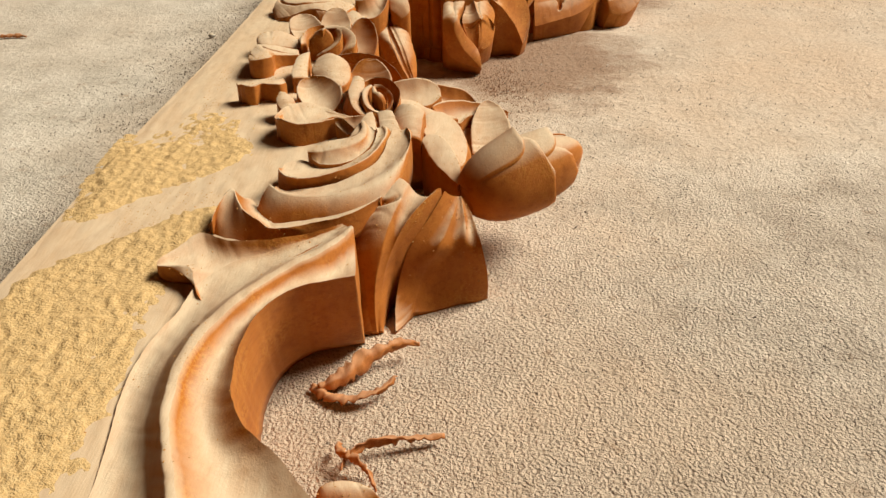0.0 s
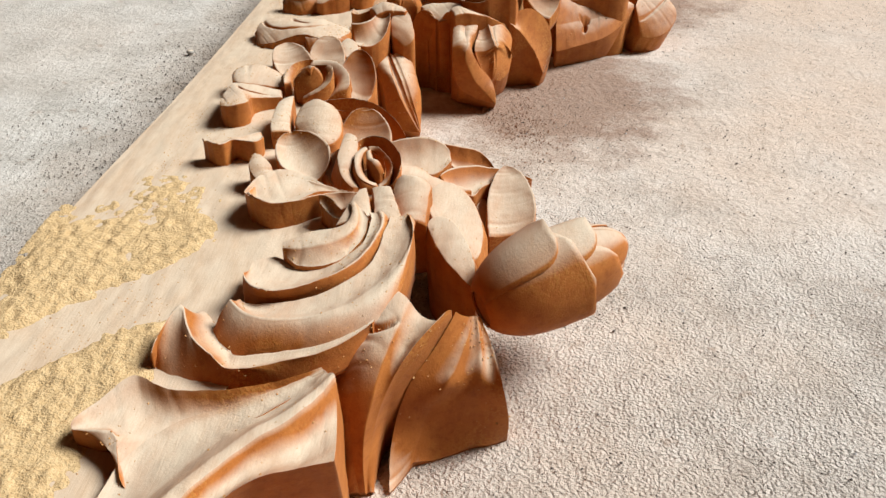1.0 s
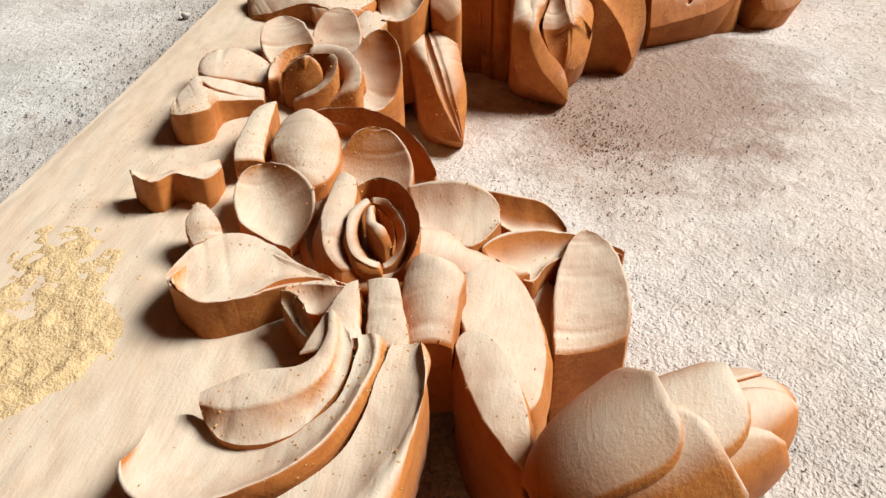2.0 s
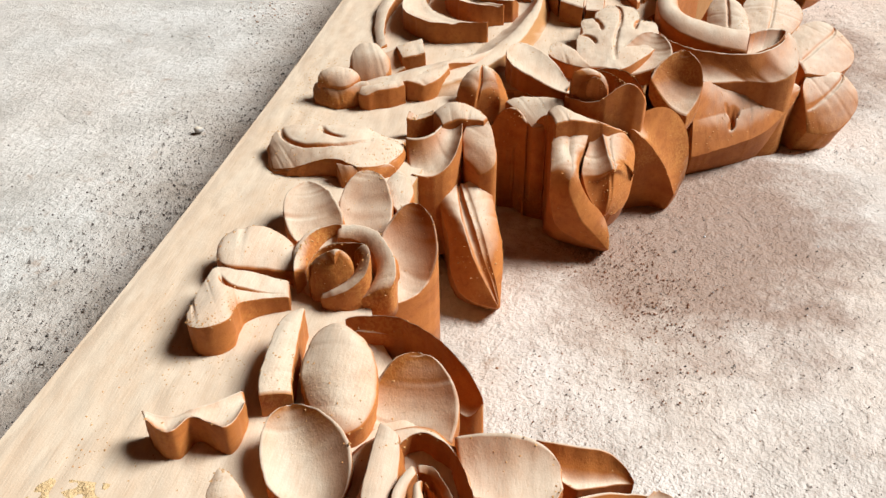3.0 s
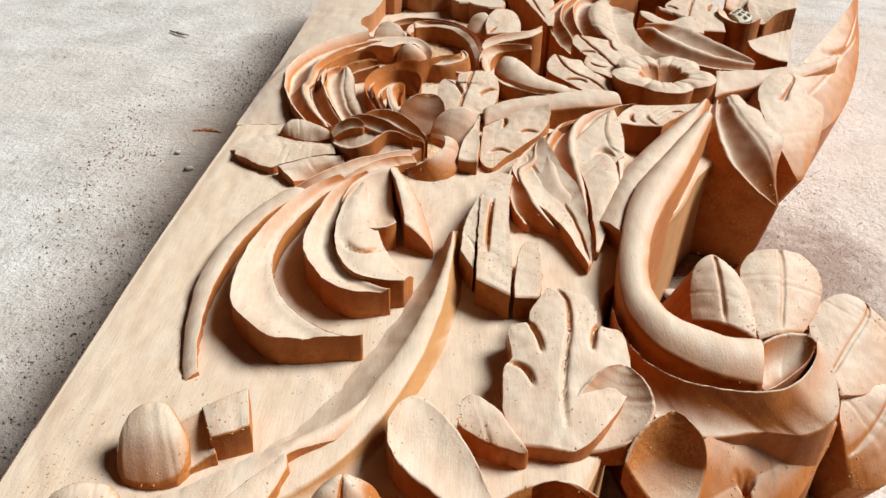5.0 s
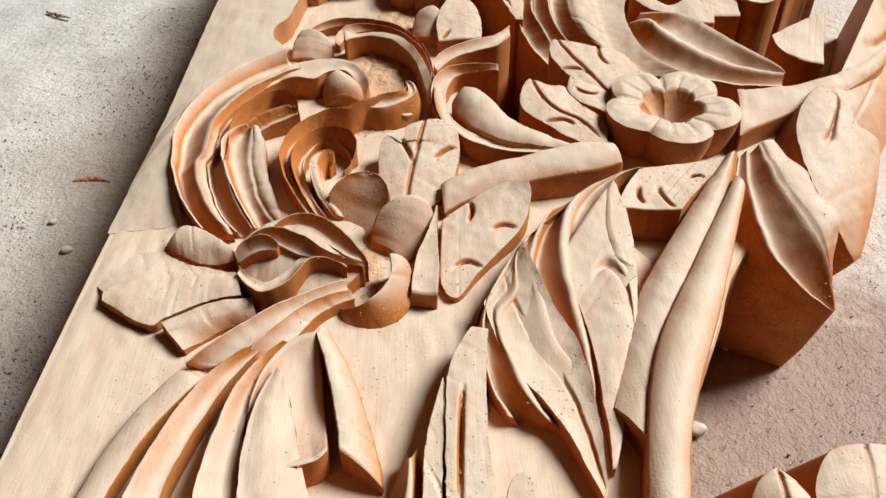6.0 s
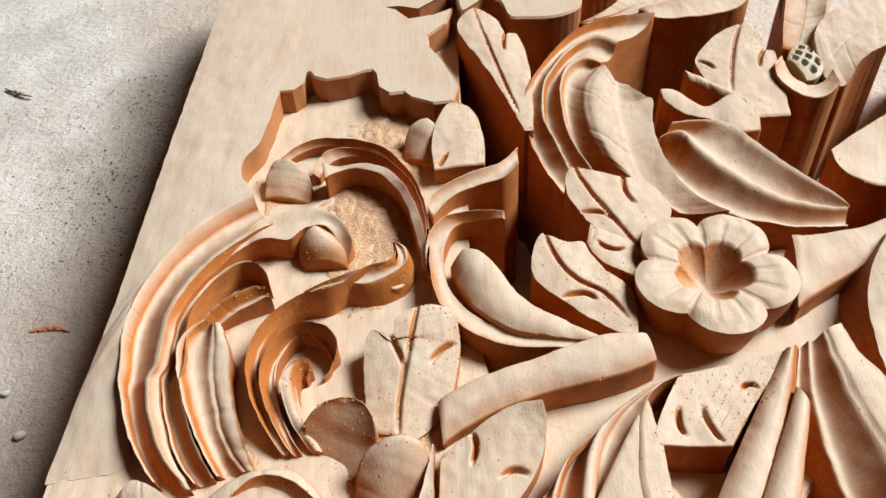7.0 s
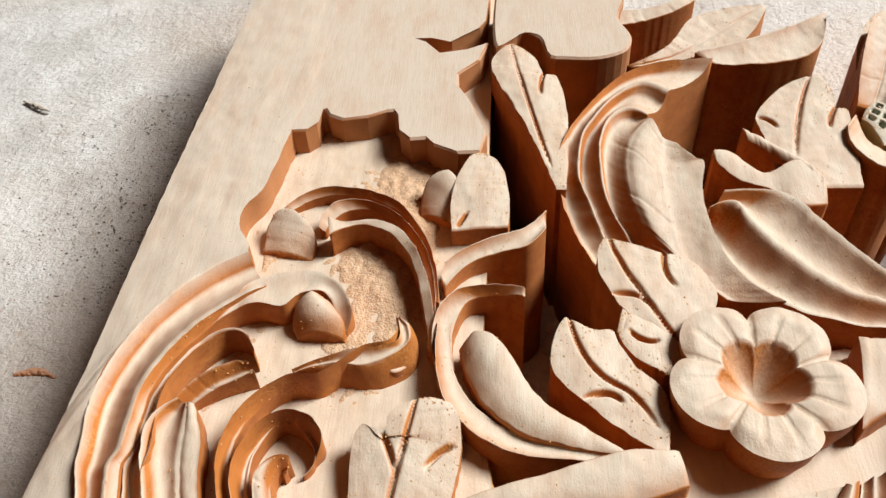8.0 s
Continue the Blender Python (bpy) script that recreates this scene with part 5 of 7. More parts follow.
fluted('ribbon', panel, [[(0.1835, 0.8212, -8), (0.1977, 0.8335, -11), (0.2151, 0.8436, -14), (0.2322, 0.8495, -17), (0.2408, 0.8488, -20)],
      [(0.18, 0.8057, -22), (0.1988, 0.8182, -23), (0.2165, 0.8284, -23), (0.2325, 0.8394, -22), (0.2412, 0.8477, -20.5)],
      [(0.1806, 0.7968, -38), (0.1932, 0.8031, -37), (0.2062, 0.8105, -36), (0.2213, 0.8212, -34), (0.235, 0.8373, -28), (0.2413, 0.8466, -21)]],
      [-1.5, -1.2], base=-60, lip=0.0, under=(0.0, 0.01), nicks=[[(0.1985, 0.8203, -20), (0.2018, 0.8185, -20), (0.2053, 0.8218, -20)], [(0.202, 0.8195, -20), (0.2023, 0.8158, -22), (0.2007, 0.8129, -24)], [(0.2034, 0.8218, -19), (0.2016, 0.8187, -21), (0.2026, 0.8152, -23)]], nv=30, nu=110)

# lobed leaf over the edge
carve('leaf_lobe', panel, [(0.193, 0.88, -4), (0.1964, 0.9012, 5), (0.2054, 0.9095, 8)],
      [(0.2144, 0.8691, -2), (0.2144, 0.8949, 5), (0.2054, 0.9095, 8)], bulge=3, thick=26, under=(-0.008, 0.008), vein=1.3)
carve('leaf_lobe', panel, [(0.2167, 0.8717, -4), (0.2149, 0.9002, 4), (0.2229, 0.9148, 6), (0.2352, 0.9171, 6)],
      [(0.2353, 0.8788, -6), (0.2503, 0.9036, -2), (0.2473, 0.9163, 3), (0.2352, 0.9171, 6)], bulge=3, thick=26, under=(-0.008, 0.008), vein=1.3)
carve('leaf_lobe', panel, [(0.2403, 0.8699, -12), (0.2422, 0.8898, -6), (0.256, 0.9022, -4), (0.2674, 0.9009, -6)],
      [(0.245, 0.8563, -16), (0.2672, 0.8682, -20), (0.2786, 0.8874, -16), (0.2674, 0.9009, -6)], bulge=3, thick=26, under=(-0.008, 0.008), vein=1.3)
carve('leaf_lobe', panel, [(0.2428, 0.8452, -22), (0.2498, 0.8618, -18), (0.2672, 0.8682, -20)],
      [(0.2464, 0.8355, -40), (0.2642, 0.8392, -40), (0.276, 0.8553, -30), (0.2672, 0.8682, -20)], bulge=3, thick=26, under=(-0.008, 0.008), vein=1.3)

# uncarved margin
fluted('margin', panel, [[(-0.0217, 1.0264, 0.3), (-0.0189, 1.054, 3), (-0.0132, 1.0971, 8), (-0.0087, 1.1918, 12), (-0.006, 1.2609, 12.5), (-0.0032, 1.3401, 12.8), (-0.0013, 1.4143, 12.8)],
      [(0.0077, 1.0294, 0.2), (0.0011, 1.0531, 6), (-0.006, 1.0877, 10), (-0.0003, 1.111, 11), (0.0092, 1.1292, 11.5), (0.023, 1.1435, 12), (0.0348, 1.1505, 12.5), (0.0284, 1.1632, 12.5), (0.0278, 1.1743, 12.5), (0.0329, 1.1839, 13), (0.0352, 1.1946, 13), (0.0385, 1.2219, 13.6), (0.044, 1.26, 13.7), (0.045, 1.34, 13.7), (0.045, 1.45, 13.7)]],
      [-0.8], base=-12, lip=0.0, nv=30, nu=140, material=RAW)
slab('planed_face', panel, [(0.0354, 1.2128), (0.0356, 1.2231), (0.045, 1.2237), (0.0494, 1.2286), (0.0499, 1.2382), (0.0517, 1.239), (0.0541, 1.2347), (0.0606, 1.2312), (0.072, 1.2331), (0.0807, 1.2372), (0.0836, 1.2375), (0.086, 1.2333), (0.0875, 1.2222), (0.0927, 1.2166), (0.1, 1.2173), (0.1036, 1.2125), (0.1141, 1.2071), (0.1238, 1.2077), (0.1265, 1.2204), (0.1193, 1.2432), (0.1129, 1.2566), (0.1126, 1.2659), (0.1226, 1.2775), (0.1267, 1.2924), (0.1168, 1.2871), (0.1029, 1.2845), (0.0953, 1.2949), (0.0892, 1.2983), (0.0979, 1.2985), (0.1081, 1.2945), (0.1221, 1.3067), (0.1255, 1.3137), (0.1271, 1.3394), (0.1263, 1.4439), (0.0328, 1.4175), (0.036, 1.31)], 13.5, -3, RAW, 0, 'smooth planed face not yet carved')

# great scroll
fluted('scroll_flute', panel, [[(0.0175, 1.0223, 6), (0.0069, 1.0371, 9), (-0.001, 1.0572, 10), (-0.003, 1.0662, 10), (-0.006, 1.0877, 10), (-0.0003, 1.111, 11), (0.0092, 1.1292, 11.5), (0.023, 1.1435, 12), (0.0348, 1.1505, 12.5)],
      [(0.0289, 1.0195, 5), (0.017, 1.0349, 10), (0.0094, 1.0577, 11), (0.0116, 1.0656, 11.5), (0.011, 1.0832, 12), (0.0152, 1.0989, 12.5), (0.0221, 1.1109, 13), (0.0326, 1.1226, 13), (0.0454, 1.1322, 13)]],
      [7], base=-3, skew=0.2, nu=100)
fluted('scroll_flute', panel, [[(0.0289, 1.0195, 5), (0.017, 1.0349, 10), (0.0094, 1.0577, 11), (0.0116, 1.0656, 11.5), (0.011, 1.0832, 12), (0.0152, 1.0989, 12.5), (0.0221, 1.1109, 13), (0.0324, 1.1234, 13), (0.0406, 1.1344, 13), (0.0528, 1.1387, 13.5), (0.0635, 1.1388, 13.5), (0.0727, 1.1337, 13), (0.0782, 1.1241, 10), (0.0757, 1.1168, 3)],
      [(0.0299, 1.0194, 5), (0.0195, 1.0362, 8), (0.0126, 1.0591, 9), (0.0143, 1.0671, 9), (0.0136, 1.0852, 9), (0.0177, 1.1004, 9), (0.0245, 1.1108, 9), (0.0333, 1.1212, 10), (0.0424, 1.1248, 12), (0.0532, 1.1236, 12), (0.0585, 1.129, 12), (0.0667, 1.1304, 12), (0.0713, 1.1249, 9), (0.0703, 1.118, 3)]],
      [0.8], base=-3, nu=100)
fluted('scroll_flute', panel, [[(0.0301, 1.0216, 4), (0.0196, 1.0378, 6), (0.0127, 1.0609, 7), (0.0141, 1.0683, 7), (0.0136, 1.0859, 7), (0.0181, 1.1006, 7), (0.0247, 1.1111, 7), (0.0334, 1.1155, 9), (0.0418, 1.1138, 8)],
      [(0.0368, 1.023, 5), (0.0282, 1.0369, 9), (0.0214, 1.0551, 12), (0.0215, 1.0632, 12.5), (0.0196, 1.0826, 13), (0.0217, 1.0939, 13), (0.0272, 1.103, 13), (0.0355, 1.1107, 13), (0.0422, 1.1098, 13), (0.0468, 1.1024, 10)]],
      [4], base=-3, skew=0.3)
fluted('scroll_blade', panel, [[(0.0375, 1.0242, 4), (0.0292, 1.0367, 9), (0.0208, 1.0567, 12), (0.0179, 1.0731, 13), (0.0261, 1.0823, 14)],
      [(0.0467, 1.0258, 3), (0.038, 1.038, 6), (0.0316, 1.0594, 9), (0.0305, 1.0722, 12), (0.0298, 1.0807, 14)],
      [(0.0498, 1.0254, 3), (0.045, 1.0354, 8), (0.0388, 1.0544, 10), (0.0367, 1.0681, 12), (0.0326, 1.0803, 14)]],
      [3.5, -0.6], base=-3, skew=0.4)
fluted('scroll_blade', panel, [[(0.0212, 1.0838, 8), (0.0286, 1.092, 11), (0.0387, 1.097, 13), (0.0465, 1.0979, 13.5)],
      [(0.0258, 1.0843, 4), (0.0349, 1.0903, 7), (0.0434, 1.0941, 9), (0.0484, 1.0957, 11)]],
      [2], base=-3, skew=0.6)
fluted('scroll_flute', panel, [[(0.0581, 1.0317, 3), (0.0502, 1.0421, 9), (0.0441, 1.0578, 12), (0.044, 1.0708, 13), (0.0505, 1.0836, 14), (0.0622, 1.0917, 15), (0.0717, 1.0924, 15), (0.085, 1.1033, 15), (0.0945, 1.1063, 15), (0.0963, 1.1166, 13)],
      [(0.0602, 1.0319, 3), (0.0528, 1.0444, 6), (0.0467, 1.0621, 7), (0.0473, 1.0731, 7), (0.0538, 1.0854, 7), (0.0634, 1.0933, 8), (0.0719, 1.0955, 8), (0.0883, 1.1003, 7), (0.0963, 1.0988, 6), (0.1011, 1.1051, 4)]],
      [3], base=-3, skew=0.5, nu=100)
fluted('scroll_flute', panel, [[(0.0613, 1.0312, 3), (0.0525, 1.0452, 10), (0.0491, 1.0591, 13), (0.0533, 1.0716, 14), (0.0613, 1.0775, 15), (0.0694, 1.077, 15), (0.0748, 1.0726, 13), (0.0748, 1.068, 8)],
      [(0.0645, 1.0313, 3), (0.056, 1.0482, 6), (0.0535, 1.0627, 7), (0.0566, 1.0727, 7), (0.062, 1.0774, 8), (0.0682, 1.0749, 7), (0.073, 1.0665, 5), (0.0699, 1.061, 3)]],
      [3], base=-3, skew=0.5)
fluted('scroll_flute', panel, [[(0.0675, 1.0323, 2), (0.0588, 1.0452, 9), (0.057, 1.055, 13), (0.0608, 1.061, 14), (0.0667, 1.0631, 12), (0.064, 1.0606, 6)],
      [(0.0718, 1.0322, 2), (0.0643, 1.0447, 7), (0.0619, 1.0535, 9), (0.0631, 1.0603, 9), (0.0657, 1.0615, 8), (0.0647, 1.0598, 5)]],
      [-0.8], base=-3)
fluted('scroll_hook', panel, [[(0.0605, 1.0973, 9), (0.0713, 1.1007, 12), (0.081, 1.103, 13.5), (0.0907, 1.1041, 14), (0.0972, 1.1071, 14), (0.0968, 1.1145, 14), (0.0954, 1.1165, 14)],
      [(0.0614, 1.0969, 8), (0.0752, 1.0996, 11), (0.0851, 1.0985, 11), (0.0946, 1.1019, 12), (0.1005, 1.1067, 13), (0.1002, 1.112, 14), (0.0966, 1.1163, 14)],
      [(0.0638, 1.0979, 0), (0.0781, 1.0958, 0), (0.092, 1.096, 0), (0.1015, 1.1025, 1), (0.1032, 1.1109, 6), (0.1013, 1.1144, 11), (0.097, 1.1163, 14)]],
      [1, -2], base=-4, lip=0.03)
carve('scroll_knob', panel, [(0.0579, 1.1161, 2), (0.0565, 1.1243, 8), (0.0625, 1.1304, 12)],
      [(0.0758, 1.115, 2), (0.0737, 1.1223, 9), (0.0629, 1.1304, 12)], bulge=5)

# arcs in the hollow
carve('scroll_rib', panel, [(0.0406, 1.1808, 5), (0.0533, 1.1903, 8), (0.0722, 1.189, 10), (0.0909, 1.1793, 11), (0.1049, 1.154, 12), (0.1097, 1.1271, 11)],
      [(0.0429, 1.1798, 3), (0.0557, 1.1881, 5), (0.0745, 1.1868, 7), (0.0933, 1.174, 8), (0.104, 1.1502, 9), (0.1081, 1.1266, 10)], bulge=-0.3)
carve('scroll_rib', panel, [(0.0583, 1.1692, 7), (0.0649, 1.1807, 10), (0.0806, 1.1793, 11), (0.0963, 1.1659, 12), (0.1072, 1.1396, 12), (0.1081, 1.1081, 8)],
      [(0.0611, 1.1686, 5), (0.0699, 1.178, 7), (0.0828, 1.1768, 7), (0.0959, 1.163, 8), (0.1046, 1.1396, 9), (0.1065, 1.1091, 7)], bulge=-0.3)
carve('scroll_rib', panel, [(0.0634, 1.1681, 14), (0.0714, 1.166, 13), (0.0839, 1.1669, 13), (0.0964, 1.1579, 13), (0.1064, 1.1329, 12), (0.1092, 1.1065, 8)],
      [(0.0656, 1.159, 13), (0.0762, 1.1649, 12), (0.0864, 1.1621, 12), (0.0964, 1.1515, 11), (0.103, 1.1319, 10), (0.1072, 1.1076, 7)], bulge=0)
carve('leaf_lobe', panel, [(0.0365, 1.1596, 2), (0.0395, 1.1742, 9), (0.0475, 1.175, 11)],
      [(0.057, 1.1558, 0), (0.0571, 1.1655, 7), (0.0475, 1.175, 11)], bulge=2)
carve('leaf_lobe', panel, [(0.0991, 1.1807, 1), (0.1015, 1.1932, 9), (0.1106, 1.1965, 13)],
      [(0.114, 1.1731, 3), (0.1162, 1.1864, 10), (0.1106, 1.1965, 13)], bulge=2)
carve('end_block', panel, [(0.1132, 1.1647, 9), (0.1131, 1.1872, 12), (0.119, 1.2039, 13), (0.1238, 1.2076, 13)],
      [(0.1355, 1.1666, 9), (0.1355, 1.1871, 12), (0.131, 1.202, 13), (0.1238, 1.2076, 13)], bulge=0.5, base=-70, cuts=[[(0.1154, 1.1669, 10), (0.1171, 1.17, 10), (0.1188, 1.1733, 10)]])

# side scroll
carve('scroll_rib', panel, [(0.1099, 1.1403, 8), (0.1138, 1.149, 11), (0.1283, 1.1571, 13), (0.1409, 1.1618, 13), (0.1503, 1.1713, 14)],
      [(0.1115, 1.1361, 7), (0.1205, 1.1471, 9), (0.1328, 1.1522, 10), (0.1427, 1.1539, 12), (0.15, 1.1621, 13)], bulge=-1, base=-70)
carve('scroll_rib', panel, [(0.1101, 1.1, 7), (0.1085, 1.1176, 11), (0.1153, 1.1296, 13), (0.1293, 1.1324, 14), (0.1412, 1.1304, 14)],
      [(0.1164, 1.1013, 5), (0.1158, 1.1169, 8), (0.1209, 1.1283, 9), (0.1315, 1.1304, 10), (0.141, 1.1276, 13)], bulge=-0.6, base=-70)
carve('scroll_rib', panel, [(0.1098, 1.1174, 11), (0.1115, 1.0935, 11), (0.1189, 1.0779, 11), (0.1337, 1.0679, 10), (0.1579, 1.0657, 8), (0.1724, 1.0678, 8)],
      [(0.1148, 1.119, 9), (0.1163, 1.0995, 7), (0.1244, 1.0848, 7), (0.1385, 1.0752, 7), (0.1584, 1.0692, 8), (0.1725, 1.0683, 8)], bulge=-1, base=-70)
carve('scroll_rib', panel, [(0.1178, 1.1083, 7), (0.1246, 1.0882, 8), (0.1364, 1.0757, 9), (0.1503, 1.0705, 9), (0.1722, 1.067, 9)],
      [(0.1226, 1.1115, 13), (0.1323, 1.1077, 13), (0.1456, 1.0855, 11), (0.1592, 1.0762, 10), (0.1723, 1.0675, 9)], bulge=2, base=-70)

# stem and its leaves
carve('stem', panel, [(0.1113, 1.0469, 7), (0.1253, 1.0531, 10), (0.1477, 1.06, 11), (0.1685, 1.0667, 12), (0.1869, 1.068, 11)],
      [(0.1125, 1.0315, 4), (0.1282, 1.0403, 6), (0.1502, 1.0476, 7), (0.1701, 1.0511, 8), (0.1892, 1.0578, 8)], bulge=2.2)
carve('leaf_lobe', panel, [(0.1111, 1.0238, 6), (0.1217, 1.0329, 8), (0.1334, 1.0393, 11), (0.146, 1.0402, 14)],
      [(0.1093, 0.9969, 4), (0.1147, 0.9844, 3), (0.1253, 0.9976, 5), (0.1414, 1.0167, 8), (0.1466, 1.0309, 11), (0.146, 1.0402, 14)], bulge=1, cuts=[[(0.1305, 1.0164, 9), (0.1349, 1.0186, 9), (0.1392, 1.017, 9)], [(0.1147, 0.9985, 6), (0.1198, 1.0013, 6), (0.1251, 0.9986, 6)], [(0.1223, 1.0323, 8), (0.1232, 1.0278, 8), (0.1216, 1.0221, 8)]])
carve('leaf_lobe', panel, [(0.0869, 1.039, 2), (0.0853, 1.0673, 9), (0.0885, 1.0751, 12), (0.0952, 1.0702, 12), (0.0973, 1.0782, 14), (0.1057, 1.0829, 14)],
      [(0.1034, 1.0349, 2), (0.1144, 1.0464, 4), (0.1197, 1.066, 8), (0.1177, 1.0808, 13), (0.1057, 1.0829, 14)], bulge=1.5, cuts=[[(0.1055, 1.0841, 11), (0.1022, 1.0698, 11), (0.0982, 1.0506, 11), (0.0974, 1.0371, 11)], [(0.0951, 1.071, 11), (0.0972, 1.0672, 11), (0.0997, 1.06, 11)], [(0.1175, 1.0689, 11), (0.1134, 1.0666, 11), (0.1092, 1.0619, 11)]])
carve('petal', panel, [(0.0658, 1.0342, 2), (0.066, 1.0399, 9), (0.0724, 1.0436, 14), (0.0802, 1.0447, 15)],
      [(0.0822, 1.022, 1), (0.0894, 1.0287, 7), (0.091, 1.0337, 12), (0.0878, 1.0405, 15), (0.0802, 1.0447, 15)], bulge=-2.5)
carve('petal', panel, [(0.0833, 1.0154, 2), (0.0852, 1.0236, 9), (0.0904, 1.028, 12.5), (0.099, 1.0305, 13.5)],
      [(0.0973, 1.0056, -1), (0.1043, 1.0121, 4), (0.108, 1.0205, 9), (0.1057, 1.0267, 13), (0.099, 1.0305, 13.5)], bulge=3.5)
carve('post', panel, [(0.0991, 0.9834, 8), (0.1008, 0.9985, 10), (0.1058, 1.0141, 11), (0.1091, 1.028, 11)],
      [(0.1084, 0.9818, 8), (0.1093, 0.9974, 10), (0.109, 1.0136, 11), (0.1095, 1.0279, 11)], bulge=-0.4)

# rose at the scroll
rose_d = carve('rose', panel, [(0.0328, 1.0082, 7), (0.043, 1.0176, 11), (0.0553, 1.0211, 13), (0.0675, 1.0184, 12), (0.0831, 0.998, 8)],
      [(0.0331, 1.0056, 7), (0.0405, 0.99, 4), (0.0546, 0.9817, 4), (0.0697, 0.9842, 5), (0.0831, 0.997, 8)], bulge=4)
carve('petal', rose_d, [(0.0465, 1.0123, 14), (0.0584, 1.0163, 18), (0.0726, 1.0084, 17), (0.0833, 0.9959, 11)],
      [(0.0481, 1.0118, 12), (0.06, 1.0108, 13), (0.0721, 1.0012, 12), (0.0832, 0.9958, 10)], bulge=-1.5)
carve('petal', rose_d, [(0.0362, 1.0054, 12), (0.0473, 1.0083, 18), (0.0594, 1.0029, 19), (0.069, 0.9962, 17), (0.0819, 0.9943, 12)],
      [(0.0382, 1.0032, 11), (0.0469, 1.0044, 14), (0.057, 0.9984, 14), (0.0685, 0.9947, 13), (0.0818, 0.9937, 11)], bulge=-1)
carve('petal', rose_d, [(0.0343, 1.0014, 10), (0.037, 1.0048, 14), (0.0457, 1.0041, 18), (0.0512, 0.9999, 17)],
      [(0.0363, 0.9978, 10), (0.0414, 0.9989, 13), (0.0454, 0.9995, 14), (0.0506, 0.9987, 15)], bulge=-1)
carve('petal', rose_d, [(0.0358, 0.9942, 9), (0.0471, 0.9797, 13), (0.0564, 0.9828, 15), (0.0645, 0.9922, 17), (0.0763, 0.9915, 13)],
      [(0.0359, 0.9986, 9), (0.0457, 0.9877, 10), (0.0532, 0.991, 11), (0.0617, 0.9984, 13), (0.0761, 0.9949, 12)], bulge=-1)
carve('petal', panel, [(0.0735, 0.9812, 3), (0.0835, 0.978, 9), (0.0914, 0.9866, 12), (0.0913, 0.9985, 13)],
      [(0.0751, 0.9752, 0), (0.0901, 0.9732, 0), (0.0991, 0.9827, 4), (0.0983, 0.9954, 10), (0.0913, 0.9985, 13)], bulge=1)
carve('leaf_fold', panel, [(0.0242, 0.9569, 4), (0.0408, 0.9684, 9), (0.0576, 0.9799, 10), (0.0754, 0.9891, 9)],
      [(0.0328, 0.955, 3), (0.0462, 0.9618, 6), (0.0577, 0.9723, 7), (0.0772, 0.9847, 7)], bulge=-1)
carve('leaf_fold', panel, [(0.0419, 0.9546, 6), (0.0533, 0.9669, 10), (0.0632, 0.9774, 10), (0.0773, 0.9851, 8)],
      [(0.0553, 0.9541, 5), (0.0615, 0.9665, 6), (0.0681, 0.9763, 6), (0.079, 0.983, 6)], bulge=-1)
fluted('leaf_lobe', panel, [[(0.0046, 1.0161, 3), (0.0076, 1.0202, 6), (0.0115, 1.0228, 7), (0.0226, 1.0164, 8), (0.0337, 1.0041, 9)],
      [(0.0049, 1.0153, 2), (0.0148, 1.0076, 3.5), (0.0248, 1.0026, 4.5), (0.0342, 1.0029, 7)]],
      [-1.2], base=-3, lip=0.0)
fluted('leaf_lobe', panel, [[(-0.0204, 0.9999, 0), (-0.0133, 1.0083, 0.5), (-0.0011, 1.0142, 1.5), (0.0153, 1.0045, 3.5), (0.0354, 0.9961, 7)],
      [(-0.0121, 0.9905, 4.5), (-0.0019, 0.9944, 5), (0.0175, 0.9949, 6), (0.0367, 0.9916, 8)],
      [(-0.0111, 0.9858, 4.5), (-0.0025, 0.9794, 4.5), (0.009, 0.9729, 4.5), (0.0134, 0.9761, 5), (0.0253, 0.9818, 6), (0.039, 0.9832, 8)]],
      [0.8, -0.8], base=-3, lip=0.0)
fluted('leaf_lobe', panel, [[(0.0126, 0.9735, 5), (0.0188, 0.9764, 6), (0.0294, 0.9807, 7), (0.0435, 0.9819, 8)],
      [(0.0162, 0.9688, 5), (0.0232, 0.9714, 5.5), (0.0318, 0.9752, 6), (0.0443, 0.9778, 7)],
      [(0.022, 0.962, 3.5), (0.0274, 0.9676, 2), (0.036, 0.9729, 2.5), (0.0456, 0.974, 5)]],
      [-0.6, -0.4], base=-3, lip=0.0)

# leaves beside the flower
carve('leaf_lobe', panel, [(0.1968, 1.1073, 7), (0.1847, 1.1156, 9), (0.1766, 1.1221, 11), (0.1729, 1.1285, 12), (0.1685, 1.1389, 13), (0.1688, 1.1495, 13), (0.1719, 1.1561, 14)],
      [(0.1993, 1.1087, 7), (0.2063, 1.1219, 9), (0.2099, 1.1305, 10), (0.2068, 1.1415, 11), (0.1997, 1.1482, 12), (0.1924, 1.1487, 13), (0.1836, 1.1527, 13), (0.1719, 1.1561, 14)], bulge=1, base=-70, cuts=[[(0.1733, 1.1587, 11), (0.1773, 1.1422, 11), (0.1861, 1.1246, 11), (0.1972, 1.1065, 11)], [(0.1939, 1.1512, 11), (0.1927, 1.141, 11), (0.1956, 1.1339, 11)], [(0.1722, 1.1299, 11), (0.18, 1.1293, 11), (0.1845, 1.126, 11)]])
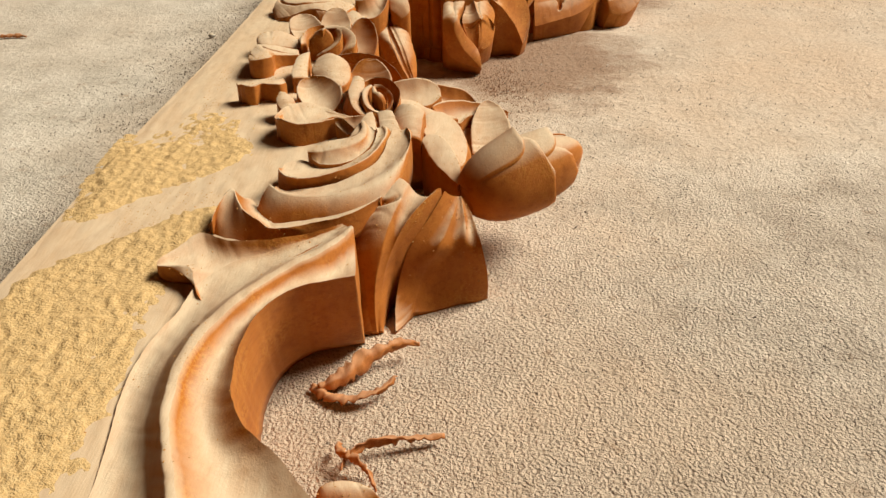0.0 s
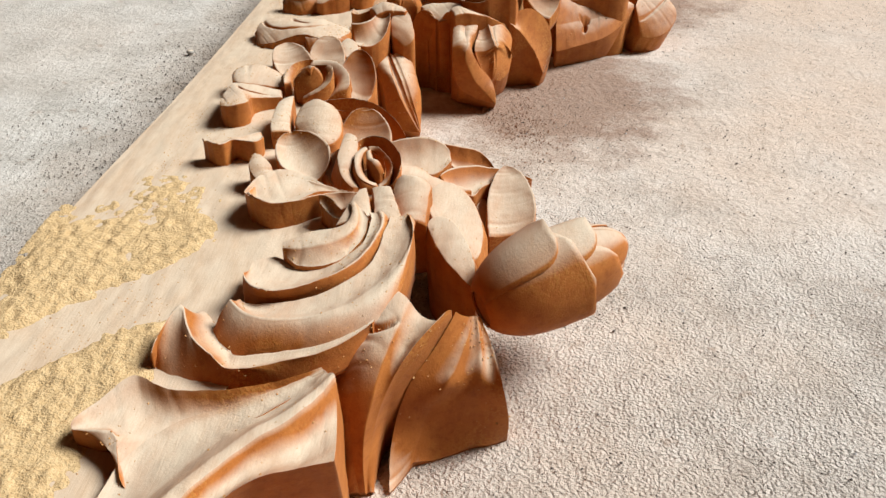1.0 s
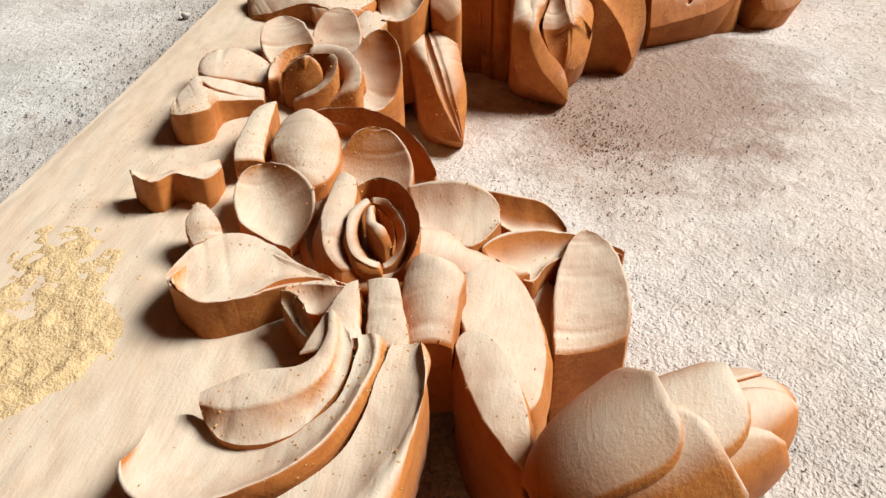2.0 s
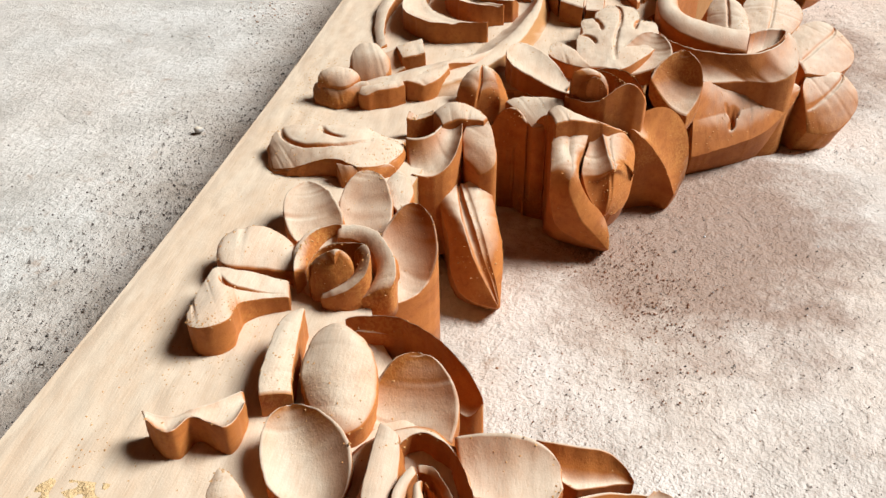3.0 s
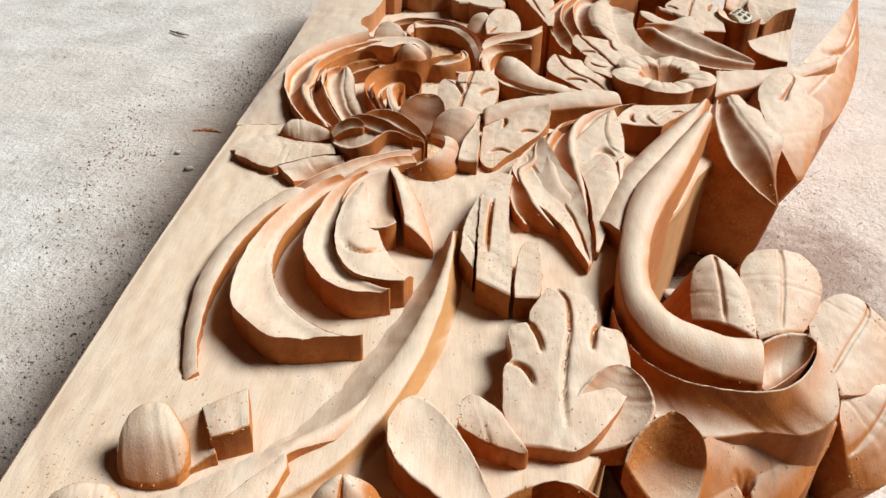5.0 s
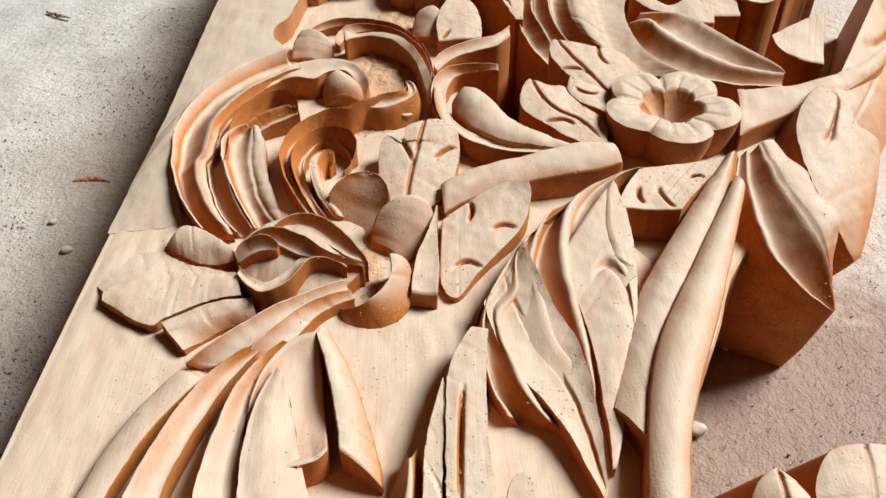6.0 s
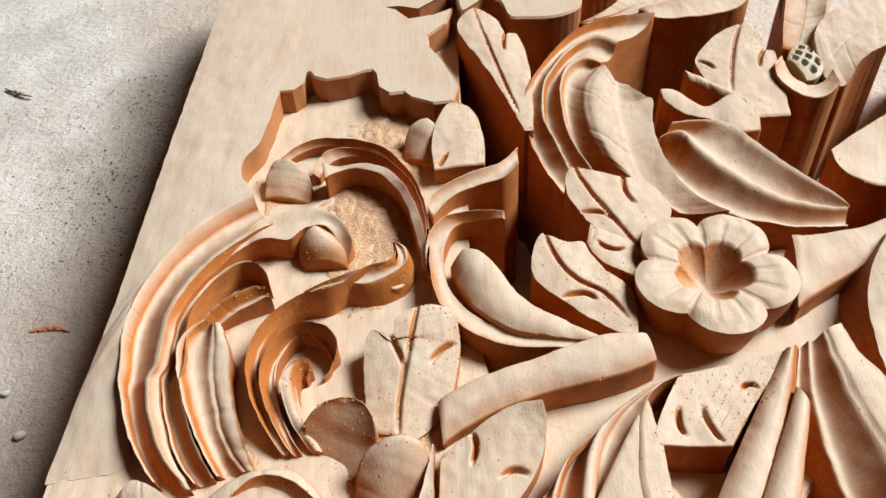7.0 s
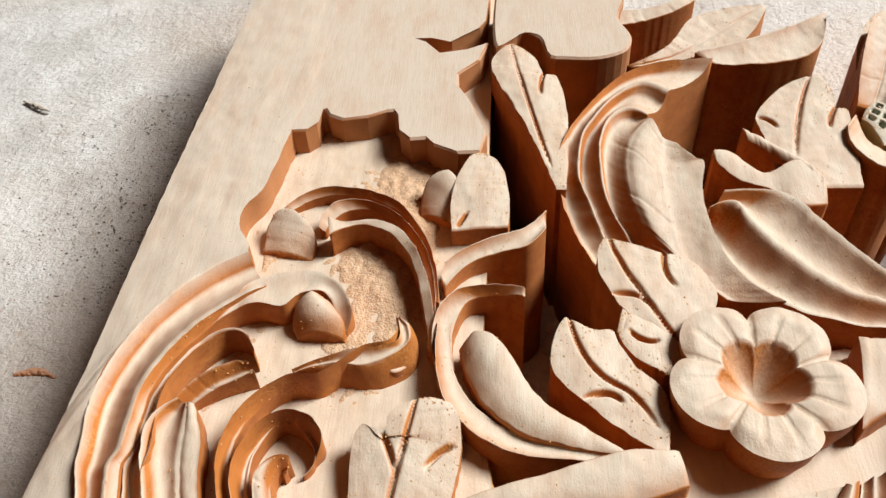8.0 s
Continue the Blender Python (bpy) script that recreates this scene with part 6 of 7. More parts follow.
carve('leaf_lobe', panel, [(0.1729, 1.1154, 10), (0.1765, 1.1063, 9), (0.1844, 1.1004, 8), (0.1939, 1.0975, 6)],
      [(0.1754, 1.1245, 11), (0.1831, 1.12, 10), (0.1911, 1.1135, 9), (0.1984, 1.1066, 7)], bulge=0.8, base=-70, cuts=[[(0.1716, 1.113, 11), (0.1758, 1.1035, 11), (0.18, 1.0994, 11)], [(0.1772, 1.1144, 11), (0.1815, 1.111, 11), (0.1864, 1.111, 11)]])
carve('leaf_lobe', panel, [(0.1852, 1.0689, 5), (0.1709, 1.0773, 7), (0.1605, 1.0857, 9), (0.1537, 1.0915, 10), (0.1495, 1.0981, 11), (0.1508, 1.1095, 13), (0.155, 1.1174, 14)],
      [(0.1866, 1.079, 6), (0.1855, 1.0925, 8), (0.1779, 1.0993, 10), (0.1724, 1.1092, 11), (0.1707, 1.113, 12), (0.1639, 1.1131, 13), (0.155, 1.1174, 14)], bulge=1, base=-70, cuts=[[(0.1558, 1.1195, 11), (0.1596, 1.1047, 11), (0.166, 1.0954, 11), (0.1757, 1.0891, 11), (0.1823, 1.0788, 11)], [(0.1598, 1.0874, 11), (0.1672, 1.0891, 11), (0.1719, 1.0865, 11)]])
bell_flower(panel, 0.2172, 1.0942, 0.0299, 15.0, 198)

# great leaf below the flower
fluted('leaf_flute', panel, [[(0.1935, 1.0511, 8), (0.1742, 1.0406, 7), (0.154, 1.0219, 6), (0.1383, 1.0038, 4), (0.1269, 0.9862, 3), (0.1208, 0.9672, 2), (0.1231, 0.9473, 1), (0.1281, 0.9333, 0)],
      [(0.1934, 1.05, 10), (0.175, 1.0406, 10), (0.1547, 1.0211, 10), (0.1404, 1.0051, 10), (0.1308, 0.9888, 10), (0.1254, 0.9754, 10), (0.1226, 0.9579, 10), (0.1242, 0.9434, 8), (0.1289, 0.9315, 5)],
      [(0.1936, 1.0496, 11), (0.1768, 1.0409, 11), (0.157, 1.0226, 11), (0.144, 1.0088, 11), (0.1375, 0.9976, 11), (0.1357, 0.9796, 11), (0.1283, 0.9686, 11), (0.1314, 0.9481, 11), (0.1391, 0.9309, 8), (0.1566, 0.9234, -4)],
      [(0.194, 1.0492, 12), (0.179, 1.0417, 12), (0.1611, 1.0271, 12), (0.151, 1.0186, 12), (0.1452, 1.0054, 12), (0.1424, 0.9909, 12), (0.1444, 0.9732, 12), (0.1465, 0.957, 11), (0.1538, 0.9437, 8), (0.1569, 0.9282, -1), (0.1573, 0.9238, -4)],
      [(0.1944, 1.0484, 13), (0.182, 1.0427, 13), (0.169, 1.0344, 13), (0.161, 1.0243, 13), (0.1551, 1.0018, 13), (0.1551, 0.9764, 12), (0.1569, 0.954, 10), (0.1574, 0.9358, 5), (0.1578, 0.9242, -4)],
      [(0.1954, 1.0483, 13), (0.1839, 1.0424, 13), (0.1786, 1.0329, 14), (0.1751, 1.0107, 14), (0.1764, 0.9937, 13), (0.1798, 0.9873, 12), (0.1746, 0.9802, 11), (0.1737, 0.9699, 9), (0.1675, 0.9522, 6), (0.1615, 0.9357, 1), (0.1583, 0.9243, -4)]],
      [3, 4, 3, 6.5, 5], base=-8, skew=0.2, nicks=[[(0.1681, 0.9904, 11), (0.168, 0.9848, 11), (0.1705, 0.98, 11), (0.1749, 0.9786, 11)]], label='fluted acanthus leaf with sharp ridges')
fluted('leaf_flute', panel, [[(0.2384, 1.0586, 10), (0.2291, 1.0325, 4), (0.2254, 1.017, -10), (0.2288, 1.0092, -40)],
      [(0.2417, 1.0599, 12), (0.237, 1.0405, 10), (0.2359, 1.0226, 6), (0.239, 1.0058, 0), (0.248, 0.9966, -7), (0.2611, 0.9917, -15)],
      [(0.2479, 1.0628, 13), (0.2476, 1.0451, 13), (0.2496, 1.0303, 11), (0.2532, 1.0175, 9), (0.2581, 1.0055, 2), (0.2617, 0.9921, -15)],
      [(0.255, 1.0661, 13), (0.2567, 1.0526, 13), (0.2612, 1.0431, 13), (0.2612, 1.0386, 12), (0.2624, 1.0299, 11), (0.2671, 1.0211, 9), (0.2653, 1.0144, 6), (0.2611, 1.0031, -2), (0.2623, 0.9925, -15)]],
      [5, 4.5, -1], base=-70, skew=0.25, under=(-0.006, 0.01), label='fluted leaf hanging over the edge')
fluted('stem', panel, [[(0.2329, 1.0573, 12), (0.212, 1.0286, 11), (0.1915, 0.9982, 10), (0.1781, 0.9756, 9), (0.1625, 0.932, 8)],
      [(0.2337, 1.0557, 14), (0.2162, 1.0224, 14), (0.1996, 0.9925, 13), (0.1853, 0.9645, 12), (0.1713, 0.9144, 10)],
      [(0.2382, 1.0593, 10), (0.2232, 1.0194, 7), (0.2092, 0.9877, 5), (0.1956, 0.9566, 3), (0.182, 0.921, 3)]],
      [-1.5, -1.5], base=-70, lip=0.0, label='smooth rounded midrib')
carve('leaf_lobe', panel, [(0.179, 1.0218, 13), (0.1852, 1.0349, 13), (0.1943, 1.0491, 12)],
      [(0.2039, 1.0202, 13), (0.2158, 1.0357, 12), (0.2349, 1.0577, 11)], bulge=-0.5, cuts=[[(0.1907, 1.0355, 13), (0.1896, 1.03, 13), (0.1905, 1.0257, 13)], [(0.1984, 1.0358, 13), (0.1993, 1.0286, 13), (0.2014, 1.0228, 13)], [(0.2137, 1.0426, 12), (0.2164, 1.044, 12), (0.2187, 1.0425, 12)]])
carve('leaf_blade', panel, [(0.2801, 1.0184, -14), (0.2693, 1.0305, 1), (0.2662, 1.0565, 8), (0.2723, 1.0842, 11), (0.2902, 1.1093, 13)],
      [(0.2836, 1.0211, -14), (0.3088, 1.075, 2), (0.2994, 1.0832, 9), (0.3008, 1.1024, 11), (0.2908, 1.1092, 13)], bulge=2, thick=24, under=(-0.008, 0.008), nicks=[(0.6, 0.6, 0.25)])
carve('stem', panel, [(0.2545, 1.1143, 9), (0.2803, 1.1148, 10), (0.3119, 1.1281, 10), (0.3398, 1.1493, 10)],
      [(0.2463, 1.0795, 6), (0.2745, 1.0963, 6), (0.3062, 1.1123, 7), (0.3385, 1.1401, 7)], bulge=3, base=-20)
carve('leaf_lobe', panel, [(0.2994, 1.1114, 9), (0.3307, 1.1602, 11), (0.3685, 1.221, 12), (0.4121, 1.3002, 12)],
      [(0.309, 1.0774, -14), (0.3409, 1.1193, -14), (0.3762, 1.1923, -10), (0.4155, 1.3022, -6)], bulge=4, base=-70, under=(-0.01, 0.006), vein=1.0, nicks=[(0.4, 0.4, 0.25)])


fluted('scroll_flute', panel, [[(0.2322, 1.2715, 16), (0.2052, 1.2683, 16), (0.1862, 1.257, 15.5), (0.1712, 1.2378, 14), (0.1624, 1.2237, 12), (0.1568, 1.2082, 9), (0.1577, 1.188, 5), (0.1629, 1.1687, 2), (0.1697, 1.1524, 1)],
      [(0.2076, 1.2451, 16), (0.1981, 1.252, 16.5), (0.1867, 1.2462, 16), (0.1755, 1.2323, 15), (0.1678, 1.2184, 13), (0.1654, 1.1964, 10), (0.17, 1.1782, 7), (0.1738, 1.1655, 4), (0.1785, 1.1554, 2)],
      [(0.1962, 1.2278, 16), (0.188, 1.2327, 16.5), (0.1798, 1.227, 16), (0.175, 1.2139, 15), (0.1742, 1.1989, 13), (0.1757, 1.1817, 10), (0.1823, 1.1643, 6), (0.1861, 1.1566, 3)],
      [(0.197, 1.2247, 17), (0.1895, 1.2142, 17), (0.1854, 1.2025, 16), (0.1844, 1.1831, 14), (0.1884, 1.1659, 11), (0.1912, 1.1575, 8), (0.1947, 1.1507, 5)],
      [(0.2007, 1.2122, 17), (0.1981, 1.2013, 16), (0.197, 1.1898, 15), (0.1976, 1.1711, 13), (0.1998, 1.1522, 10), (0.2057, 1.1401, 8), (0.2137, 1.132, 6)],
      [(0.2061, 1.208, 17), (0.2117, 1.1986, 17), (0.2152, 1.1963, 16.5), (0.2124, 1.1821, 15), (0.213, 1.1613, 13), (0.2194, 1.1416, 11), (0.2339, 1.1292, 9)]],
      [5.5, 5, 4.5, -1.2, 1.0], base=-70, skew=0.3, lip=0.06, nu=100, label='tall curling leaf with deep flutes')
fluted('leaf_blade', panel, [[(0.2154, 1.1768, 4), (0.2166, 1.155, 6), (0.2247, 1.1389, 7), (0.2374, 1.126, 8), (0.256, 1.1194, 8), (0.2787, 1.1186, 7)],
      [(0.2138, 1.1729, 13), (0.2234, 1.1751, 14), (0.2281, 1.1645, 14), (0.2385, 1.148, 13), (0.2521, 1.134, 12), (0.2672, 1.1274, 11), (0.2812, 1.1268, 9)],
      [(0.2211, 1.1809, 15), (0.2395, 1.1805, 15), (0.2476, 1.1761, 15), (0.2524, 1.1669, 15), (0.2646, 1.1475, 14), (0.2774, 1.1329, 12), (0.2823, 1.1274, 9)]],
      [4, 5], base=-70, skew=0.35, nu=90, label='long hollowed leaf blade')
# upper leaves beyond the gap
carve('leaf_lobe', panel, [(0.1556, 1.1897, 8), (0.1436, 1.2294, 11), (0.1322, 1.2569, 13), (0.1281, 1.2742, 14), (0.1336, 1.2847, 15), (0.1387, 1.2881, 15)],
      [(0.1595, 1.1896, 8), (0.1625, 1.2373, 11), (0.1588, 1.2622, 13), (0.1531, 1.2655, 13), (0.1486, 1.2784, 14), (0.1387, 1.2881, 15)], bulge=1, base=-70, cuts=[[(0.1378, 1.2862, 13), (0.1427, 1.2566, 13), (0.1485, 1.228, 12), (0.1538, 1.2034, 10)], [(0.1534, 1.2665, 13), (0.1516, 1.2587, 13), (0.151, 1.2498, 13)], [(0.1325, 1.2524, 13), (0.1356, 1.2471, 13), (0.1382, 1.2392, 13)]])
carve('curl', panel, [(0.2204, 1.204, 16), (0.2284, 1.2037, 15), (0.2393, 1.1932, 13), (0.2534, 1.1991, 15), (0.262, 1.1881, 14)],
      [(0.2203, 1.2, 15), (0.2292, 1.189, 13), (0.242, 1.183, 12), (0.2476, 1.1755, 12), (0.2608, 1.1773, 11)], bulge=1, base=-70)
carve('curl', panel, [(0.2352, 1.219, 16), (0.2457, 1.2097, 15), (0.2588, 1.1956, 15)],
      [(0.2359, 1.2125, 14), (0.2469, 1.2026, 13), (0.2585, 1.1885, 13)], bulge=1, base=-70)
carve('leaf_lobe', panel, [(0.2463, 1.1879, 9), (0.2454, 1.2198, 11), (0.244, 1.231, 13), (0.255, 1.246, 14), (0.2638, 1.253, 15), (0.277, 1.257, 16)],
      [(0.2788, 1.1894, 9), (0.2818, 1.2154, 11), (0.2838, 1.2343, 13), (0.2796, 1.2364, 13), (0.2806, 1.2454, 14), (0.277, 1.257, 16)], bulge=0.6, base=-70, cuts=[[(0.2725, 1.2558, 15), (0.263, 1.2327, 13), (0.2559, 1.2066, 11)], [(0.2449, 1.2301, 13), (0.2487, 1.2281, 13), (0.2517, 1.2242, 12)], [(0.2796, 1.2364, 13), (0.2761, 1.2304, 13), (0.274, 1.2239, 12)]])
carve('petal', panel, [(0.2798, 1.2217, 15), (0.2807, 1.206, 13), (0.2915, 1.1953, 13), (0.3068, 1.2065, 14)],
      [(0.2904, 1.2388, 8), (0.291, 1.2192, 7), (0.2995, 1.2138, 7), (0.3114, 1.2253, 8)], base=-70)
carve('petal', panel, [(0.3077, 1.245, 11), (0.3207, 1.2618, 16), (0.3561, 1.2768, 18)],
      [(0.3055, 1.2193, 7), (0.3105, 1.2089, 9), (0.3234, 1.2243, 12), (0.3403, 1.2341, 14)], bulge=-2, base=-70, vein=0.5)
carve('petal', panel, [(0.2918, 1.2431, 10), (0.2988, 1.2684, 20), (0.3098, 1.293, 25)],
      [(0.3079, 1.2472, 8), (0.3213, 1.2694, 18), (0.3212, 1.2917, 25)], bulge=-2, base=-70, vein=0.6)
carve('seed_pod', panel, [(0.293, 1.2366, 6), (0.2987, 1.2461, 7), (0.3067, 1.2515, 7)],
      [(0.2959, 1.2184, 6), (0.3044, 1.2218, 7), (0.3113, 1.2381, 7), (0.3067, 1.2515, 7)], bulge=2, base=-70, pits=True, material=POD)
carve('petal', panel, [(0.2843, 1.1582, 13), (0.2991, 1.1685, 14), (0.3213, 1.182, 15)],
      [(0.2845, 1.1531, 12), (0.2915, 1.1441, 9), (0.3069, 1.1399, 7)], bulge=-1, base=-70)
slab('planed_block', panel, [(0.1299, 1.3329), (0.1297, 1.2841), (0.1364, 1.2879), (0.1434, 1.2949), (0.1517, 1.2905), (0.1557, 1.2745), (0.1631, 1.2724), (0.1791, 1.2719), (0.1925, 1.2782), (0.1965, 1.2909), (0.1919, 1.3079), (0.1936, 1.333)], 17, -75, RAW, 4, '')
carve('leaf_lobe', panel, [(0.1933, 1.2745, 11), (0.2134, 1.2868, 13), (0.2299, 1.3082, 16), (0.2648, 1.317, 17)],
      [(0.1974, 1.2745, 10), (0.2319, 1.282, 11), (0.2487, 1.2882, 13), (0.2669, 1.3165, 16)], bulge=-1, base=-70, vein=0.6)
carve('leaf_blade', panel, [(0.2257, 1.28, 14), (0.2595, 1.2915, 16), (0.2923, 1.3066, 18)],
      [(0.2354, 1.2732, 12), (0.2568, 1.2742, 11), (0.2825, 1.283, 11), (0.2917, 1.3024, 18)], bulge=-1, base=-70)
carve('leaf_blade', panel, [(0.1924, 1.322, 12), (0.2126, 1.3233, 14), (0.2311, 1.3322, 15)],
      [(0.193, 1.3117, 10), (0.218, 1.3182, 12), (0.2335, 1.3281, 14)], base=-70)
carve('petal', panel, [(0.2992, 1.2692, 8), (0.3085, 1.2965, 15), (0.3225, 1.3093, 17)],
      [(0.2997, 1.2571, 7), (0.3073, 1.2427, 8), (0.3335, 1.2906, 15)], bulge=-1, base=-70, vein=0.5)

# ---- loose sawdust ----
def sawdust_material(name, light, dark):
    m, n, l, b = mat(name, 0.9, 0.1)
    co = n.new("ShaderNodeTexCoord").outputs["Object"]
    a = tex(n, l, "ShaderNodeTexNoise", 700, co, 3, 0.7)
    c = ramp(n, [(0.35, dark), (0.62, light)])
    l.new(a.outputs["Fac"], c.inputs["Fac"])
    l.new(c.outputs["Color"], b.inputs["Base Color"])
    g = tex(n, l, "ShaderNodeTexNoise", 1100, co, 2, 0.6)
    l.new(bump(n, l, g.outputs["Fac"], 0.8, 0.001), b.inputs["Normal"])
    return m


SAWDUST = sawdust_material("sawdust", (0.64, 0.46, 0.235), (0.54, 0.36, 0.165))
ORANGE_DUST = sawdust_material("orange_sawdust", (0.60, 0.41, 0.25), (0.52, 0.30, 0.145))


def drift(x0, x1, y0, y1, step, amount, material, label, seed):
    """A thin, crumbly layer of sawdust on the ground of the panel, thinning out into separate patches."""
    nx, ny = int((x1 - x0) / step), int((y1 - y0) / step)
    keep, verts, faces = {}, [], []
    for j in range(ny + 1):
        for i in range(nx + 1):
            x, y = x0 + i * step, y0 + j * step
            edge = min(i, nx - i) / nx * 5, min(j, ny - j) / ny * 5
            mask = amount + 0.9 * noise.noise(Vector((x * 28, y * 16, seed))) + 0.5 * noise.noise(Vector((x * 90, y * 70, seed + 5))) + 0.45 * noise.noise(Vector((x * 300, y * 260, seed + 7))) + 1.1 * min(1.0, *edge) - 1.1
            # a strip brushed bare across the board
            mask -= 1.5 * math.exp(-((y - 0.424 - 0.95 * (x - -0.019)) / 0.019) ** 4)
            lump = 0.55 + 0.5 * noise.noise(Vector((x * 340, y * 340, seed))) + 0.35 * noise.noise(Vector((x * 190, y * 190, seed + 2)))
            h = min(1.0, mask * 1.4) * (0.35 + lump) if mask > 0 else mask
            keep[i, j] = len(verts)
            verts.append((x, y, ground(y) + relief(x, y) + h * 0.0014))
    for j in range(ny):
        for i in range(nx):
            q = (keep[i, j], keep[i + 1, j], keep[i + 1, j + 1], keep[i, j + 1])
            if max(verts[k][2] - ground(verts[k][1]) - relief(verts[k][0], verts[k][1]) for k in q) > -0.0003:
                faces.append(q)
    used = sorted({k for f in faces for k in f})
    back = {k: n for n, k in enumerate(used)}
    ob = link("sawdust", [verts[k] for k in used], [tuple(back[k] for k in f) for f in faces], material)
    return tagged(ob, label, "sawdust", kind="stuff")


drift(-0.049, 0.028, 0.21, 0.54, 0.0008, 0.72, SAWDUST, "crumbly yellow sawdust lying in patches on the board", 1.0)
drift(0.022, 0.122, 1.06, 1.250, 0.0009, 0.05, ORANGE_DUST, "orange sawdust lying in the carved hollow", 6.0)
drift(0.020, 0.125, 0.90, 1.07, 0.0010, -0.12, ORANGE_DUST, "thin orange sawdust between the scrolls", 9.0)


def crumbs(count, seed):
    """Grains of wood left by the gouge, lying thickest where the carving is hollow."""
    rng = np.random.default_rng(seed)
    spots = [CRUMB_SPOTS[k] for k in rng.integers(0, len(CRUMB_SPOTS), count * 2)]
    spots += [(x, y, ground(y) + relief(x, y), 1.0) for x, y in zip(rng.uniform(0.0, 0.115, count // 2), rng.uniform(0.82, 1.25, count // 2))]
    spots += [(x, y, ground(y) + relief(x, y), 1.0) for x, y in zip(rng.uniform(-0.02, 0.02, count // 3), rng.uniform(0.3, 0.82, count // 3))]
    verts, faces = [], []
    for x, y, z, wide in spots:
        x, y = x + rng.uniform(-0.0003, 0.0003), y + rng.uniform(-0.0003, 0.0003)
        if noise.noise(Vector((x * 40, y * 40, 3.0))) + 0.25 * rng.normal() < 0.12:
            continue
        s = 0.00012 * (4.0 ** rng.random())
        k0 = len(verts)
        for k in range(4):
            a = k * 1.571 + rng.random()
            verts.append((x + s * math.cos(a) * (0.6 + rng.random()), y + s * math.sin(a) * (0.6 + rng.random()), z - s * 0.3))
        verts.append((x, y, z + s * (0.5 + 0.5 * rng.random())))
        faces += [(k0 + k, k0 + (k + 1) % 4, k0 + 4) for k in range(4)]
    ob = link("wood_crumbs", verts, faces, CRUMB)
    tagged(ob, "fine pale and orange wood crumbs scattered over the carving", "wood crumbs", kind="stuff")


CRUMB = sawdust_material("wood_crumb", (0.54, 0.32, 0.13), (0.44, 0.20, 0.06))
crumbs(18000, 11)


# ---- grit, pebbles and chips on the floor ----
def scatter(name, material, count, where, low, high, label, category, seed):
    """Many small angular grains joined into one piece of stuff."""
    rng = np.random.default_rng(seed)
    verts, faces = [], []
    for _ in range(count):
        x, y = where(rng)
        s = low * (high / low) ** (rng.random() ** 2.2)
        turn = rng.random() * 6.28
        pts = []
        for k in range(6):
            a = turn + k * math.pi / 3
            r = s * (0.7 + 0.5 * rng.random())
            pts.append((x + r * math.cos(a), y + r * math.sin(a) * 0.8, -0.0006 + s * 0.25 * rng.random()))
        k0 = len(verts)
        verts += pts + [(x + s * 0.3 * (rng.random() - 0.5), y + s * 0.3 * (rng.random() - 0.5), s * (0.3 + 0.35 * rng.random()))]
        faces += [(k0 + k, k0 + (k + 1) % 6, k0 + 6) for k in range(6)]
    ob = link(name, verts, faces, material)
    for p in ob.data.polygons:
        p.use_smooth = False
    return tagged(ob, label, category, kind="stuff")


def grain_material(name, a, b_):
    m, n, l, b = mat(name, 0.8, 0.3)
    g = n.new("ShaderNodeNewGeometry")
    c = ramp(n, [(0.0, a), (1.0, b_)])
    l.new(g.outputs["Random Per Island"], c.inputs["Fac"])
    l.new(c.outputs["Color"], b.inputs["Base Color"])
    return m


GRIT = grain_material("grit", (0.12, 0.10, 0.08), (0.45, 0.40, 0.34))
WHITE = grain_material("white_grit", (0.45, 0.42, 0.38), (0.75, 0.73, 0.70))
RED = grain_material("red_grit", (0.30, 0.16, 0.10), (0.48, 0.30, 0.19))


def left_strip(rng):
    y = 0.62 + 0.75 * rng.random()
    return -0.026 + 0.02 * (y - 0.62) - abs(rng.normal(0, 0.055)), y


def right_side(rng):
    return 0.10 + 0.60 * rng.random() ** 1.3, 0.18 + 0.95 * rng.random()


def anywhere(rng):
    return -0.6 + 1.5 * rng.random(), 0.2 + 1.5 * rng.random()


def left_edge(rng):
    y = 0.25 + 0.6 * rng.random()
    return -0.052 - abs(rng.normal(0, 0.06)), y


scatter("grit", GRIT, 10000, left_strip, 0.0002, 0.0010, "dark grit and soil gathered along the board", "grit", 1)
scatter("grit", GRIT, 9000, right_side, 0.0002, 0.0006, "fine grey grit on the dusty floor", "grit", 2)
scatter("grit", WHITE, 1500, right_side, 0.0002, 0.0008, "tiny white stone crumbs on the dusty floor", "grit", 3)
scatter("grit", GRIT, 4000, left_edge, 0.0002, 0.0006, "fine dark grit beside the board", "grit", 4)
scatter("grit", GRIT, 3000, anywhere, 0.0002, 0.0009, "scattered crumbs on the concrete", "grit", 5)
scatter("grit", RED, 1600, lambda rng: (0.136 + rng.normal(0, 0.022), 0.694 + rng.normal(0, 0.030)), 0.0002, 0.0008, "reddish crumbled dirt on the floor", "grit", 6)
scatter("grit", RED, 700, lambda rng: (-0.117 + rng.normal(0, 0.02), 1.12 + rng.normal(0, 0.05)), 0.0002, 0.0014, "reddish chips beside the board", "grit", 7)


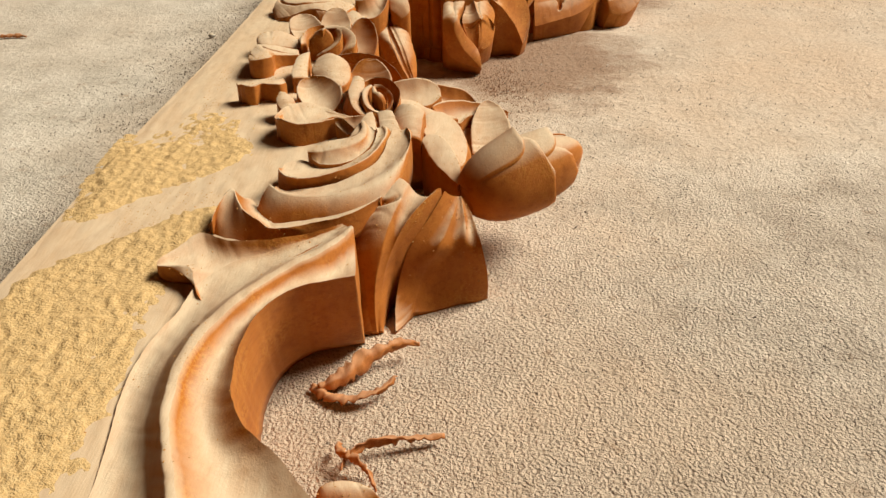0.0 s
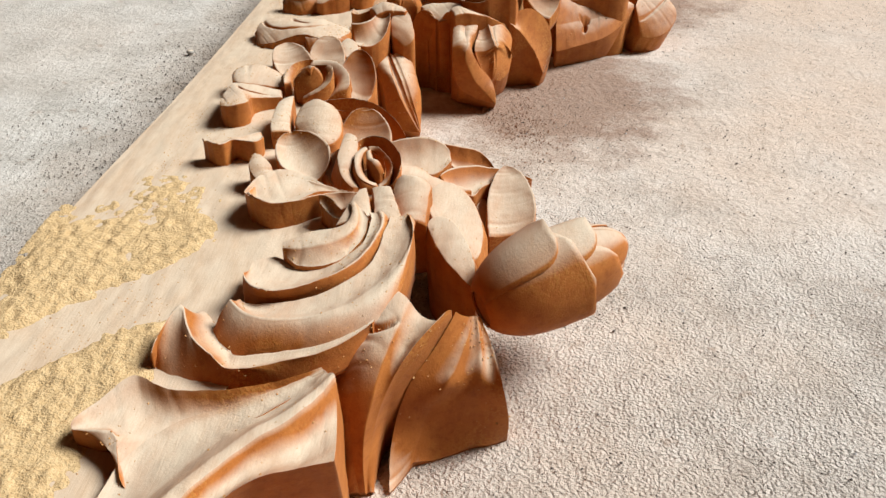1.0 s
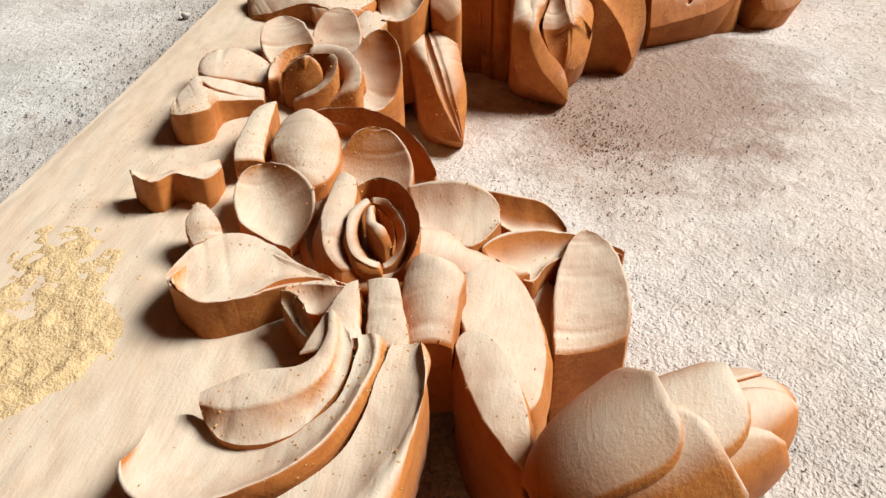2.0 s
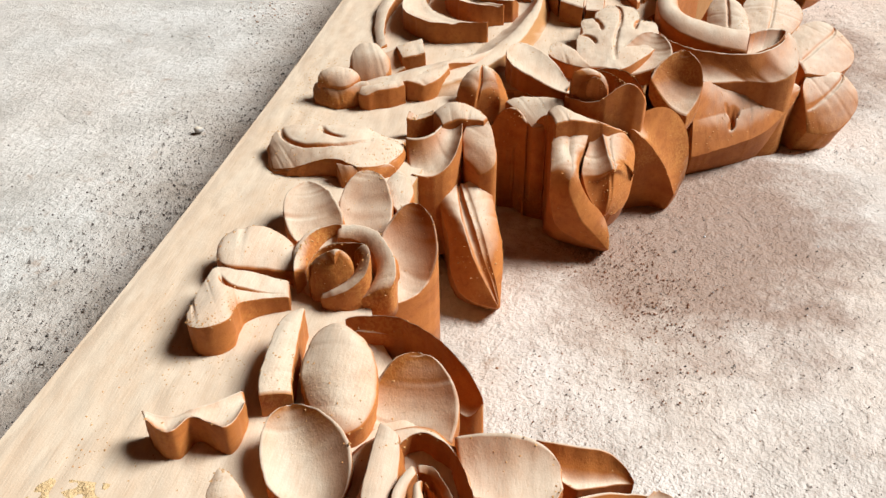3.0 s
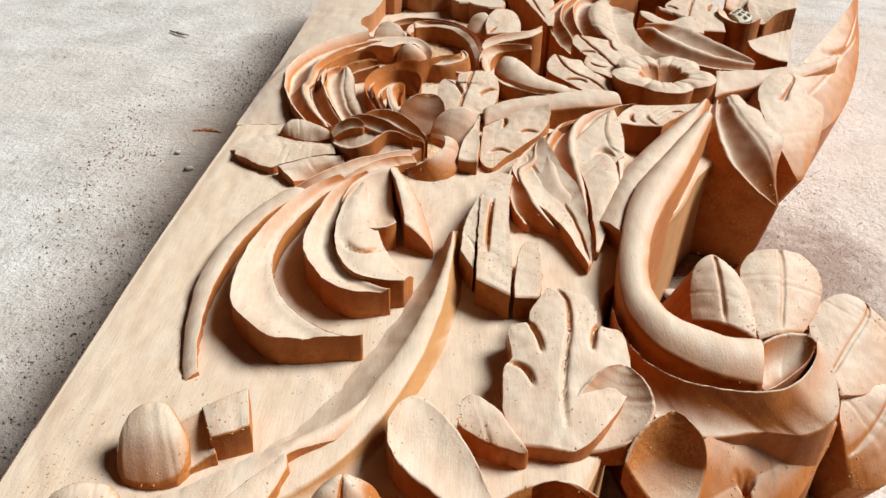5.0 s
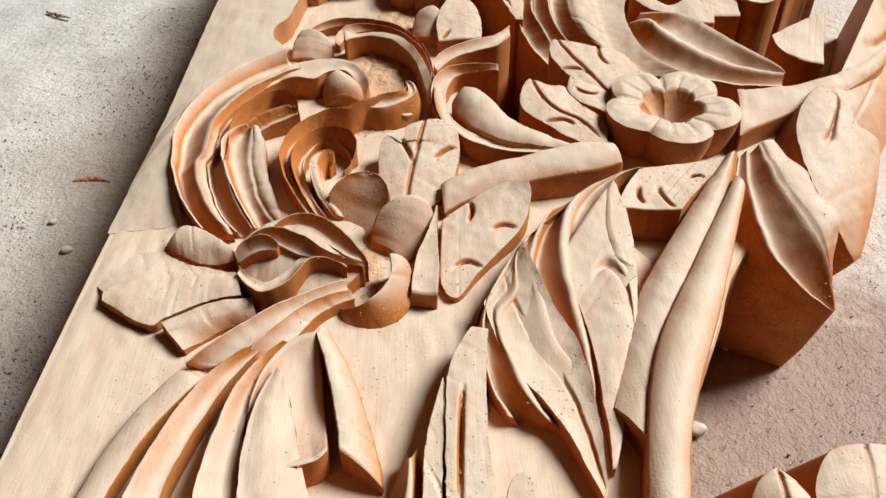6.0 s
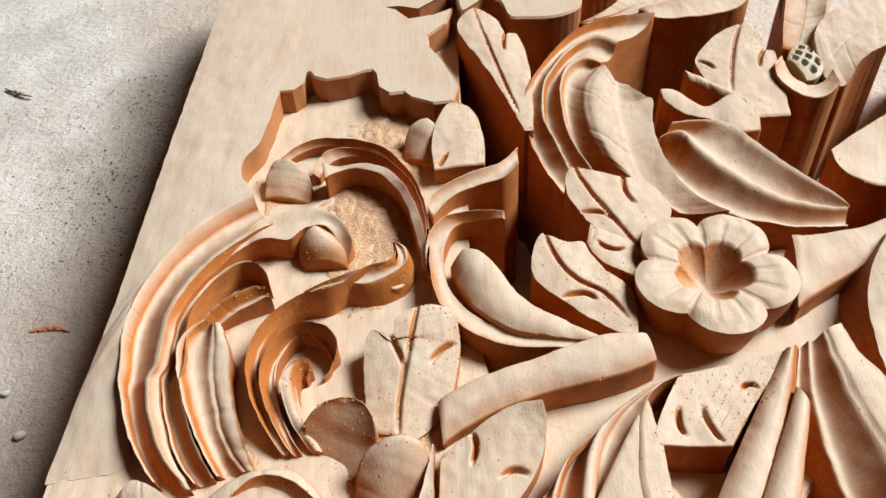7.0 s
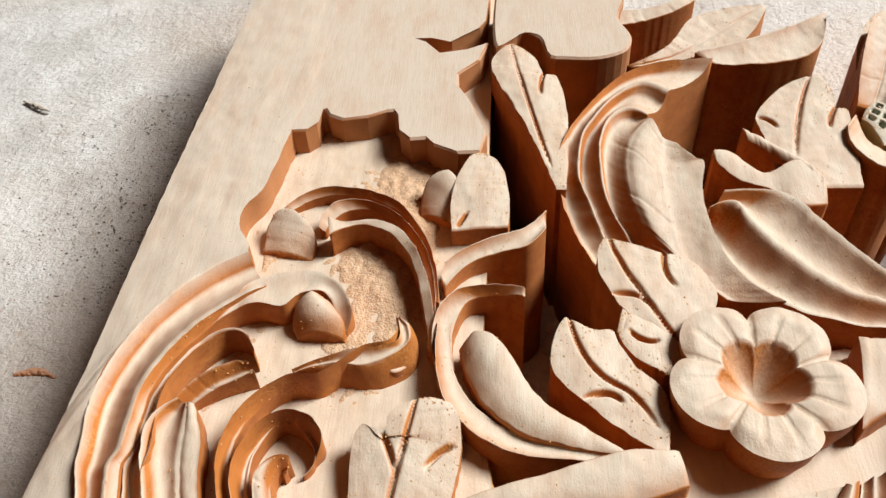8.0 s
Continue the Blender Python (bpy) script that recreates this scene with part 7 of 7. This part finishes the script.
def pebble(x, y, r, label):
    """A small worn stone resting on the floor."""
    bm = bmesh.new()
    bmesh.ops.create_icosphere(bm, subdivisions=3, radius=r)
    for v in bm.verts:
        d = 1 + 0.28 * noise.noise(v.co / r * 0.9 + Vector((x * 50, y * 50, 0)))
        v.co = Vector((v.co.x * d + x, v.co.y * d * 0.8 + y, v.co.z * d * 0.62 + r * 0.5))
    vs = [tuple(v.co) for v in bm.verts]
    fs = [tuple(v.index for v in f.verts) for f in bm.faces]
    bm.free()
    tagged(link("pebble", vs, fs, STONE), label, "pebble", "pebbles on the floor")


STONE = wood("pale_stone", (0.46, 0.44, 0.40), (0.32, 0.30, 0.27), 0.0)
for px, py, pr in ((0.2101, 0.9684, 0.0042), (-0.0994, 0.8248, 0.0028), (0.2346, 1.0111, 0.0016), (-0.074, 1.084, 0.0030), (-0.0886, 1.1072, 0.0022)):
    pebble(px, py, pr, "small pale worn pebble lying on the dusty floor")


def shaving(points, width, material, label, twist=0.0, curl=0.0):
    """A thin curled wood shaving lying on the floor: a ribbon with thickness that rolls along its length."""
    n, m = 36, 6
    line = spline(points, n)
    verts, faces = [], []
    for side in (0, 1):
        for i in range(n + 1):
            p = Vector(line[i])
            q = Vector(line[min(i + 1, n)]) - Vector(line[max(i - 1, 0)])
            across = Vector((-q.y, q.x, 0)).normalized()
            w = width * (0.35 + 0.65 * math.sin(math.pi * min(1.0, 0.08 + i / n))) * (1 + 0.8 * noise.noise(Vector((i * 0.9, width * 999, 0))))
            a = twist * i / n + curl
            axis = across * math.cos(a) + Vector((0, 0, 1)) * math.sin(a)
            normal = axis.cross(q.normalized())
            for j in range(m + 1):
                s = 2 * j / m - 1
                r = p + axis * (w * s) + normal * (w * 0.55 * s * s + (0.0005 if side else 0) + 0.0016 * noise.noise(Vector((i * 0.45, s * 1.3, width * 500))))
                verts.append((r.x, r.y, max(r.z, 0.0004)))
    k = (n + 1) * (m + 1)
    at = lambda i, j: i * (m + 1) + j
    for i in range(n):
        for j in range(m):
            f = (at(i, j), at(i + 1, j), at(i + 1, j + 1), at(i, j + 1))
            faces += [f, tuple(k + v for v in reversed(f))]
    loop = [at(i, 0) for i in range(n + 1)] + [at(n, j) for j in range(1, m + 1)] + [at(i, m) for i in range(n - 1, -1, -1)] + [at(0, j) for j in range(m - 1, 0, -1)]
    faces += [(loop[q], loop[(q + 1) % len(loop)], k + loop[(q + 1) % len(loop)], k + loop[q]) for q in range(len(loop))]
    return tagged(link("wood_shaving", verts, faces, material), label, "wood shaving")


SHAVING = wood("shaving_wood", (0.52, 0.20, 0.06), (0.40, 0.13, 0.035), 0.1, top_light_amount=0.3)
DARKWOOD = wood("dark_splinter", (0.10, 0.07, 0.05), (0.05, 0.035, 0.025), 0.0)

shaving([(0.0742, 0.3671, 0.004), (0.0841, 0.3709, 0.007), (0.0957, 0.3805, 0.009), (0.1053, 0.3873, 0.008), (0.112, 0.3902, 0.006)], 0.0034, SHAVING, "thin curled reddish wood shaving lying on the floor", 1.6, 0.3)
shaving([(0.0712, 0.369, 0.003), (0.0842, 0.3623, 0.004), (0.096, 0.3633, 0.006), (0.1037, 0.3701, 0.007)], 0.0030, SHAVING, "thin curled reddish wood shaving lying on the floor", -1.5, 0.2)
shaving([(0.1239, 0.3426, 0.004), (0.1122, 0.3406, 0.005), (0.0996, 0.3376, 0.006), (0.0919, 0.3328, 0.005), (0.0891, 0.3252, 0.004)], 0.0018, SHAVING, "stringy orange wood shaving lying on the floor", 2.0, 0.4)
shaving([(0.0868, 0.3385, 0.004), (0.0881, 0.3309, 0.007), (0.094, 0.3272, 0.006), (0.098, 0.3244, 0.004), (0.1021, 0.3168, 0.003)], 0.0018, SHAVING, "stringy orange wood shaving lying on the floor", 2.4, 0.2)
shaving([(-0.2954, 0.8302, 0.002), (-0.2802, 0.8309, 0.003), (-0.268, 0.8282, 0.002)], 0.0026, SHAVING, "short reddish wood splinter on the concrete", 0.2, 0.2)
shaving([(-0.1785, 1.3616, 0.0015), (-0.1683, 1.3553, 0.002), (-0.1572, 1.3499, 0.0015)], 0.0016, DARKWOOD, "short dark splinter of wood on the concrete", 0.3, 0.2)
shaving([(-0.0899, 1.1434, 0.001), (-0.0796, 1.1448, 0.002), (-0.0693, 1.142, 0.001)], 0.0020, SHAVING, "small reddish wood chip beside the board", 0.3, 0.1)
